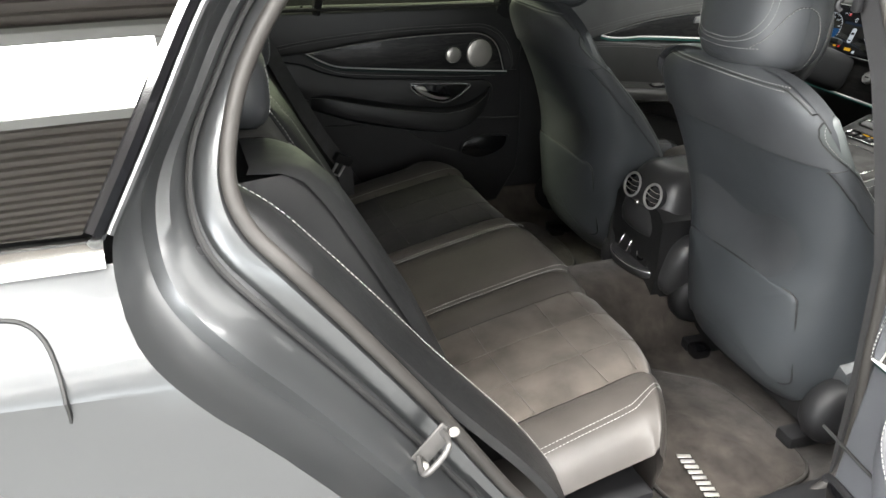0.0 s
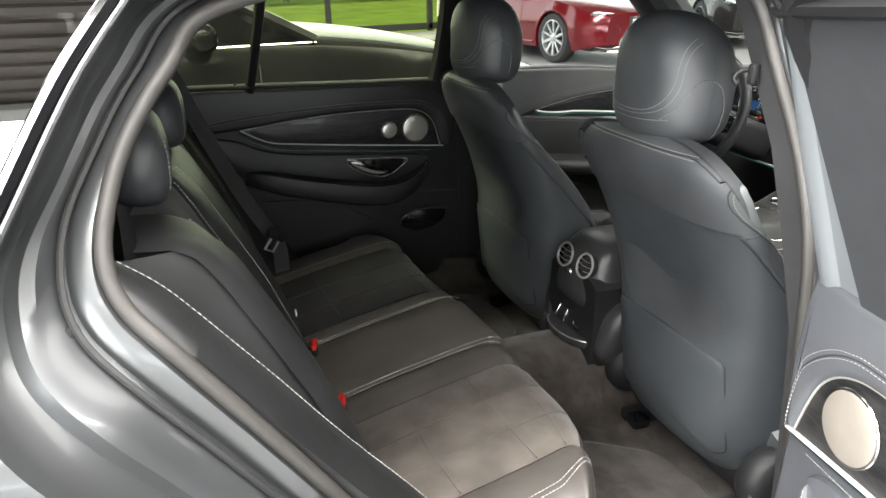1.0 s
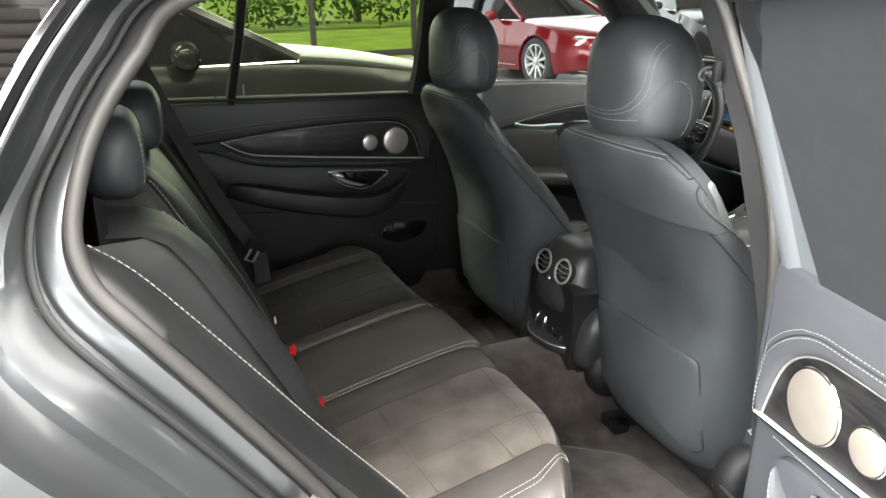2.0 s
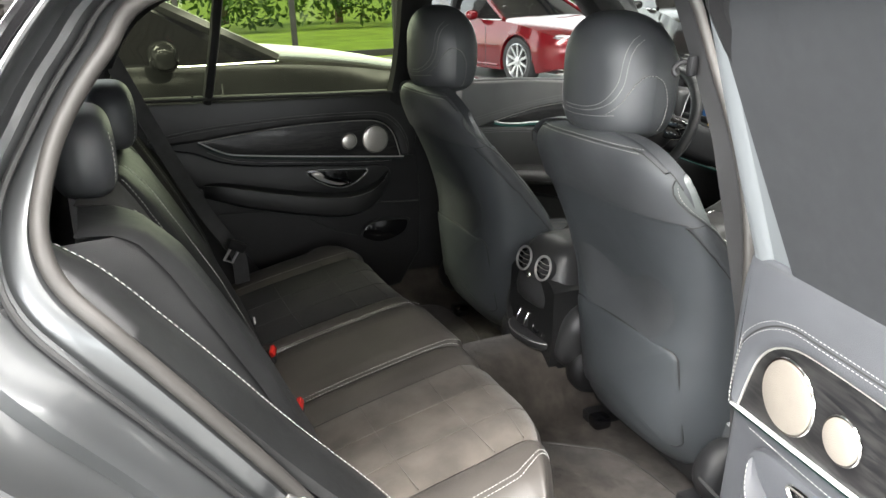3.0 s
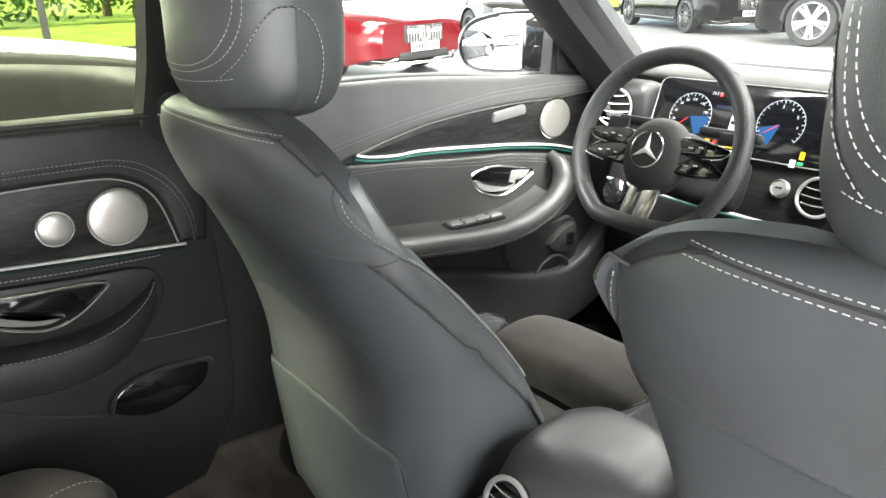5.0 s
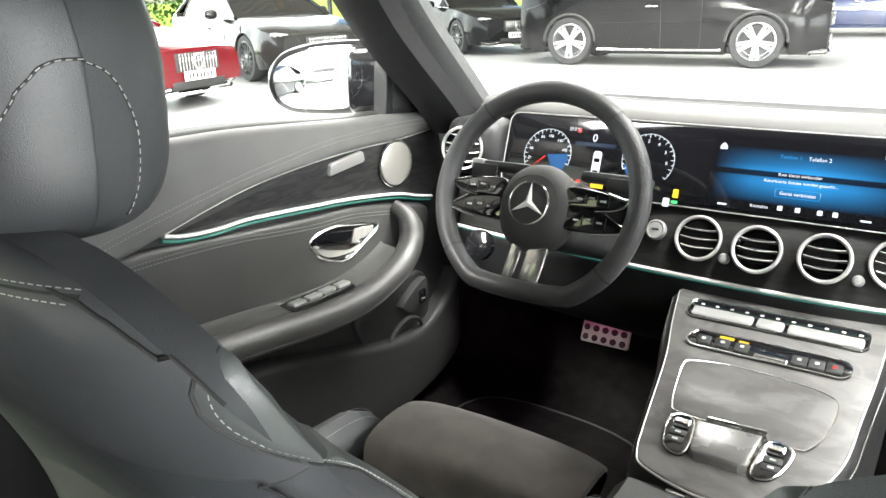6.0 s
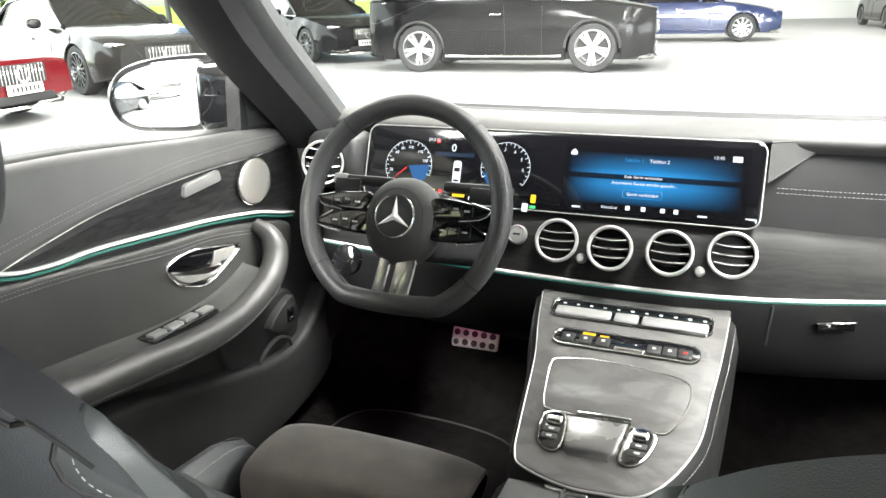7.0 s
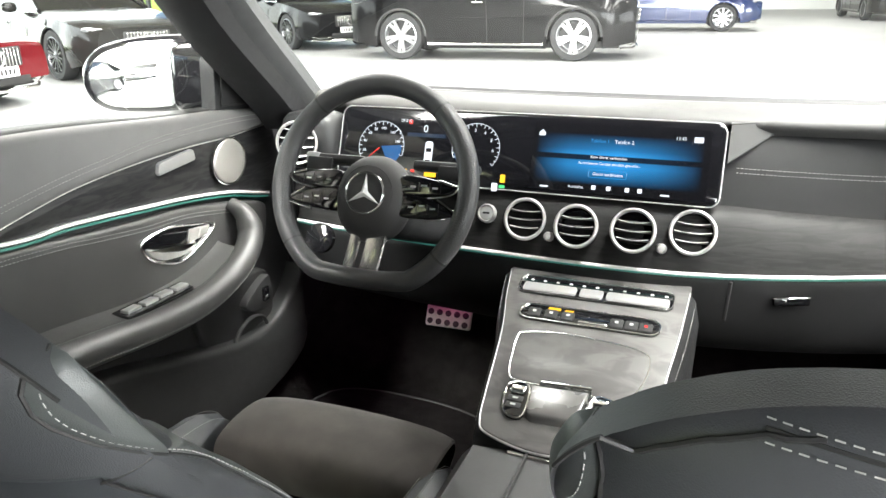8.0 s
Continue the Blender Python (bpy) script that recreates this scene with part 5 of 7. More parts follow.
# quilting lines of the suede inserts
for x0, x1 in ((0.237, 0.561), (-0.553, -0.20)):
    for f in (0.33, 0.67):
        part("quilt_line", tube([bench_pt(x0 + (x1 - x0) * f, v) + Vector((0, 0, 0.0004)) for v in (0.08 + 0.5 * k / 30 for k in range(31))], 0.0014, 5), SUEDE_SHADED if x0 < 0 else SUEDE, bench)
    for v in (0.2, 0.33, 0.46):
        part("quilt_line", tube([bench_pt(x0 + (x1 - x0) * k / 16, v) + Vector((0, 0, 0.0004)) for k in range(17)], 0.0014, 5), SUEDE_SHADED if x0 < 0 else SUEDE, bench)


def backrest_pt(x, v, lift=0.0):
    """Rear seat back: v from the cushion (0) to the top (1)."""
    prof = [(0.0, -1.015, 0.44), (0.12, -1.025, 0.55), (0.3, -1.057, 0.66), (0.55, -1.118, 0.80), (0.75, -1.172, 0.90), (0.9, -1.222, 0.99), (0.97, -1.25, 1.03), (1.02, -1.275, 1.045), (1.08, -1.32, 1.048)]
    y, z = lerp_table(prof, v)
    xo = abs(x - 0.02)
    bul = 0.0
    if 0.17 < xo < 0.62:
        q = (xo - 0.17) / 0.45
        bul = -0.025 * math.sin(q * math.pi) + 0.035 * math.exp(-((q - 0.82) / 0.16) ** 2) + 0.02 * math.exp(-((q - 0.12) / 0.12) ** 2)
    elif xo <= 0.17:
        bul = 0.02 * (1 - (xo / 0.17) ** 4)
    bul *= min(1, max(0, (1.08 - v) / 0.2))
    return Vector((x, y + (bul + lift) * 0.88, z + (bul + lift) * 0.47))


rear_back = thing("rear_seat_back", "black leather rear seat back with suede centres", "seat back")
for x0, x1, mt, nm in ((-0.70, -0.50, LEATHER, "bolster"), (-0.498, -0.25, SUEDE_SHADED, "suede_centre"), (-0.248, -0.165, LEATHER, "bolster"), (-0.163, 0.20, LEATHER, "middle_section"), (0.202, 0.29, LEATHER, "bolster"), (0.292, 0.50, SUEDE_SHADED, "suede_centre"), (0.502, 0.652, LEATHER, "bolster")):
    rows = []
    for j in range(41):
        v = 1.08 * j / 40
        rows.append([backrest_pt(x0 + (x1 - x0) * i / 8, v, -0.006 if i in (0, 8) else 0.0) for i in range(9)])
    part(nm, sheet(rows), mt, rear_back, "", 70)
for x in (-0.499, -0.249, 0.201, 0.291, 0.501):
    part("seam", dashes([backrest_pt(x + 0.006, 0.12 + 0.86 * k / 60, 0.002) for k in range(61)], 0.0046, 0.003, 0.0009), THREAD, rear_back)
for x, z0 in ((0.02, 1.112), (0.37, 1.110), (-0.34, 1.108)):
    hr = thing("rear_head_restraint", "black leather rear head restraint with light seams", "head restraint", "rear head restraints")
    w = 0.115 if x == 0.02 else 0.13
    c, h = (x, -1.306 if x != 0.02 else -1.255, z0 - 0.012), (w, 0.045, 0.062)
    g = superball(c, h, 3.2, 36, 18)
    part("pad", g, LEATHER_SEAT, hr, "", 60)
    for sx in (1, -1):
        part("seam", dashes(snapped(curve([(x + sx * w * 0.8, -1.2, z0 + 0.045), (x + sx * w * 0.82, -1.2, z0 - 0.01), (x + sx * w * 0.8, -1.2, z0 - 0.07)], 8), g), 0.0046, 0.003, 0.0008), THREAD, hr)
        part("post", tube([(x + sx * 0.05, -1.29, 1.0), (x + sx * 0.05, -1.288, z0)], 0.006, 8), CHROME, hr)

# side of the rear seat back towards the stitched bolster
_fill = []
for k in range(25):
    z = 0.46 + 0.58 * k / 24
    v = min((q / 200 for q in range(216)), key=lambda q: abs(backrest_pt(0.648, q).z - z))
    yb = backrest_pt(0.648, v).y
    yl = min(_lc, key=lambda q: abs(q.z - z)).y
    _fill.append([Vector((0.645, yb - 0.004, z)), Vector((0.652, yb - 0.02, z)), Vector((0.668, min(yb, yl) - 0.03, z)), Vector((0.69, min(yb - 0.01, yl - 0.02), z))])
part("side_gusset", sheet(_fill), LEATHER, rear_back)

# belts and buckles
for x, y, z, w in ((0.207, -0.985, 0.487, 0.03), (-0.058, -0.980, 0.490, 0.03)):
    b = thing("belt_buckle", "black belt buckle with a red release button", "belt buckle", "belt buckles")
    mm = Matrix.Translation((x, y, z)) @ Euler((radians(24), radians(12), radians(-20))).to_matrix().to_4x4()
    part("housing", moved(rbox((0, -0.012, -0.01), (0.036, 0.062, 0.03), 0.008), mm), PLASTIC, b)
    part("release", moved(rbox((0, 0.02, 0.004), (0.032, 0.012, 0.016), 0.003), mm), RED, b, "red release button")
belt = thing("seat_belt", "dark grey woven belt hanging from the far rear pillar", "seat belt")
_bc = curve([(-0.70, -1.22, 1.16), (-0.66, -1.12, 0.92), (-0.615, -1.03, 0.73), (-0.585, -0.965, 0.62), (-0.565, -0.945, 0.585), (-0.555, -0.94, 0.50)], 6)
rows = [[p + Vector((0.012, -0.022, -0.004)), p + Vector((0.014, -0.022, 0.0)), p + Vector((0.002, 0.024, 0.002)), p + Vector((0.0, 0.024, -0.002))] for p in _bc]
part("webbing", loft(rows), mat("belt_webbing", (0.05, 0.05, 0.052), 0.8, 0, 0.15, 40, 0.5, 900), belt)
_tm = Matrix.Translation((-0.538, -0.958, 0.612)) @ Euler((radians(-30), radians(10), radians(15))).to_matrix().to_4x4()
part("tongue_cover", moved(rbox((0, 0, 0.012), (0.026, 0.06, 0.03), 0.006), _tm), PLASTIC, belt)
part("tongue", moved(tube([(0.004, -0.014, -0.004), (0.004, -0.014, -0.04), (0.004, 0.014, -0.04), (0.004, 0.014, -0.004)], 0.0045, 8), _tm), SATIN, belt, "steel belt tongue")
part("anchor_label", rbox((-0.15, -0.985, 0.545), (0.018, 0.004, 0.009), 0.001, 1, Euler((0, radians(50), 0)).to_matrix().to_4x4()), mat("white_tag", (0.75, 0.75, 0.72), 0.7), belt, "small white tag")
# far rear pillar cover beside the bench
pc = [[Vector((x, y, z)) for x, y in ((-0.77, y0), (-0.70, y0 - 0.02), (-0.62, y0 - 0.10), (-0.60, y0 - 0.2))] for z, y0 in ((0.45, -0.84), (0.6, -0.93), (0.75, -1.02), (0.88, -1.13), (1.03, -1.22))]
part("pillar_panel", sheet(pc), PLASTIC, car, "black far rear pillar cover")

# floor mats
def floor_mat(pts, z, cloth):
    m = thing("floor_mat", "dark grey velour floor mat with a bound edge", "floor mat", "floor mats")
    o = smooth2(pts, 5, True)
    g = slab([(x, y) for x, y in o], 0.008, 0.002)
    part("velour", ([(v[0], v[2], z - v[1]) for v in g[0]], g[1]), cloth, m)
    # darker binding where the mat has footwell shade in its colour
    part("binding", tube([(x, y, z - 0.002) for x, y in o], 0.0045, 6, True), RUBBER_GREY if cloth is CARPET_MAT else RUBBER, m)
    return m


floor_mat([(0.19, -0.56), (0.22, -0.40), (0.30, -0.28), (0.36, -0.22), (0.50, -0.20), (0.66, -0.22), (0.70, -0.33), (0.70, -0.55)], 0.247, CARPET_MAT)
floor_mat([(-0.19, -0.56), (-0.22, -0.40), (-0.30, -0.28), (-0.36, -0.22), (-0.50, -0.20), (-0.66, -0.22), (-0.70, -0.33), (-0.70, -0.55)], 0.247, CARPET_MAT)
# driver's mat: darkness of the footwell is put into the cloth colour
floor_mat([(-0.13 - 0.04, 0.35), (-0.17, 0.62), (-0.22, 0.85), (-0.45, 0.92), (-0.66, 0.88), (-0.70, 0.6), (-0.70, 0.36)], 0.247, CARPET_SHADED)
# badge on the near mat, drawn as slanted bars
badge = thing("mat_badge", "small silver badge on the floor mat", "badge")
for k in range(8):
    u = k / 7
    a = Vector((0.561 + 0.112 * u, -0.469 - 0.016 * u, 0.259))
    part("bar", rbox(a, (0.010, 0.030, 0.003), 0.001, 1, Euler((0, 0, radians(-20))).to_matrix().to_4x4()), ALU, badge)


# ---- dashboard, wheel and console ----
FRONT = Matrix.Translation((0.002, -0.056, 0.0145)) @ TURN
SCREEN_BLACK = mat("screen_glass", (0.004, 0.004, 0.005), 0.06, 0, 0.05, 3, 0, 1, 0.3)


def glow(name, col, power):
    m = bpy.data.materials.new(name)
    m.use_nodes = True
    b = m.node_tree.nodes["Principled BSDF"]
    b.inputs["Base Color"].default_value = (0.01, 0.01, 0.01, 1)
    b.inputs["Roughness"].default_value = 0.1
    b.inputs["Emission Color"].default_value = (*col, 1)
    b.inputs["Emission Strength"].default_value = power
    return m


G_WHITE = glow("lit_white", (0.85, 0.92, 1.0), 0.5)
G_BLUE = glow("lit_blue", (0.02, 0.30, 0.75), 0.4)
G_RED = glow("lit_red", (1.0, 0.05, 0.04), 0.5)
G_AMBER = glow("lit_amber", (1.0, 0.55, 0.02), 0.55)
G_GREEN = glow("lit_green", (0.1, 0.8, 0.25), 0.4)


def dash_off(x):
    return 0.40 * x * x if x > 0 else 0.14 * x * x


XS = [-0.70, -0.62, -0.54, -0.46, -0.38, -0.30, -0.22, -0.14, -0.07, 0.0, 0.07, 0.14, 0.22, 0.30, 0.40, 0.50, 0.60, 0.70, 0.76]
dash = thing("dashboard", "black leather dashboard with grey wood trim and bright strip", "dashboard", at=FRONT)


def lean_z(x, z):
    """The wood band narrows towards the passenger's door."""
    k = min(1.0, max(0.0, (x - 0.18) / 0.42))
    if z > 0.866:
        return z - 0.032 * k * max(0.0, (1.0 - z) / 0.134)
    if z > 0.748:
        return z + k * (0.012 - 0.044 * (z - 0.748) / 0.118)
    return z + 0.012 * k * max(0.0, (z - 0.6) / 0.148)


def ext(prof, xs=XS, k=1.0):
    return sheet([[Vector((x, y + dash_off(x) * k, lean_z(x, z))) for y, z in prof] for x in xs])


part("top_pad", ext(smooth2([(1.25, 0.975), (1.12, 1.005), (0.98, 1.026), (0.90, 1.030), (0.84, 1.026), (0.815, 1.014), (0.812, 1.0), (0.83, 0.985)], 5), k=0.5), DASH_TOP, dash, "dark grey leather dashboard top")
part("vent_slot", ext([(1.18, 1.012), (1.10, 1.024), (1.09, 1.018)], k=0.5), PLASTIC, dash)
part("seam", dashes([(x, 0.93 + dash_off(x) * 0.5, 1.0305) for x in XS], 0.0055, 0.0035, 0.0005), THREAD_DIM, dash)
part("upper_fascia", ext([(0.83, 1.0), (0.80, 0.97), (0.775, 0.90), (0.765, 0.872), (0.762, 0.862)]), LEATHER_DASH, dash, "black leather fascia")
part("wood_trim", ext(smooth2([(0.765, 0.866), (0.745, 0.856), (0.727, 0.835), (0.712, 0.80), (0.703, 0.765), (0.70, 0.752)], 4), XS), WOOD_DASH, dash, "dark grey open-pored wood trim")
part("bright_strip", tube([(x, 0.697 + dash_off(x), lean_z(x, 0.748)) for x in XS], 0.0034, 8), STRIP, dash, "bright metal strip")
part("light_line", tube([(x, 0.700 + dash_off(x), lean_z(x, 0.7425)) for x in XS], 0.0022, 8), AMBIENT, dash, "turquoise ambient light line")
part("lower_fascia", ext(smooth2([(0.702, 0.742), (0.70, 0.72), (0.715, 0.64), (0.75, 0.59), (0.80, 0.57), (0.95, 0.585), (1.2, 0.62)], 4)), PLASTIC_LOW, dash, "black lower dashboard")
for dz in (0.0, 0.008):
    part("seam", dashes([(x, 0.7805 + 0.0028 * dz / 0.008 + dash_off(x), lean_z(x, 0.922) + dz) for x in XS if x > 0.2], 0.0045, 0.0028, 0.0005), THREAD_DIM, dash)
_wedge = [Vector((0.203, 0.798, 1.008)), Vector((0.31, 0.866, 1.010)), Vector((0.203, 0.786, 0.940))]
part("screen_hood", loft([_wedge, [q + Vector((0, 0.05, 0)) for q in _wedge]]), DASH_TOP, dash, "leather wedge beside the display")
part("hood_edge", tube([_wedge[0], _wedge[1], _wedge[2]], 0.0016, 6), RUBBER, dash)
_gb = [(0.234, 0.738), (0.232, 0.70), (0.230, 0.66)]
part("glove_box_gap", tube([(x, 0.6985 + dash_off(x) + max(0.0, 0.72 - z) * 0.2, z) for x, z in _gb], 0.0028, 6), RUBBER, dash)
glove = part("glove_box_latch", rbox((0.336, 0.742, 0.708), (0.062, 0.014, 0.016), 0.004, 2, Euler((0, radians(-4), radians(15))).to_matrix().to_4x4()), GLOSS, dash, "small black glove box latch")
part("latch_edge", rbox((0.336, 0.735, 0.7165), (0.064, 0.006, 0.0028), 0.001, 1, Euler((0, radians(-4), radians(15))).to_matrix().to_4x4()), CHROME, dash)
part("glove_box_lock", moved(lathe([(0.007, 0), (0.007, 0.004)], 14), Matrix.Translation((0.318, 0.736, 0.706)) @ Euler((radians(90), 0, 0)).to_matrix().to_4x4()), CHROME, dash)
part("side_return", sheet([[Vector((-0.70, y, z)) for y in (0.76, 0.95, 1.25)] for z in (0.66, 0.80, 0.97)]), PLASTIC_LOW, dash)


def vent(x, y, z, r, tilt, parent, n=20, turn=0.0, slats=4, ring=0.93):
    m = Matrix.Translation((x, y, z)) @ Euler((radians(90 + tilt), 0, radians(turn))).to_matrix().to_4x4()
    circle = [(r * 0.962 * math.cos(a), r * 0.962 * math.sin(a), 0.0045) for a in (2 * math.pi * k / 44 for k in range(44))]
    v = part("air_vent", moved(tube(circle, 0.0021 if turn or slats > 3 else 0.0034, 8, True), m), SATIN, parent, "round air vent with a satin metal ring")
    part("skirt", moved(lathe([(r * ring, -0.03), (r * 1.0, -0.03), (r * 0.995, 0.001), (r * 0.96, 0.0035), (r * ring, 0.002), (r * ring, -0.018), (0.002, -0.021)], 40), m), PLASTIC, v)
    part("vent_bowl", moved(lathe([(r * ring * 0.995, -0.03), (r * ring * 0.99, 0.0045), (r * ring * 0.96, -0.008), (r * 0.8, -0.018), (0.002, -0.0195)], 36), m), GLOSS, v)
    for k in range(slats):
        h = (k - (slats - 1) / 2) * r * 0.4
        w = math.sqrt(max(0.0, (r * 0.84) ** 2 - h * h))
        part("slat", moved(rbox((0, h, -0.006), (2 * w, 0.0035, 0.018), 0.001, 1), m), PLASTIC, v)
        bow = [(w * 0.96 * u, h + 0.0035 * (u * u - 0.5), 0.0045) for u in (-1, -0.7, -0.35, 0, 0.35, 0.7, 1)]
        part("slat_edge", moved(tube(bow, 0.0008, 5), m), ALU, v)
    part("inner_ring", moved(tube([(q[0] * 0.93, q[1] * 0.93, 0.003) for q in circle], 0.0009, 6, True), m), SATIN, v)
    return v


for vx, vy, vz in ((-0.148, 0.716, 0.818), (-0.046, 0.701, 0.818), (0.058, 0.703, 0.820), (0.160, 0.722, 0.822)):
    vent(vx, vy - 0.001, vz, 0.040, -22, dash, slats=3, ring=0.91)
vent(-0.652, 0.712, 0.937, 0.046, -6, dash, turn=14)
for kx in (-0.098, 0.110):
    part("vent_dial", moved(lathe([(0.009, -0.01), (0.009, 0.008), (0.006, 0.013), (0.001, 0.014)], 18), Matrix.Translation((kx, 0.705, 0.791)) @ Euler((radians(70), 0, 0)).to_matrix().to_4x4()), SATIN, dash, "small chrome vent dial")
_st = Matrix.Translation((-0.228, 0.722, 0.82)) @ Euler((radians(68), 0, 0)).to_matrix().to_4x4()
part("start_button", moved(lathe([(0.019, -0.012), (0.019, 0.004), (0.016, 0.008), (0.0145, 0.004), (0.013, 0.006), (0.001, 0.007)], 28), _st), SATIN, dash, "round silver start button")
part("start_mark", moved(rbox((0, 0, 0.0078), (0.014, 0.004, 0.001), 0.0003, 1), _st), PLASTIC, dash)
part("vent_housing", rbox((-0.645, 0.775, 0.935), (0.13, 0.10, 0.125), 0.03, 3), LEATHER, dash, "leather side vent housing")

# twin screen under one sheet of glass
screen = thing("twin_screen", "wide black glass twin display, switched on with blue menu", "display", at=FRONT)
_a = math.atan(0.34)
_sm = Matrix.Translation((0, 0.74, 0.872)) @ Euler((-_a, 0, 0)).to_matrix().to_4x4()


def on_screen(outline, t0, t1, bev=0.0):
    """u across, w up the screen; faces the seats; t0..t1 proud."""
    g = slab(outline, t1 - t0, bev)
    return moved(([(v[0], v[1] - t1, v[2]) for v in g[0]], g[1]), _sm)


part("glass", on_screen(roundrect(-0.575, -0.006, 0.198, 0.146, 0.02), -0.02, 0.0, 0.004), SCREEN_BLACK, screen, "black glass sheet")
part("rim", moved(tube([(x, -0.0, z) for x, z in roundrect(-0.575, -0.006, 0.198, 0.146, 0.02)], 0.0012, 8, True), _sm), SATIN, screen, "bright display rim")


def gauge(cx, cz, r, a0, a1, needle, parent):
    for k in range(23):
        a = radians(a0 + (a1 - a0) * k / 22)
        ln = 0.007 if k % 2 == 0 else 0.004
        part("tick", on_screen([(cx + (r - d) * math.cos(a + e), cz + (r - d) * math.sin(a + e)) for d, e in ((0, -0.010), (0, 0.010), (ln, 0.010), (ln, -0.010))], 0, 0.0008), G_WHITE, parent)
    ring = [(cx + r * math.cos(radians(a0 + (a1 - a0) * k / 40)), cz + r * math.sin(radians(a0 + (a1 - a0) * k / 40))) for k in range(41)]
    part("ring", moved(tube([(x, -0.0006, z) for x, z in ring], 0.00045, 4), _sm), G_WHITE, parent)
    a = radians(needle)
    part("needle", on_screen([(cx + 0.1 * r * math.cos(a) - 0.001 * math.sin(a), cz + 0.1 * r * math.sin(a) + 0.001 * math.cos(a)), (cx + 0.1 * r * math.cos(a) + 0.001 * math.sin(a), cz + 0.1 * r * math.sin(a) - 0.001 * math.cos(a)), (cx + 0.86 * r * math.cos(a), cz + 0.86 * r * math.sin(a))], 0, 0.001), G_RED, parent)


def words(txt, x, z, size, m, parent, rows=0.0, align="LEFT"):
    """Lettering that can be read, as a thin mesh on the glass."""
    cu = bpy.data.curves.new("lettering", "FONT")
    cu.body, cu.size, cu.align_x = txt, size, align
    cu.resolution_u = 2
    tmp = bpy.data.objects.new("lettering", cu)
    scene.collection.objects.link(tmp)
    me = bpy.data.meshes.new_from_object(tmp)
    bpy.data.objects.remove(tmp)
    g = ([(v.co.x + x, -0.0012, v.co.y + z) for v in me.vertices], [tuple(p.vertices) for p in me.polygons])
    part("lettering", moved(g, _sm), m, parent)


gauge(-0.477, 0.064, 0.052, 225, -20, 222, screen)
gauge(-0.268, 0.072, 0.050, 205, -40, 215, screen)
part("menu_band", on_screen([(-0.42, 0.088), (-0.335, 0.088), (-0.335, 0.096), (-0.42, 0.096)], 0, 0.0004), glow("dim_blue", (0.01, 0.08, 0.22), 0.10), screen)
GAUGE_BLUE = glow("gauge_blue", (0.01, 0.14, 0.42), 0.3)
for gx, gz, a0, a1 in ((-0.477, 0.064, -62, 6), (-0.268, 0.072, 196, 252)):
    fan = [(gx, gz)] + [(gx + 0.047 * math.cos(radians(a0 + (a1 - a0) * k / 10)), gz + 0.047 * math.sin(radians(a0 + (a1 - a0) * k / 10))) for k in range(11)]
    part("gauge_glow", on_screen(fan, 0, 0.0003), GAUGE_BLUE, screen)
words("0", -0.385, 0.098, 0.022, G_WHITE, screen)
words("29.5°C", -0.437, 0.117, 0.009, G_WHITE, screen)
for k, t in enumerate(("20", "40", "60", "80", "100", "140", "180")):
    a = radians((195, 165, 135, 112, 88, 52, 18)[k])
    words(t, -0.477 + 0.038 * math.cos(a) - 0.006, 0.064 + 0.038 * math.sin(a) - 0.003, 0.0085, G_WHITE, screen)
for k, t in enumerate(("3", "4", "5", "6")):
    a = radians((95, 62, 30, -2)[k])
    words(t, -0.268 + 0.037 * math.cos(a) - 0.003, 0.072 + 0.037 * math.sin(a) - 0.004, 0.0095, G_WHITE, screen)
sym = part("car_symbol", on_screen(roundrect(-0.377, 0.032, -0.360, 0.080, 0.006), 0, 0.001), G_WHITE, screen, "small white car picture")
part("symbol_glass", on_screen(roundrect(-0.3745, 0.058, -0.3625, 0.066, 0.002), 0.001, 0.0014), SCREEN_BLACK, sym)
part("symbol_glass", on_screen(roundrect(-0.3740, 0.038, -0.3630, 0.042, 0.001), 0.001, 0.0014), SCREEN_BLACK, sym)
for x, z, w, h, m in ((-0.418, 0.016, 0.012, 0.008, G_AMBER), (-0.40, 0.016, 0.008, 0.008, G_RED), (-0.36, 0.012, 0.026, 0.009, G_AMBER), (-0.333, 0.007, 0.010, 0.008, G_WHITE), (-0.205, 0.016, 0.010, 0.016, G_AMBER), (-0.205, -0.0, 0.012, 0.006, G_GREEN), (-0.22, -0.002, 0.012, 0.016, G_WHITE), (-0.415, 0.118, 0.008, 0.008, G_RED)):
    part("warning_lamp", on_screen(roundrect(x - w / 2, z - h / 2, x + w / 2, z + h / 2, 0.002), 0, 0.001), m, screen)


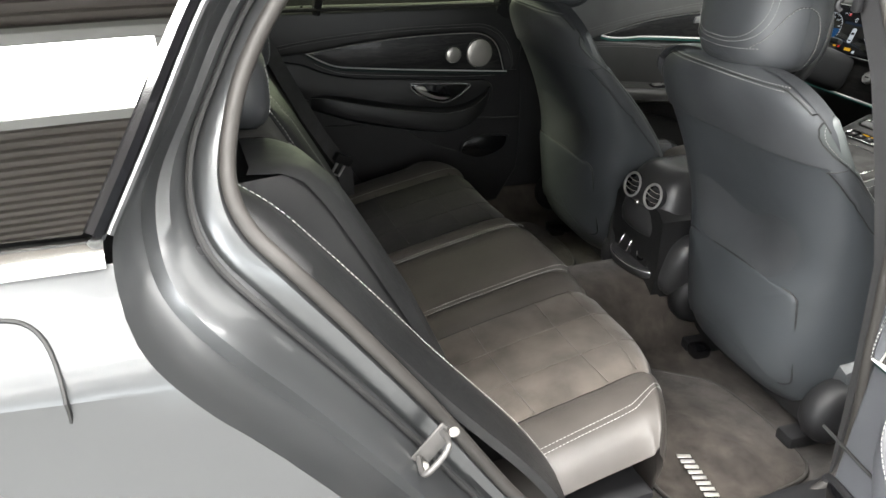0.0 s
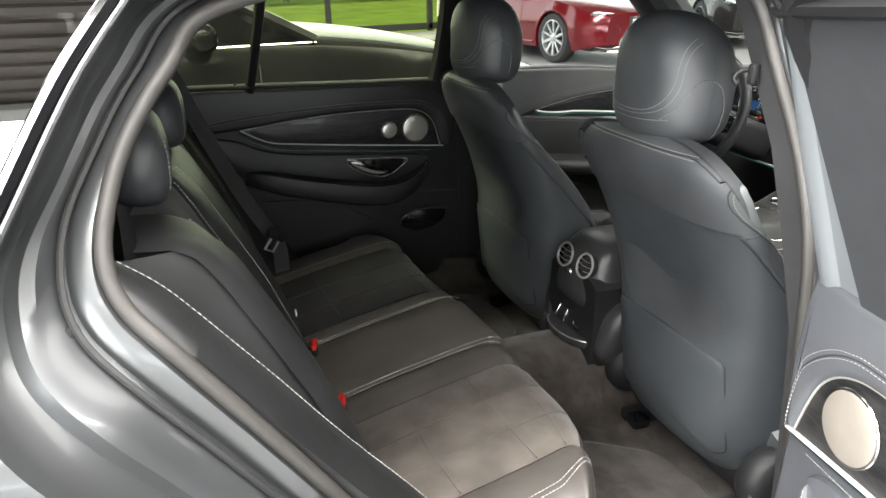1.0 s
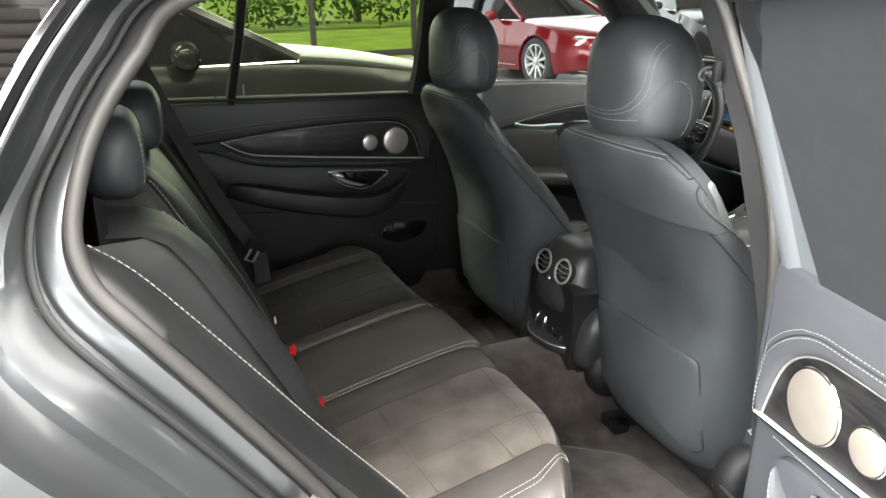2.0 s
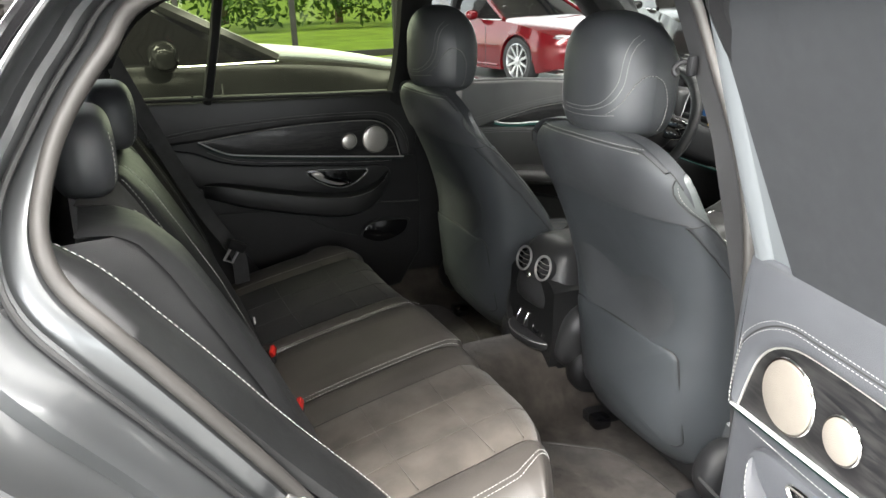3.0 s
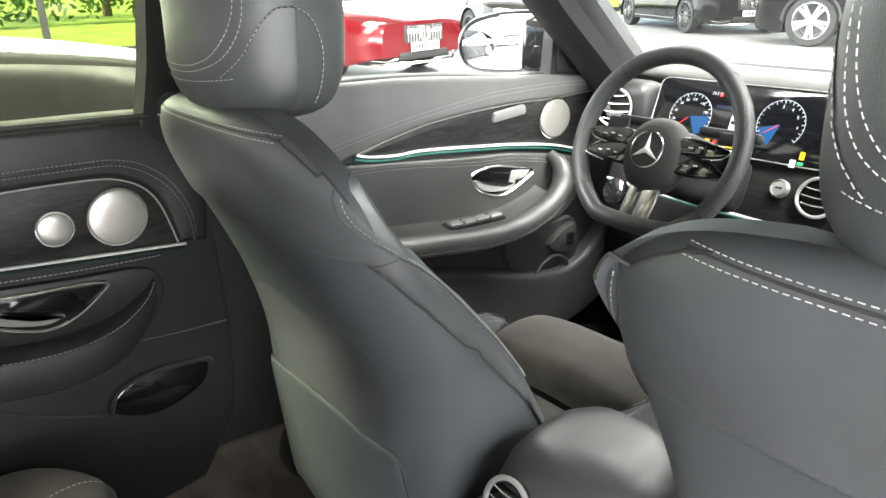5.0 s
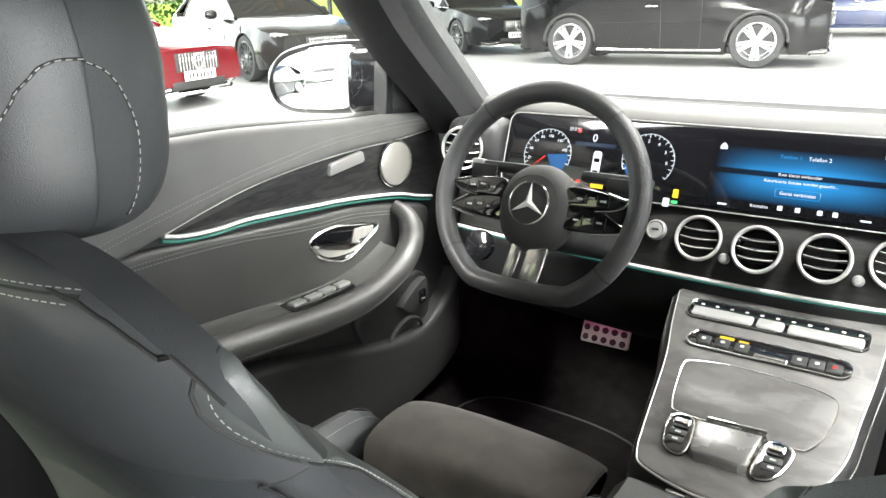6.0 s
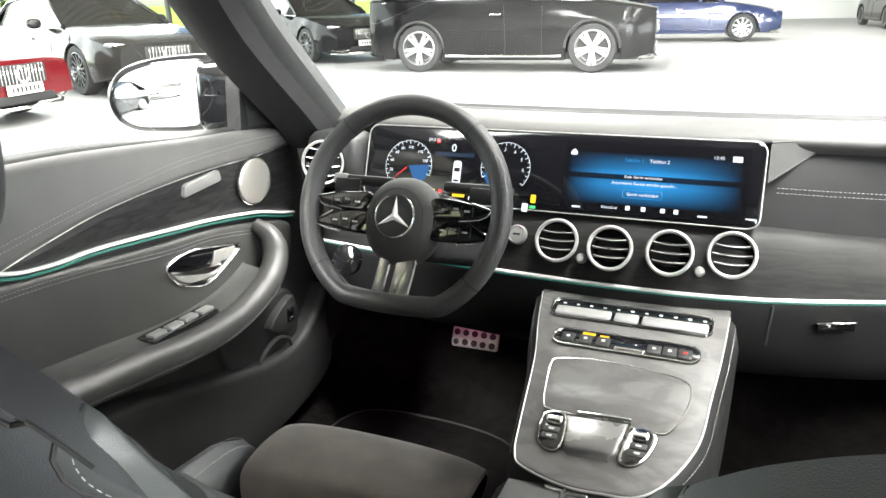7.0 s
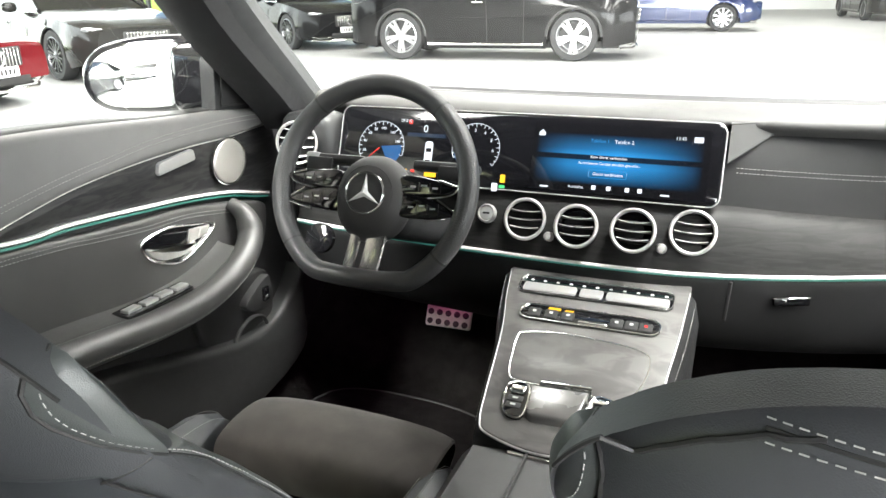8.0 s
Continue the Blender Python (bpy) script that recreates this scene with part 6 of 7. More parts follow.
def lit_fade():
    """Blue menu picture: two soft bands of light on black."""
    m = bpy.data.materials.new("menu_picture")
    m.use_nodes = True
    nt = m.node_tree
    b = nt.nodes["Principled BSDF"]
    b.inputs["Base Color"].default_value = (0.004, 0.004, 0.005, 1)
    b.inputs["Roughness"].default_value = 0.06
    L = nt.links.new
    tc = nt.nodes.new("ShaderNodeTexCoord")
    sp = nt.nodes.new("ShaderNodeSeparateXYZ")
    L(tc.outputs["Generated"], sp.inputs[0])
    def ramp(sock, stops):
        r = nt.nodes.new("ShaderNodeValToRGB")
        e = r.color_ramp.elements
        while len(e) < len(stops):
            e.new(0.5)
        for q, (p, v) in zip(e, stops):
            q.position, q.color = p, (v, v, v, 1)
        L(sock, r.inputs[0])
        return r.outputs[0]
    a = ramp(sp.outputs["X"], [(0.02, 0.0), (0.22, 0.65), (0.5, 1.0), (0.72, 0.65), (0.97, 0.0)])
    c = ramp(sp.outputs["Z"], [(0.12, 0.0), (0.40, 0.9), (0.47, 0.75), (0.485, 0.05), (0.55, 0.05), (0.56, 1.0), (0.64, 0.55), (0.86, 0.0)])
    mu = nt.nodes.new("ShaderNodeMath")
    mu.operation = "MULTIPLY"
    L(a, mu.inputs[0])
    L(c, mu.inputs[1])
    mx = nt.nodes.new("ShaderNodeMix")
    mx.data_type = "RGBA"
    mx.inputs[6].default_value, mx.inputs[7].default_value = (0, 0, 0, 1), (0.02, 0.27, 0.66, 1)
    L(mu.outputs[0], mx.inputs[0])
    L(mx.outputs[2], b.inputs["Emission Color"])
    b.inputs["Emission Strength"].default_value = 0.5
    return m


_glass = _sm.copy()
_sm = _sm @ Matrix.Translation((0.014, 0, -0.010))
part("menu_picture", on_screen([(-0.165, 0.012), (0.160, 0.012), (0.160, 0.142), (-0.165, 0.142)], 0, 0.0006), lit_fade(), screen, "blue lit menu picture")
words("Telefon 1", -0.055, 0.108, 0.0092, G_BLUE, screen)
words("Telefon 2", -0.01, 0.108, 0.0092, G_WHITE, screen)
words("Kein Gerät verbunden", -0.052, 0.078, 0.0075, G_WHITE, screen)
words("Autorisierte Geräte werden gesucht...", -0.074, 0.066, 0.0075, G_WHITE, screen)
words("Gerät verbinden", -0.045, 0.046, 0.0085, G_WHITE, screen)
words("Kontakte", -0.088, 0.0195, 0.0078, G_WHITE, screen)
words("13:45", 0.098, 0.121, 0.0085, G_WHITE, screen)
part("button_frame", moved(tube([(x, -0.0012, z) for x, z in roundrect(-0.052, 0.042, 0.018, 0.056, 0.003)], 0.00035, 4, True), _sm), G_BLUE, screen)
part("home_icon", on_screen([(-0.155, 0.116), (-0.143, 0.116), (-0.143, 0.122), (-0.149, 0.128), (-0.155, 0.122)], 0, 0.001), G_WHITE, screen)
part("message_icon", on_screen([(0.130, 0.118), (0.146, 0.118), (0.146, 0.128), (0.130, 0.128)], 0, 0.001), G_WHITE, screen)
for x in (-0.04, -0.012, 0.022, 0.045):
    part("menu_icon", on_screen(roundrect(x - 0.004, 0.019, x + 0.004, 0.027, 0.001), 0, 0.001), G_WHITE, screen)
for x in (-0.135, 0.09):
    part("menu_icon", on_screen(roundrect(x - 0.008, 0.017, x + 0.008, 0.020, 0.001), 0, 0.001), G_WHITE, screen)
_sm = _glass

# steering wheel
wheel = thing("steering_wheel", "black leather flat-bottomed steering wheel with silver spokes", "steering wheel", at=FRONT @ Matrix.Translation((-0.340, 0.445, 0.926)) @ Euler((radians(-19.8), 0, 0)).to_matrix().to_4x4())


def rim_pt(a, r=0.171):
    x, z = r * math.cos(a), r * math.sin(a)
    if z < -0.148:
        z = -0.148 - 0.25 * (-0.148 - z)
    return Vector((x, 0, z))


_rim = [rim_pt(2 * math.pi * k / 96) for k in range(96)]
AIRBAG = mat("soft_airbag_leather", (0.040, 0.039, 0.039), 0.55, 0, 0.08, 8, 0.3, 1200, 0, 0.35)
CHROME_DIM = mat("polished_spoke_metal", (0.62, 0.61, 0.60), 0.22, 0.9, 0.05, 6)
PERF = mat("perforated_leather", (0.036, 0.036, 0.037), 0.42, 0, 0.15, 9, 1.0, 420)
RIM = mat("rim_leather", (0.034, 0.034, 0.035), 0.38, 0, 0.15, 9, 0.25, 1000, 0, 0.5, rvar=0.05)


def arc(a0, a1, n=30):
    return [rim_pt(radians(a0 + (a1 - a0) * k / n)) for k in range(n + 1)]
for a0, a1, mt in ((50, 130, RIM), (130.3, 218, PERF), (218.3, 321.7, RIM), (322, 409.7, PERF)):
    part("rim_grip", tube(arc(a0, a1, 36), 0.0168, 14), mt, wheel, "perforated leather grip" if mt is PERF else "smooth leather rim")
for a in (50, 130, 218, 322):
    p = arc(a - 0.6, a + 0.6, 2)
    part("rim_seam", tube(p, 0.0172, 14), RUBBER, wheel)
part("rim_thread", tube([v + Vector((-v.x, 0, -v.z)).normalized() * 0.0155 + Vector((0, 0.008, 0)) for v in _rim], 0.0012, 5, True), RUBBER, wheel)
part("airbag_cover", superball((0.002, 0.016, -0.020), (0.067, 0.040, 0.073), 2.15, 44, 22), AIRBAG, wheel, "soft charcoal airbag cover")
_em = Matrix.Translation((0.002, -0.0225, -0.014)) @ Euler((radians(90), 0, 0)).to_matrix().to_4x4()
part("cover_line", moved(tube([(0.046 * math.cos(a), 0.046 * math.sin(a), -0.0075) for a in (2 * math.pi * k / 48 for k in range(48))], 0.0007, 6, True), _em), RUBBER, wheel)
emb = part("emblem_ring", moved(tube([(0.0335 * math.cos(a), 0.0335 * math.sin(a), 0) for a in (2 * math.pi * k / 48 for k in range(48))], 0.0019, 8, True), _em), CHROME, wheel, "chrome ring emblem")
part("emblem_disc", moved(lathe([(0.0335, -0.005), (0.032, -0.001), (0.001, 0.0)], 36), _em), AIRBAG, emb)
for k in range(3):
    a = radians(90 + 120 * k)
    c, s_ = math.cos(a), math.sin(a)
    part("emblem_ray", moved(([(0.0325 * c, 0.0325 * s_, 0.001), (0.0065 * math.cos(a + 1.05), 0.0065 * math.sin(a + 1.05), 0.001), (0, 0, 0.006), (0.0065 * math.cos(a - 1.05), 0.0065 * math.sin(a - 1.05), 0.001)], [(0, 1, 2), (0, 2, 3)]), _em), STRIP, emb)
for sx in (1, -1):
    # two leaf-shaped control spokes, one over the other
    for zt, zo, zb, hi in ((0.018, 0.008, -0.008, 0.0), (-0.012, -0.034, -0.044, 0.006)):
        leaf = smooth2([(sx * 0.055, zt + 0.003), (sx * 0.100, zt + 0.003 - hi * 0.2), (sx * 0.134, zt - 0.004 - hi), (sx * 0.153, zo), (sx * 0.138, zb + 0.004), (sx * 0.100, zb - 0.001), (sx * 0.055, zb + 0.001)], 5, True)
        spoke = part("spoke", slab(leaf, 0.020, 0.004, Matrix.Translation((0, -0.004, 0)), 3), GLOSS, wheel, "gloss black control spoke")
        outer = smooth2([(sx * 0.122, zt), (sx * 0.140, zt - 0.005 - hi), (sx * 0.155, zo), (sx * 0.140, zb + 0.003), (sx * 0.105, zb - 0.003)], 6)
        part("spoke_trim", tube([(x, -0.003, z) for x, z in outer], 0.0017, 8), CHROME, spoke, "silver spoke edge")
        for k in range(3):
            part("key_mark", rbox((sx * (0.078 + 0.019 * k), -0.0049, (zt + zb) / 2 + 0.003 * (k % 2)), (0.009, 0.001, 0.0026), 0.0003, 1), THREAD, spoke)
            part("key_gap", rbox((sx * (0.0875 + 0.019 * k), -0.0046, (zt + zb) / 2), (0.0008, 0.001, 0.016), 0.0002, 1), RUBBER, spoke)
    part("spoke_arm", rbox((sx * 0.105, 0.020, -0.012), (0.10, 0.018, 0.030), 0.008), PLASTIC, wheel)
    part("lower_spoke", moved(rbox((0, 0, 0), (0.034 if sx > 0 else 0.020, 0.012, 0.082), 0.005), Matrix.Translation((0.016 if sx > 0 else -0.022, 0.004, -0.116)) @ Euler((0, radians(9), 0)).to_matrix().to_4x4()), CHROME_DIM, wheel, "brushed metal lower spoke")
    part("shift_paddle", rbox((sx * 0.125, 0.04, 0.036), (0.05, 0.006, 0.024), 0.003), PLASTIC, wheel)
column = thing("steering_column", "black steering column cover with stalks", "steering column", at=FRONT @ Matrix.Translation((-0.340, 0.445, 0.926)) @ Euler((radians(-19.8), 0, 0)).to_matrix().to_4x4())
part("shroud", rbox((0, 0.16, -0.02), (0.12, 0.26, 0.12), 0.03, 3), PLASTIC, column)
for sx in (1, -1):
    part("stalk", rbox((sx * 0.105, 0.065, 0.048), (0.12, 0.024, 0.018), 0.007), PLASTIC, column)
part("stalk_tip", rbox((-0.15, 0.064, 0.048), (0.028, 0.026, 0.02), 0.005), mat("grey_stalk_tip", (0.2, 0.2, 0.2), 0.5), column)
part("light_switch", moved(lathe([(0.03, 0), (0.03, 0.012), (0.02, 0.016), (0.001, 0.017)], 24), Matrix.Translation((-0.190, 0.19, -0.095)) @ Euler((radians(90), 0, 0)).to_matrix().to_4x4()), GLOSS, column, "rotary light switch")

# centre console
console = thing("centre_console", "grey wood centre console with touch pad and silver keys", "centre console", at=FRONT)


def cz(y):
    return 0.623 + 0.25 * (y - 0.31)




def on_console(outline, t0, t1, bev=0.0015):
    """Outline in (x, y); stands t0..t1 above the console plane."""
    g = slab(outline, t1 - t0, bev)
    return [(v[0], v[2], cz(v[2]) - v[1] + t1) for v in g[0]], g[1]


_co = smooth2([(-0.168, 0.701), (-0.151, 0.61), (-0.129, 0.513), (-0.108, 0.363), (-0.098, 0.306), (-0.08, 0.283), (-0.018, 0.266), (0.035, 0.267), (0.081, 0.275), (0.118, 0.316), (0.147, 0.39), (0.155, 0.48), (0.163, 0.58), (0.168, 0.695)], 5)
part("wood_panel", on_console(_co + [(0.17, 0.73), (-0.170, 0.73)], -0.02, 0.0, 0.004), WOOD_GREY, console, "grey open-pored wood panel")
part("panel_edge", tube([(x, y, cz(y) - 0.003) for x, y in _co], 0.0017, 8), SATIN, console)
_skirt = [[(x * k, y, cz(y) - d) for x, y in _co] for k, d in ((1.0, 0.006), (1.06, 0.016), (1.12, 0.06), (1.1, 0.2), (1.0, 0.36))]
part("side_cladding", sheet(_skirt), LEATHER, console, "black leather console flank")
part("seam", dashes([(x * 1.07, y, cz(y) - 0.018) for x, y in _co[30:]], 0.0042, 0.003, 0.0006), THREAD, console)
part("seam", dashes([(x * 1.07, y, cz(y) - 0.018) for x, y in _co[:20]], 0.0042, 0.003, 0.0006), THREAD, console)


def plate(x0, y0, x1, y1, r, t0, t1, m, name, label="", parent=None, bev=0.0012, edge=None):
    o = roundrect(x0, y0, x1, y1, r)
    ob = part(name, on_console(o, t0, t1, bev), m, parent or console, label)
    if edge:
        part(name + "_rim", tube([(x, y, cz(y) + t1) for x, y in o], edge, 6, True), CHROME, ob)
    return ob


row1 = plate(-0.136, 0.626, 0.143, 0.678, 0.014, -0.002, 0.003, GLOSS, "climate_panel", "gloss black climate panel", edge=0.0019)
KEYMETAL = mat("dark_satin_keys", (0.38, 0.38, 0.38), 0.34, 0.6, 0.05, 8)
for a, b in ((-0.127, -0.027), (-0.021, 0.021), (0.027, 0.137)):
    k = plate(a, 0.631, b, 0.654, 0.005, 0.0, 0.007, KEYMETAL, "climate_keys", "silver rocker keys", row1, 0.003)
for k in range(11):
    part("key_mark", on_console(roundrect(-0.1185 + 0.0245 * k, 0.663, -0.1125 + 0.0245 * k, 0.667, 0.001), 0.003, 0.0036, 0), THREAD, row1)
row2 = plate(-0.112, 0.551, 0.130, 0.593, 0.018, -0.002, 0.003, GLOSS, "switch_panel", "gloss black switch panel", edge=0.0019)
for x in (-0.086, -0.056, -0.026, 0.058, 0.083, 0.107):
    part("switch", on_console(roundrect(x - 0.011, 0.557, x + 0.011, 0.579, 0.003), 0.003, 0.006, 0.001), PLASTIC, row2)
    part("key_mark", on_console(roundrect(x - 0.003, 0.567, x + 0.003, 0.572, 0.001), 0.006, 0.0066, 0), THREAD if x < 0.1 else G_RED, row2)
part("lit_mark", on_console(roundrect(-0.064, 0.582, -0.042, 0.588, 0.001), 0.003, 0.0038, 0), G_AMBER, row2)
part("lit_mark", on_console(roundrect(-0.034, 0.580, -0.019, 0.586, 0.001), 0.003, 0.0038, 0), G_AMBER, row2)
part("silver_bridge", on_console(roundrect(-0.006, 0.555, 0.044, 0.562, 0.003), 0.003, 0.006, 0.002), CHROME, row2)
_lid = smooth2([(-0.096, 0.500), (-0.085, 0.513), (-0.023, 0.523), (0.063, 0.519), (0.112, 0.508), (0.125, 0.485), (0.122, 0.44), (0.106, 0.397), (0.085, 0.388), (0.008, 0.392), (-0.068, 0.395), (-0.084, 0.41), (-0.092, 0.455)], 5, True)
lid = part("cup_holder_lid", on_console(_lid, -0.001, 0.0025, 0.002), WOOD_GREY, console, "sliding wood lid over the cup holders")
part("lid_edge", tube([(x, y, cz(y) + 0.002) for x, y in _lid], 0.0015, 6, True), CHROME, lid)
PADMETAL = mat("dark_satin_pad", (0.17, 0.167, 0.165), 0.27, 0.6, 0.06, 6)
pad = part("touch_pad", on_console([(-0.039, 0.379), (0.049, 0.384), (0.043, 0.326), (0.034, 0.319), (-0.024, 0.317), (-0.032, 0.323)], 0.0, 0.013, 0.004), PADMETAL, console, "dark brushed metal touch pad")
part("pad_bar", on_console([(-0.027, 0.389), (0.052, 0.394), (0.052, 0.388), (-0.027, 0.383)], 0.0, 0.015, 0.002), CHROME, pad)
for o, n in (([(-0.075, 0.380), (-0.044, 0.384), (-0.037, 0.324), (-0.055, 0.316), (-0.071, 0.333)], 3), ([(0.056, 0.382), (0.088, 0.378), (0.083, 0.340), (0.068, 0.319), (0.048, 0.322)], 3)):
    kp = part("key_pad", on_console(smooth2(o, 4, True), 0.0, 0.006, 0.002), GLOSS, console, "black key pad")
    cx = sum(p[0] for p in o) / 5
    part("key_pad_rim", tube([(x, y, cz(y) + 0.005) for x, y in smooth2(o, 4, True)], 0.0018, 6, True), CHROME, kp)
    part("roller", on_console(roundrect(cx - 0.012, 0.362, cx + 0.012, 0.376, 0.004), 0.004, 0.012, 0.003), CHROME, kp, "silver thumb roller")
    for k in range(2):
        part("key", on_console(roundrect(cx - 0.012, 0.332 + 0.014 * k, cx + 0.012, 0.343 + 0.014 * k, 0.002), 0.005, 0.0075, 0.001), PLASTIC, kp)
        part("key_mark", on_console(roundrect(cx - 0.004, 0.336 + 0.014 * k, cx + 0.004, 0.339 + 0.014 * k, 0.0008), 0.0075, 0.0081, 0), THREAD, kp)
# armrest box behind it with its silver catch
_ab = loft([[(x, y, z) for x, z in ((-0.105, 0.30), (-0.118, 0.45), (-0.112, 0.578), (-0.095, 0.598), (-0.04, 0.602), (0.04, 0.602), (0.10, 0.598), (0.125, 0.578), (0.13, 0.45), (0.115, 0.30))] for y in (0.27, 0.1, -0.1, -0.20)])
armbox = thing("armrest_box", "black leather centre armrest with two lids", "armrest", at=FRONT)
part("box", _ab, LEATHER, armbox)
part("lid_gap", tube([(-0.014, 0.268, 0.604), (-0.014, 0.0, 0.605), (-0.014, -0.19, 0.604)], 0.003, 6), RUBBER, armbox)
part("catch", rbox((-0.012, 0.268, 0.600), (0.062, 0.016, 0.010), 0.003), CHROME, armbox, "silver lid catch")
# rear of the console with two vents
rearbox = thing("rear_console", "black console end with two round vents and a drawer", "console")


def end_ring(z, w, y, d):
    """Rounded section of the console end: half width w, rear face at y, depth d."""
    return [Vector((w * math.copysign(abs(math.cos(a)) ** 0.6, math.cos(a)), y + d + d * math.copysign(abs(math.sin(a)) ** 0.6, math.sin(a)), z)) for a in (2 * math.pi * k / 40 for k in range(40))]


POD = mat("soft_grey_black_plastic", (0.032, 0.032, 0.033), 0.36, 0, 0.12, 8, 0.2, 1400, 0, 0.5)
part("pod", loft([end_ring(*q) for q in ((0.516, 0.085, -0.235, 0.07), (0.518, 0.098, -0.255, 0.08), (0.53, 0.106, -0.266, 0.09), (0.555, 0.11, -0.268, 0.09), (0.59, 0.108, -0.262, 0.09), (0.64, 0.102, -0.250, 0.085), (0.672, 0.094, -0.236, 0.08), (0.694, 0.08, -0.215, 0.07), (0.703, 0.06, -0.195, 0.06), (0.706, 0.03, -0.175, 0.045))]), POD, rearbox, "soft black pod carrying the vents", 60)
part("pod_gap", tube([v + Vector((0, -0.0005, 0)) for v in end_ring(0.60, 0.1075, -0.2605, 0.09)[20:]], 0.0016, 6), RUBBER, rearbox)
part("housing", loft([end_ring(*q) for q in ((0.24, 0.10, -0.225, 0.08), (0.40, 0.112, -0.215, 0.08), (0.52, 0.10, -0.19, 0.07))]), PLASTIC, rearbox, "", 60)
for vx in (-0.048, 0.046):
    vent(vx, -0.2515, 0.638, 0.0335, -17, rearbox, slats=3, ring=0.8)
part("vent_dial", moved(superball((0, 0, 0), (0.009, 0.009, 0.009), 2.0, 14, 8), Matrix.Translation((-0.002, -0.266, 0.606))), CHROME, rearbox, "small chrome dial")
for sx in (1, -1):
    part("side_wing", moved(superball((0, 0, 0), (0.045, 0.085, 0.098), 2.6, 28, 16), Matrix.Translation((sx * 0.125, -0.165, 0.458)) @ Euler((radians(-14), radians(sx * 12), 0)).to_matrix().to_4x4()), POD, rearbox, "rounded side wing")
_tr = smooth2([(-0.095, -0.20), (-0.10, -0.255), (-0.06, -0.288), (0.0, -0.298), (0.06, -0.288), (0.10, -0.255), (0.095, -0.20)], 5, True)
part("drawer", loft([[Vector((x * f, -0.2 + (y + 0.2) * f, z)) for x, y in _tr] for f, z in ((0.80, 0.405), (0.96, 0.416), (1.0, 0.428), (1.0, 0.436), (0.97, 0.44), (0.6, 0.438))]), POD, rearbox, "gloss black open drawer")
part("drawer_lip", tube([Vector((x * 1.0, -0.2 + (y + 0.2) * 1.0, 0.437)) for x, y in _tr[6:25]], 0.0012, 6), SATIN, rearbox)
part("socket", rbox((-0.035, -0.245, 0.463), (0.042, 0.035, 0.05), 0.006, 2, Euler((radians(-25), 0, 0)).to_matrix().to_4x4()), PLASTIC, rearbox, "black socket with a bright frame")
for dx in (-0.02, 0.02):
    part("socket_frame", rbox((-0.035 + dx, -0.262, 0.468), (0.003, 0.004, 0.044), 0.001, 1, Euler((radians(-25), 0, 0)).to_matrix().to_4x4()), CHROME, rearbox)
_so = Matrix.Translation((0.035, -0.252, 0.464)) @ Euler((radians(65), 0, 0)).to_matrix().to_4x4()
part("lighter_socket", moved(lathe([(0.020, -0.02), (0.020, 0.004), (0.017, 0.006), (0.014, 0.002), (0.013, -0.02), (0.001, -0.02)], 24), _so), GLOSS, rearbox, "round power socket")
part("socket_ring", moved(lathe([(0.0135, -0.014), (0.0135, 0.003), (0.0115, 0.003), (0.0115, -0.014)], 24), _so), CHROME, rearbox)
for dx in (0.066, 0.078):
    part("socket_frame", rbox((dx, -0.258, 0.462), (0.002, 0.003, 0.04), 0.0008, 1, Euler((radians(-25), 0, 0)).to_matrix().to_4x4()), CHROME, rearbox)
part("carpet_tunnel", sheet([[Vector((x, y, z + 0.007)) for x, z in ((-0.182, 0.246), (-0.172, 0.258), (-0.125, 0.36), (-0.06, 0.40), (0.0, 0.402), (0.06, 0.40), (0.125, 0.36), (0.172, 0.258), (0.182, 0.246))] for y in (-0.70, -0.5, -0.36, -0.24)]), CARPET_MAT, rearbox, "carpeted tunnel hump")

# pedals and near tunnel carpet
pedal = thing("brake_pedal", "metal brake pedal with round rubber studs", "pedal", at=FRONT)
part("pad", rbox((-0.415, 1.0, 0.476), (0.122, 0.014, 0.095), 0.006, 2, Euler((radians(-25), 0, radians(2))).to_matrix().to_4x4()), ALU, pedal)
part("arm", rbox((-0.415, 1.06, 0.59), (0.02, 0.012, 0.18), 0.004, 1, Euler((radians(-15), 0, 0)).to_matrix().to_4x4()), PLASTIC, pedal)
for i in range(5):
    for j in range(3):
        part("stud", moved(lathe([(0.008, 0), (0.008, 0.004), (0.005, 0.006)], 12), Matrix.Translation((-0.462 + 0.0235 * i, 0.9905 - 0.0093 * (1 - j) - 0.0, 0.468 + 0.022 * (j - 1))) @ Euler((radians(90 - 25), 0, 0)).to_matrix().to_4x4()), RUBBER, pedal)
gas = thing("accelerator_pedal", "metal accelerator pedal in the dark footwell", "pedal", at=FRONT)
part("pad", rbox((-0.26, 1.03, 0.39), (0.05, 0.014, 0.18), 0.006, 2, Euler((radians(-30), 0, 0)).to_matrix().to_4x4()), RUBBER, gas)
# left outside mirror
mirror = thing("door_mirror", "black outside mirror reflecting the hall", "mirror", at=FRONT)
_mo = smooth2([(0.82 * u, 0.92 * w) for u, w in ((0.0, -0.076), (0.06, -0.074), (0.098, -0.062), (0.118, 0.01), (0.130, 0.06), (0.112, 0.074), (0.05, 0.074), (-0.03, 0.066), (-0.095, 0.045), (-0.13, 0.005), (-0.122, -0.045), (-0.08, -0.072))], 5, True)
_mm = Matrix.Translation((-1.022, 0.665, 1.071)) @ Euler((radians(3), 0, radians(20))).to_matrix().to_4x4()
_g = slab(_mo, 0.09, 0.02, None, 3)
part("housing", moved(([(v[0] * (1.22 - 1.6 * max(0, v[1] - 0.03)), v[1], v[2] * (1.22 - 1.6 * max(0, v[1] - 0.03))) for v in _g[0]], _g[1]), _mm), GLOSS, mirror)
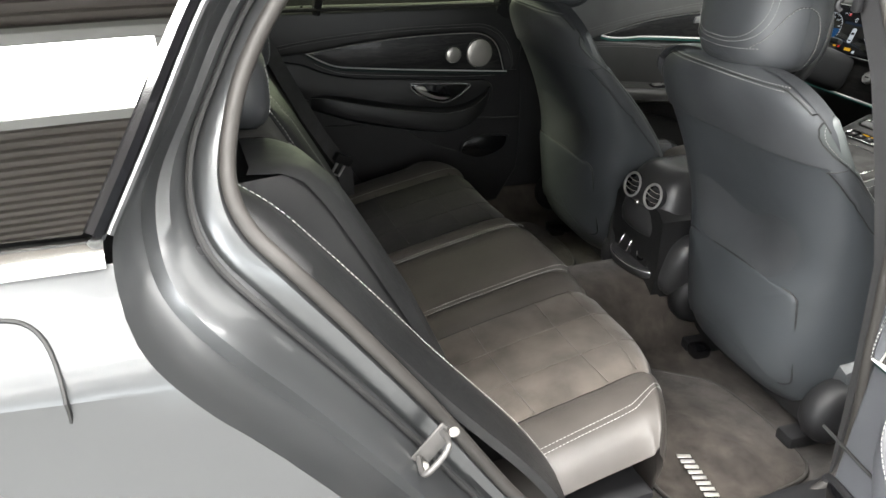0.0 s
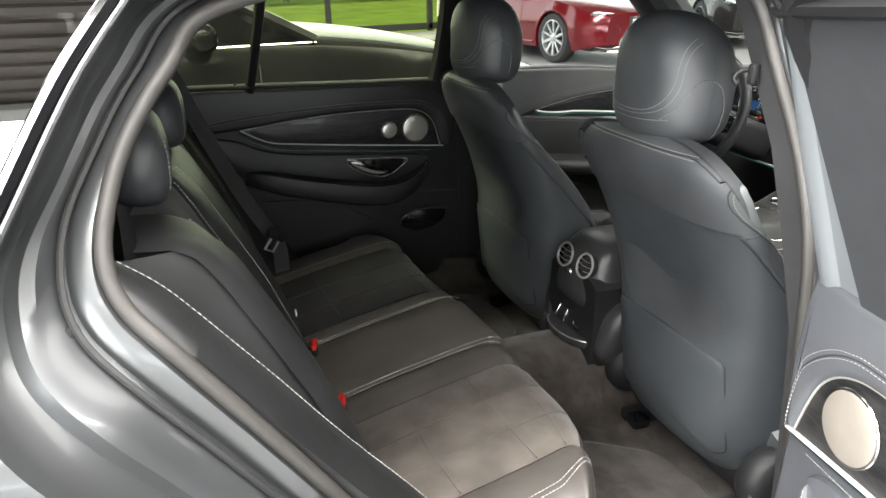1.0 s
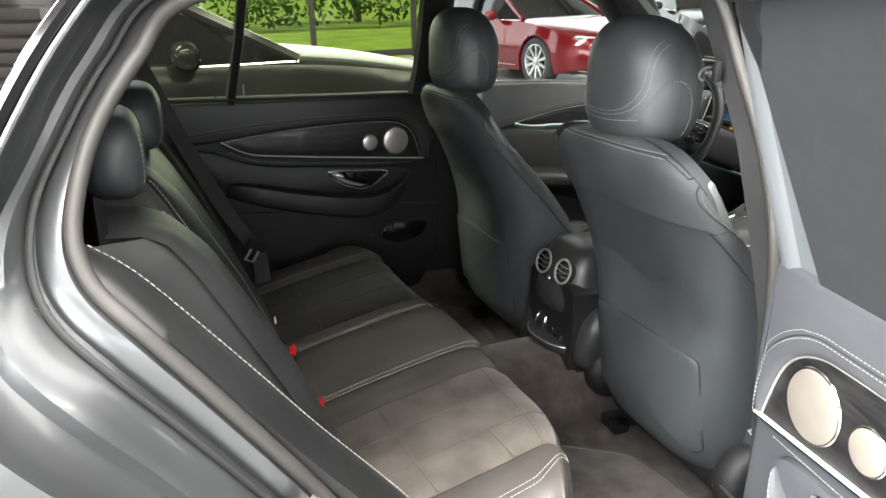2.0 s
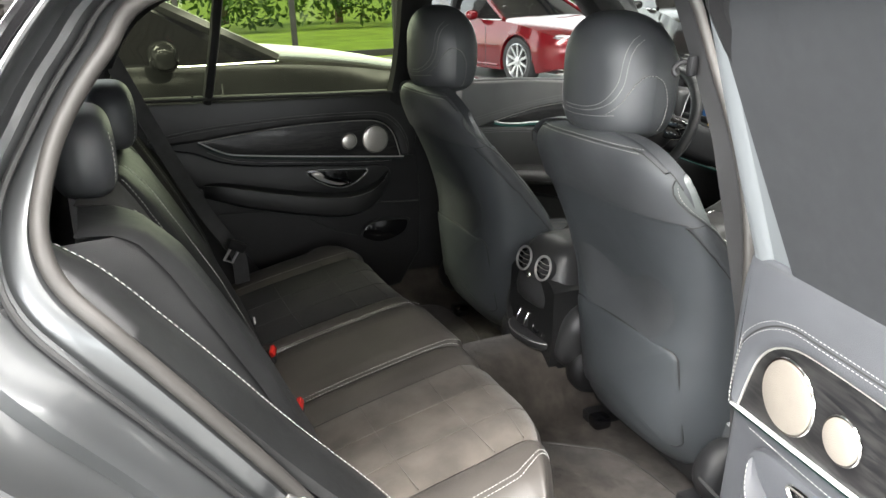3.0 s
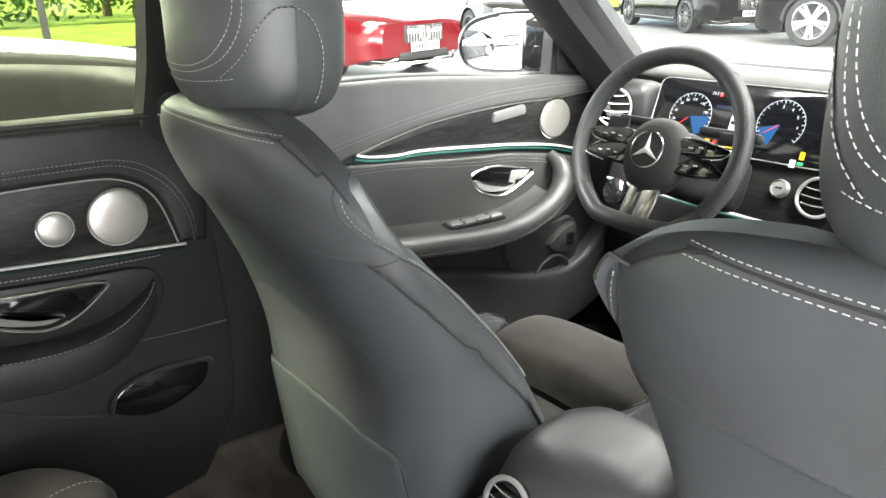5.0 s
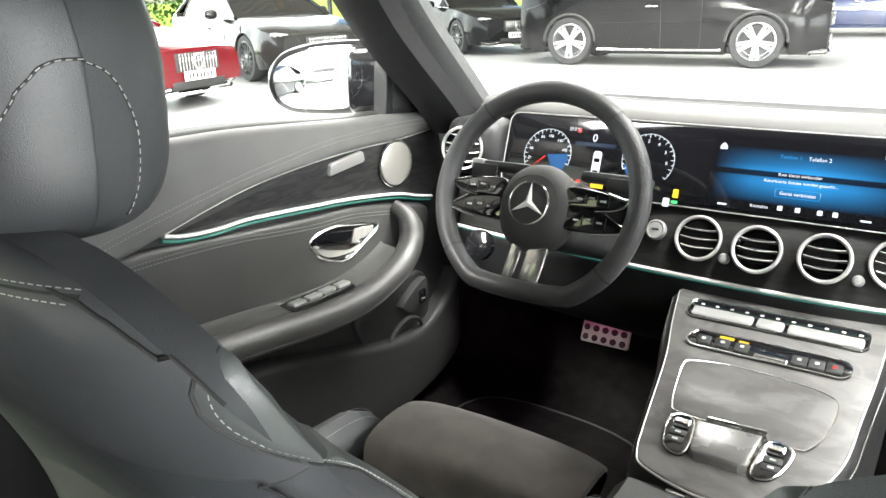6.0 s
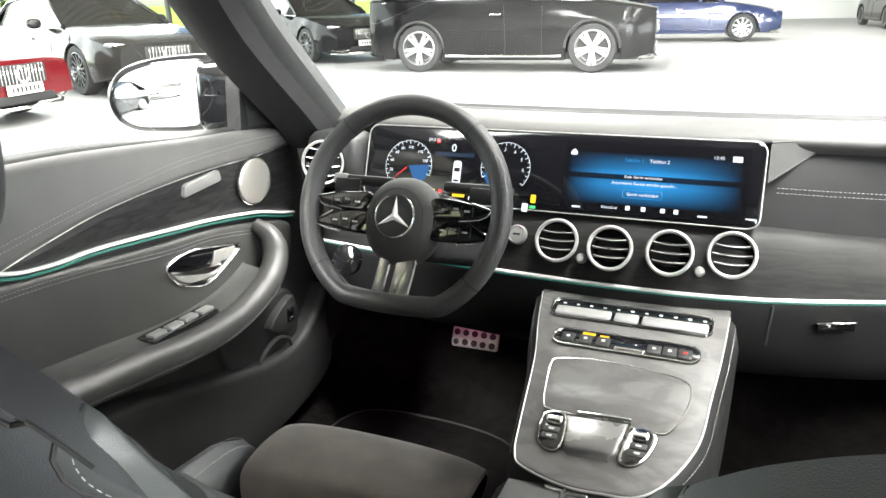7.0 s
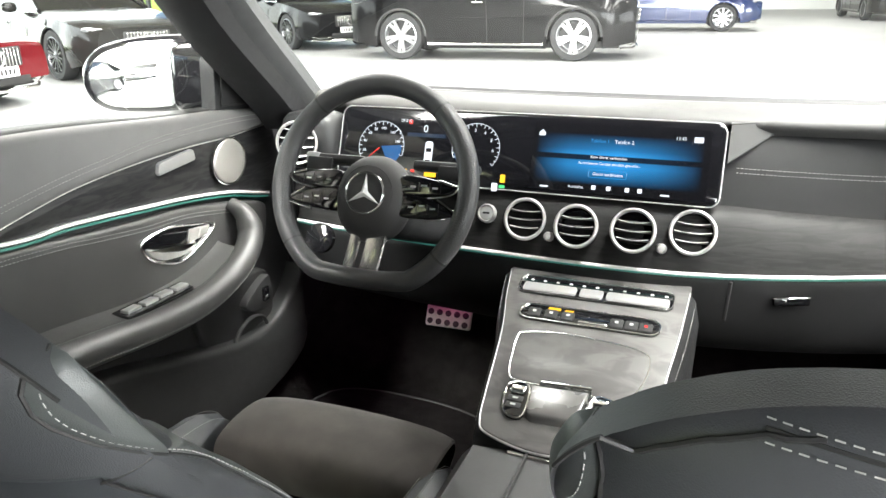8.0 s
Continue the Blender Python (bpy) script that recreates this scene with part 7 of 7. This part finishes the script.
MIRROR = mat("mirror_glass", (0.9, 0.92, 0.92), 0.01, 1.0, 0.01, 3, rvar=0.0)
part("mirror_glass", moved(slab(_mo, 0.005, 0.001, Matrix.Translation((0, -0.004, 0))), _mm), MIRROR, mirror, "convex mirror glass")
part("mirror_foot", rbox((-0.865, 0.71, 1.065), (0.15, 0.10, 0.15), 0.03, 3), GLOSS, mirror)


for ob in [o for o in scene.collection.objects if o.parent is None and o.type in ("EMPTY", "MESH")]:
    ob.matrix_basis = TILT @ ob.matrix_basis


# ---- the hall and what stands in it ----
CONCRETE = mat("polished_floor", (0.32, 0.32, 0.316), 0.42, 0, 0.10, 0.5, 0.0, 1, 0.0, 0.4, rvar=0.08)
WALL = mat("white_wall", (0.75, 0.75, 0.73), 0.7, 0, 0.05, 0.8, 0.1, 60)
ROOF_METAL = mat("corrugated_roof", (0.26, 0.235, 0.215), 0.55, 0.1, 0.15, 0.6)
STEEL = mat("painted_steel", (0.05, 0.05, 0.055), 0.5, 0.2, 0.15, 2)
GRASS = mat("lawn", (0.24, 0.36, 0.03), 0.9, 0, 0.3, 0.8, 0.6, 60)
solo("floor", rbox((4.0, 12.0, -0.1), (36, 46, 0.2), 0.0), CONCRETE, "pale polished hall floor", "floor", kind="structure")
solo("ground", ([(500, -500, -0.22), (500, 500, -0.22), (-500, 500, -0.22), (-500, -500, -0.22)], [(0, 1, 2, 3)]), GRASS, "sunlit lawn outside the hall", "ground", kind="structure")
# trapezoid sheet roof, unbroken; the roof lights are lamps and frames under it
prof = []
x = -14.0
while x < 22:
    prof += [(x, 0.0), (x + 0.06, 0.0), (x + 0.074, -0.045), (x + 0.146, -0.045)]
    x += 0.16
rows = [[Vector((xx, y, HALL_Z + dz)) for xx, dz in prof] for y in (-11.0, 12.0, 35.0)]
solo("ceiling", sheet(rows), ROOF_METAL, "corrugated metal hall roof", "ceiling", kind="structure", sharp=20)
for lx, ly, lw, ll in ROOFL:
    f = thing("roof_light_frame", "pale frame of a hall roof light", "roof light", "roof lights", kind="structure")
    for dx in (-lw / 2 - 0.08, lw / 2 + 0.08):
        part("frame_side", rbox((lx + dx, ly, HALL_Z - 0.12), (0.16, ll + 0.5, 0.10), 0.01, 1), WALL, f)
    for dy in (-ll / 2 - 0.13, ll / 2 + 0.13):
        part("frame_end", rbox((lx, ly + dy, HALL_Z - 0.12), (lw, 0.26, 0.10), 0.01, 1), WALL, f)
for k, yy in enumerate((-9.0, -1.1, 10.5, 22.0)):
    t = thing("roof_truss", "dark steel roof truss", "truss", "roof trusses", kind="structure")
    for z in (HALL_Z - 0.22, HALL_Z - 0.85):
        part("chord", rbox((4, yy, z), (35.5, 0.14, 0.14), 0.01, 1), STEEL, t)
    x = -13.0
    n = 0
    while x < 21:
        part("web", tube([(x, yy, HALL_Z - (0.22 if n % 2 else 0.85)), (x + 0.9, yy, HALL_Z - (0.85 if n % 2 else 0.22))], 0.04, 6), STEEL, t)
        x += 0.9
        n += 1
for nm, c, s in (("wall_north", (4, 35.1, 3.25), (36.2, 0.2, 6.5)), ("wall_south", (-7.5, -11.1, 3.25), (13.0, 0.2, 6.5))):
    solo(nm, rbox(c, s, 0.0), WALL, "plain white hall wall", "wall", kind="structure")
# glazed front to the lawn; unseen side and rear glazing added for fill light
def glazed(name, corner, way, length, label):
    """Glass wall from a corner along way."""
    front = thing(name, label, "window", kind="structure")
    c, w = Vector(corner), Vector(way)
    def bar(nm, at, wide, z, h):
        part(nm, rbox((at.x, at.y, z), (abs(w.x) * wide + 0.11, abs(w.y) * wide + 0.11, h), 0.01, 1), STEEL, front)
    n = int(length / 2.3)
    for k in range(n + 1):
        bar("mullion", c + w * (length * k / n), 0.0, 2.7, 5.4)
    for z in (0.1, 2.9, 5.3):
        bar("transom", c + w * length / 2, length, z, 0.14)
    e = c + w * length
    pn = part("pane", ([(c.x, c.y, 0.1), (e.x, e.y, 0.1), (e.x, e.y, 5.3), (c.x, c.y, 5.3)], [(0, 1, 2, 3)]), GLASS, front)
    pn.visible_shadow = False
    m = c + w * length / 2
    solo("wall_over_" + name, rbox((m.x, m.y, 5.95), (abs(w.x) * length + 0.2, abs(w.y) * length + 0.2, 1.1), 0.0), WALL, "plain white hall wall over the glazing", "wall", kind="structure")


glazed("window_1", (-14.0, -11.0, 0), (0, 1, 0), 46.0, "glazed hall front with slim dark frames")
glazed("window_2", (22.0, -11.0, 0), (0, 1, 0), 46.0, "added, unseen glazed hall side for fill light")
glazed("window_3", (-1.0, -11.0, 0), (1, 0, 0), 23.0, "added, unseen glazed rear side of the hall for fill light")

LEAF = mat("leaves", (0.10, 0.19, 0.02), 0.7, 0, 0.4, 3, col2=(0.03, 0.08, 0.012))
BARK = mat("bark", (0.10, 0.075, 0.05), 0.9, 0, 0.3, 6, 0.8, 30)


def tree(x, y, h, seed):
    rnd = random.Random(seed)
    t = thing("tree", "leafy green tree on the lawn", "tree", "trees outside", at=Matrix.Translation((x, y, -0.12)))
    part("trunk", tube(curve([(0, 0, 0), (0.05, 0.03, h * 0.25), (-0.05, 0.05, h * 0.5), (0.0, 0.0, h * 0.8)], 4), [0.24 - 0.2 * i / 12 for i in range(13)], 8), BARK, t)
    gs = []
    for k in range(1500):
        a, b = rnd.uniform(0, 6.283), rnd.uniform(-1, 1)
        r = (rnd.random() ** 0.4) * h * 0.36 * (1 + 0.3 * math.sin(3 * a + seed))
        p = Vector((r * math.cos(a) * math.sqrt(1 - b * b), r * math.sin(a) * math.sqrt(1 - b * b), h * 0.66 + r * b * 1.1))
        u = Vector((rnd.gauss(0, 1), rnd.gauss(0, 1), rnd.gauss(0, 1))).normalized()
        v = u.orthogonal().normalized()
        sc = rnd.uniform(0.10, 0.22)
        gs.append(([p - u * sc, p + v * sc * 0.5, p + u * sc, p - v * sc * 0.5], [(0, 1, 2, 3)]))
    part("crown", join(*gs), LEAF, t)
    return t


def hedge(y0, y1, x, h, seed):
    rnd = random.Random(seed)
    gs = []
    for k in range(5200):
        p = Vector((x + rnd.gauss(0, 0.7), rnd.uniform(y0, y1), 0))
        p.z = rnd.random() ** 0.8 * h * (0.75 + 0.3 * math.sin(p.y * 0.8) * math.sin(p.y * 0.33))
        u = Vector((rnd.gauss(0, 1), rnd.gauss(0, 1), rnd.gauss(0, 1))).normalized()
        v = u.orthogonal().normalized()
        sc = rnd.uniform(0.1, 0.24)
        gs.append(([p - u * sc, p + v * sc * 0.5, p + u * sc, p - v * sc * 0.5], [(0, 1, 2, 3)]))
    return solo("hedge", join(*gs), LEAF, "bright green shrubs along the lawn", "shrubs", kind="stuff")


hedge(-6, 34, -34, 3.6, 5)
for k in range(7):
    tree(-38 - (k % 3) * 2.5, -4 + 5.2 * k, 8.5 + (k % 2) * 1.5, 11 + k)

# ---- other cars in the hall ----
TYRE = mat("tyre_rubber", (0.022, 0.022, 0.023), 0.75, 0, 0.2, 8)
RIM = mat("silver_rim", (0.5, 0.5, 0.51), 0.3, 0.9, 0.05, 5)
RIM_DARK = mat("dark_rim", (0.10, 0.10, 0.105), 0.25, 0.9, 0.1, 5)
LAMP = mat("headlamp_glass", (0.75, 0.78, 0.8), 0.12, 0.3, 0.3, 30)
LAMP_GLASS = mat("smoked_lamp_glass", (0.16, 0.165, 0.17), 0.08, 0.2, 0.5, 24, 0, 1, 0.6)
TAIL = mat("tail_lamp", (0.5, 0.01, 0.01), 0.15, 0, 0.1, 8)
BLACK_CAR = mat("black_car_paint", (0.010, 0.010, 0.0105), 0.10, 0, 0.1, 2, 0, 1, 0.0, 0.13)
GREY_CAR = mat("dark_grey_car_paint", (0.022, 0.021, 0.020), 0.14, 0.2, 0.1, 2, 0, 1, 0.15, 0.3)
RED_CAR = mat("dark_red_car_paint", (0.11, 0.004, 0.007), 0.14, 0.2, 0.1, 2, 0, 1, 0.3, 0.4)
WHITE_CAR = mat("white_car_paint", (0.75, 0.76, 0.77), 0.16, 0.1, 0.05, 2, 0, 1, 1.0)
BLUE_CAR = mat("navy_car_paint", (0.012, 0.025, 0.09), 0.16, 0.2, 0.1, 2, 0, 1, 1.0)
PLATE = mat("number_plate", (0.75, 0.75, 0.74), 0.4)


def wheel_parts(parent, x, y, r, sx, spokes, rim_mat):
    w = part("wheel", moved(lathe([(r * 0.70, -0.10), (r * 0.94, -0.105), (r, -0.07), (r, 0.07), (r * 0.94, 0.105), (r * 0.74, 0.10), (r * 0.72, 0.02), (r * 0.3, -0.06)], 40), Matrix.Translation((x, y, r)) @ Euler((0, radians(90), 0)).to_matrix().to_4x4()), TYRE, parent, "black tyre")
    m = Matrix.Translation((x + sx * 0.085, y, r)) @ Euler((0, radians(90 * sx), 0)).to_matrix().to_4x4()
    part("rim", moved(lathe([(r * 0.60, -0.11), (r * 0.63, -0.09), (r * 0.66, 0.0), (r * 0.69, 0.02), (r * 0.72, 0.016), (r * 0.72, -0.09)], 40), m), rim_mat, w)
    part("hub", moved(lathe([(r * 0.17, -0.04), (r * 0.16, 0.0), (r * 0.10, 0.008), (0.002, 0.01)], 20), m), rim_mat, w)
    part("brake_disc", moved(lathe([(r * 0.56, -0.09), (r * 0.56, -0.07), (0.01, -0.07)], 28), m), STEEL, w)
    fan = [2 * math.pi * k / 5 + o for k in range(5) for o in (-0.17, 0.17)] if spokes == 5 else [2 * math.pi * k / spokes for k in range(spokes)]
    wid = 0.15 if spokes == 5 else 1.1 / spokes
    for a in fan:
        c, s_ = math.cos(a), math.sin(a)
        vs = []
        for rr, ww, h in ((r * 0.10, wid * r, -0.006), (r * 0.67, wid * r * 0.9, 0.008)):
            for sgn in (1, -1):
                for dz in (0, -0.035):
                    vs.append((rr * c - sgn * ww * s_ * 0.5, rr * s_ + sgn * ww * c * 0.5, h + dz))
        part("spoke", moved((vs, [(0, 2, 6, 4), (0, 4, 5, 1), (2, 3, 7, 6), (4, 6, 7, 5), (1, 5, 7, 3)]), m), rim_mat, w)


def parked_car(label, m, L, W, H, wb, r, paint, rim_mat, spokes=10, suv=False, front=True):
    """A car along its own +y; origin on the floor under its middle."""
    c = thing("parked_car", label, "car", "cars in the hall", at=m)
    hl = L / 2
    belt = 0.655 * H if not suv else 0.63 * H
    # lower body: rings along the length
    ys = [-hl, -hl + 0.05, -hl + 0.25, -hl + 0.8, -wb / 2 - r - 0.03, -wb / 2 - r * 0.8, -wb / 2, -wb / 2 + r * 0.8, -wb / 2 + r + 0.05, -0.4, 0.3, wb / 2 - r - 0.05, wb / 2 - r * 0.8, wb / 2, wb / 2 + r * 0.8, wb / 2 + r + 0.03, hl - 0.35, hl - 0.12, hl - 0.02, hl]
    ys = [y0 + (y1 - y0) * k / 4 for y0, y1 in zip(ys, ys[1:]) for k in range(4)] + [hl]
    rows = []
    for y in ys:
        f = y / hl
        nose = max(0, abs(f) - 0.78) / 0.22
        w = W / 2 * (1 - 0.22 * nose ** 2)
        if y > 0.15 * hl:
            top = belt + 0.02 - (belt - 0.68 * belt) * max(0, (f - 0.28) / 0.72) ** 1.8 * (0.55 if suv else 0.85)
        else:
            top = belt + 0.02 + (0.06 if f < -0.75 and not suv else 0.02)
        bot = 0.20 + 0.10 * nose
        for a in (-wb / 2, wb / 2):
            q = abs(y - a) / (r * 1.1)
            if q < 1:
                bot = max(bot, r * 1.02 + r * 0.10 + math.sqrt(max(0, 1 - q * q)) * r * 1.04 - r * 0.10)
        if bot > top - 0.12:
            bot = top - 0.12
        mid = max(bot + 0.02, 0.55 * top)
        ring = [(0.72 * w, bot), (0.97 * w, bot), (w, max(bot + 0.015, 0.36 * top)), (w, max(bot + 0.03, 0.62 * top)), (0.985 * w, max(bot + 0.05, 0.80 * top)), (0.93 * w, top - 0.035), (0.80 * w, top - 0.002), (0.45 * w, top + 0.018)]
        pts = [Vector((x, y, z)) for x, z in ring] + [Vector((-x, y, z)) for x, z in reversed(ring)]
        rows.append(pts)
    part("body", loft(rows), paint, c, "", 30)
    part("underbody", rbox((0, 0, 0.26), (W * 0.80, L * 0.9, 0.12), 0.02), RUBBER, c)
    for a in (-wb / 2, wb / 2):
        part("wheel_housing", rbox((0, a, r + 0.10), (W * 0.90, r * 1.9, r * 1.2), 0.02, 1), RUBBER, c)
    # greenhouse
    prof = [(0.26 * hl + (0.35 if not suv else 0.3), belt), (0.02 * hl + 0.05, H - 0.04), (-0.15 * hl, H), (-0.45 * hl, H - 0.02), (-0.62 * hl - (0.22 if suv else 0), H - 0.10), (-0.86 * hl - (0.06 if suv else 0), belt + 0.03)]
    lo_r = [Vector((0.90 * W / 2, y, belt - 0.01)) for y, z in (prof[0], (prof[1][0] + 0.35, 0), (prof[2][0], 0), (prof[3][0], 0), (prof[4][0] - 0.1, 0), prof[5])]
    hi_r = [Vector((0.70 * W / 2, y, z - 0.03)) for y, z in prof]
    side = [lo_r, hi_r]
    part("side_glass", sheet(side), SCREEN_BLACK, c, "dark side windows")
    part("side_glass", sheet([[Vector((-v.x, v.y, v.z)) for v in q] for q in side]), SCREEN_BLACK, c, "dark side windows")
    cross = [[Vector((x * 0.70 * W / 2, y + 0.04 * (1 - x * x), z - 0.03 + 0.035 * (1 - x * x))) for x in (-1, -0.6, -0.2, 0.2, 0.6, 1)] for y, z in prof]
    part("roof", sheet(cross[1:5]), paint, c)
    low_f = [Vector((x * 0.88 * W / 2, prof[0][0] + 0.10 * (1 - x * x), belt)) for x in (-1, -0.6, -0.2, 0.2, 0.6, 1)]
    part("windscreen", sheet([low_f, cross[1]]), SCREEN_BLACK, c, "dark windscreen")
    low_b = [Vector((x * 0.86 * W / 2, prof[5][0] - 0.05 * (1 - x * x), belt)) for x in (-1, -0.6, -0.2, 0.2, 0.6, 1)]
    part("rear_glass", sheet([cross[4], low_b]), SCREEN_BLACK, c)
    for sx in (1, -1):
        part("window_line", tube([(sx * v.x * 1.01, v.y, v.z) for v in lo_r], 0.006, 6), CHROME, c)
        part("roof_pillar", tube([(sx * 0.89 * W / 2, prof[0][0], belt), (sx * hi_r[1].x, hi_r[1].y, hi_r[1].z), (sx * hi_r[2].x, hi_r[2].y, hi_r[2].z), (sx * hi_r[4].x, hi_r[4].y, hi_r[4].z), (sx * 0.88 * W / 2, prof[5][0], belt)], 0.035, 6), paint, c)
        part("door_gap", tube([(sx * (W / 2 + 0.002), yy, zz) for yy, zz in ((0.05, 0.3), (0.05, 0.5), (0.02, belt - 0.08))], 0.004, 4), RUBBER, c)
        part("door_gap", tube([(sx * (W / 2 + 0.002), yy, zz) for yy, zz in ((0.27 * hl, 0.3), (0.27 * hl, 0.5), (0.27 * hl, belt - 0.1))], 0.004, 4), RUBBER, c)
        part("sill_trim", tube([(sx * (W / 2 - 0.01), wb / 2 - r - 0.1, 0.27), (sx * (W / 2 - 0.01), -wb / 2 + r + 0.1, 0.27)], 0.02, 6), CHROME if suv else paint, c)
        part("door_handle", rbox((sx * (W / 2 + 0.008), -0.12, 0.74 * belt + 0.08), (0.025, 0.2, 0.025), 0.01), CHROME, c)
        part("side_mirror", moved(superball((0, 0, 0), (0.11, 0.07, 0.075), 2.6, 16, 10), Matrix.Translation((sx * (W / 2 + 0.08), 0.16 * hl, belt + 0.06))), paint, c)
        z0 = 0.60 * belt + 0.10
        at = Matrix.Translation((sx * W * 0.34, hl - 0.20, z0 + 0.02)) @ Euler((0, radians(-sx * 6), radians(-sx * 28))).to_matrix().to_4x4()
        lh = 0.055 if not suv else 0.075
        lamp = part("headlamp", moved(superball((0, 0, 0), (0.21, 0.13, lh), 2.4, 24, 14), at), LAMP_GLASS, c, "clear glass headlamp")
        for dx in (-0.09, 0.02):
            part("projector", moved(superball((sx * dx, 0.108, 0), (0.042, 0.03, lh * 0.62), 2.2, 16, 10), at), LAMP, lamp)
        part("light_strip", moved(tube(curve([(-0.17, 0.088, lh * 0.62), (-0.05, 0.115, lh * 0.72), (0.08, 0.112, lh * 0.66), (0.17, 0.088, lh * 0.45)], 5), 0.009, 6), at), LAMP, lamp)
        for a in (-wb / 2, wb / 2):
            lip = [(sx * (W / 2 - 0.012), a + r * 1.13 * math.cos(q), r + r * 1.10 * math.sin(q)) for q in (math.pi * k / 16 for k in range(17))]
            part("wheel_arch_lip", tube(lip, 0.026 if suv else 0.018, 6), RUBBER if suv else paint, c)
        part("body_crease", tube([(sx * (W / 2 + 0.001), y, 0.60 * belt + 0.02 * y / hl) for y in (-wb / 2 + r * 1.2, -0.3, 0.4, wb / 2 - r * 1.2)], 0.006, 6), paint, c)
        part("tail_lamp", moved(superball((0, 0, 0), (0.2, 0.06, 0.05), 2.4, 16, 8), Matrix.Translation((sx * W * 0.34, -hl + 0.10, z0 + 0.18)) @ Euler((0, 0, radians(sx * 24))).to_matrix().to_4x4()), TAIL, c, "red tail lamp")
        part("intake", moved(rbox((0, 0, 0), (0.36, 0.06, 0.14), 0.03), Matrix.Translation((sx * W * 0.33, hl - 0.12, 0.34)) @ Euler((0, 0, radians(-sx * 22))).to_matrix().to_4x4()), RUBBER, c)
        part("intake_trim", moved(tube([(-0.18, 0.03, -0.06), (0.0, 0.04, -0.08), (0.18, 0.03, -0.05)], 0.012, 6), Matrix.Translation((sx * W * 0.33, hl - 0.11, 0.33)) @ Euler((0, 0, radians(-sx * 22))).to_matrix().to_4x4()), CHROME, c)
    zg = 0.60 * belt
    part("grille", rbox((0, hl - 0.01, zg), (0.72, 0.05, 0.22), 0.05), RUBBER, c, "dark radiator grille")
    for k in range(13):
        part("grille_bar", rbox((-0.30 + 0.05 * k, hl + 0.018, zg), (0.013, 0.012, 0.19), 0.004, 1), CHROME, c)
    part("grille_badge", moved(tube([(0.085 * math.cos(a), 0.085 * math.sin(a), 0) for a in (2 * math.pi * k / 24 for k in range(24))], 0.012, 6, True), Matrix.Translation((0, hl + 0.03, zg)) @ Euler((radians(90), 0, 0)).to_matrix().to_4x4()), CHROME, c, "round chrome badge")
    part("lower_grille", rbox((0, hl - 0.02, 0.30), (0.9, 0.05, 0.10), 0.02), RUBBER, c)
    part("splitter", tube([(-W * 0.42, hl - 0.22, 0.21), (-W * 0.3, hl - 0.03, 0.20), (0, hl + 0.02, 0.20), (W * 0.3, hl - 0.03, 0.20), (W * 0.42, hl - 0.22, 0.21)], 0.02, 6), CHROME, c)
    part("number_plate", rbox((0, hl + 0.022, 0.40), (0.52, 0.012, 0.11), 0.004, 1), PLATE, c, "white plate with dark bars")
    for k in range(7):
        part("plate_bar", rbox((-0.18 + 0.06 * k, hl + 0.03, 0.40), (0.03, 0.004, 0.06), 0.001, 1), RUBBER, c)
    for sx in (1, -1):
        for y in (-wb / 2, wb / 2):
            wheel_parts(c, sx * (W / 2 - 0.115), y, r, sx, spokes, rim_mat)
    return c


def stand(x, y, deg):
    """On the floor at x, y, its nose turned deg degrees left of +y."""
    return Matrix.Translation((x, y, 0)) @ Euler((0, 0, radians(deg))).to_matrix().to_4x4()


parked_car("black saloon parked close beside, reflecting the hall", stand(-3.30, -1.30, 0), 4.95, 1.86, 1.57, 2.94, 0.34, BLACK_CAR, RIM)
parked_car("dark red coupe with silver wheels and ribbed grille", stand(-9.3, 5.25, -84), 4.7, 1.9, 1.42, 2.8, 0.35, RED_CAR, RIM, 10)
parked_car("dark grey saloon with black multi-spoke wheels", stand(-9.54, 9.22, -112.4), 4.95, 1.88, 1.46, 2.95, 0.36, GREY_CAR, RIM_DARK, 14)
parked_car("black saloon with its front turned to the aisle", stand(-8.55, 14.8, -123.4), 5.0, 1.9, 1.46, 3.0, 0.36, BLACK_CAR, RIM_DARK, 12)
parked_car("black off-road car with five-spoke silver wheels", stand(-3.2, 12.62, -87.5), 4.95, 1.96, 1.86, 2.995, 0.40, BLACK_CAR, RIM, 5, suv=True)
parked_car("navy blue estate car with silver wheels", stand(-0.59, 20.5, -86.6), 4.7, 1.85, 1.46, 2.85, 0.34, BLUE_CAR, RIM, 10)
parked_car("dark car parked by the far wall", stand(5.88, 26.96, 4.6), 4.5, 1.8, 1.5, 2.7, 0.33, GREY_CAR, RIM, 10)
parked_car("white saloon parked behind the visited car", stand(-2.7, -8.2, 8), 4.8, 1.85, 1.46, 2.85, 0.34, WHITE_CAR, RIM, 10)
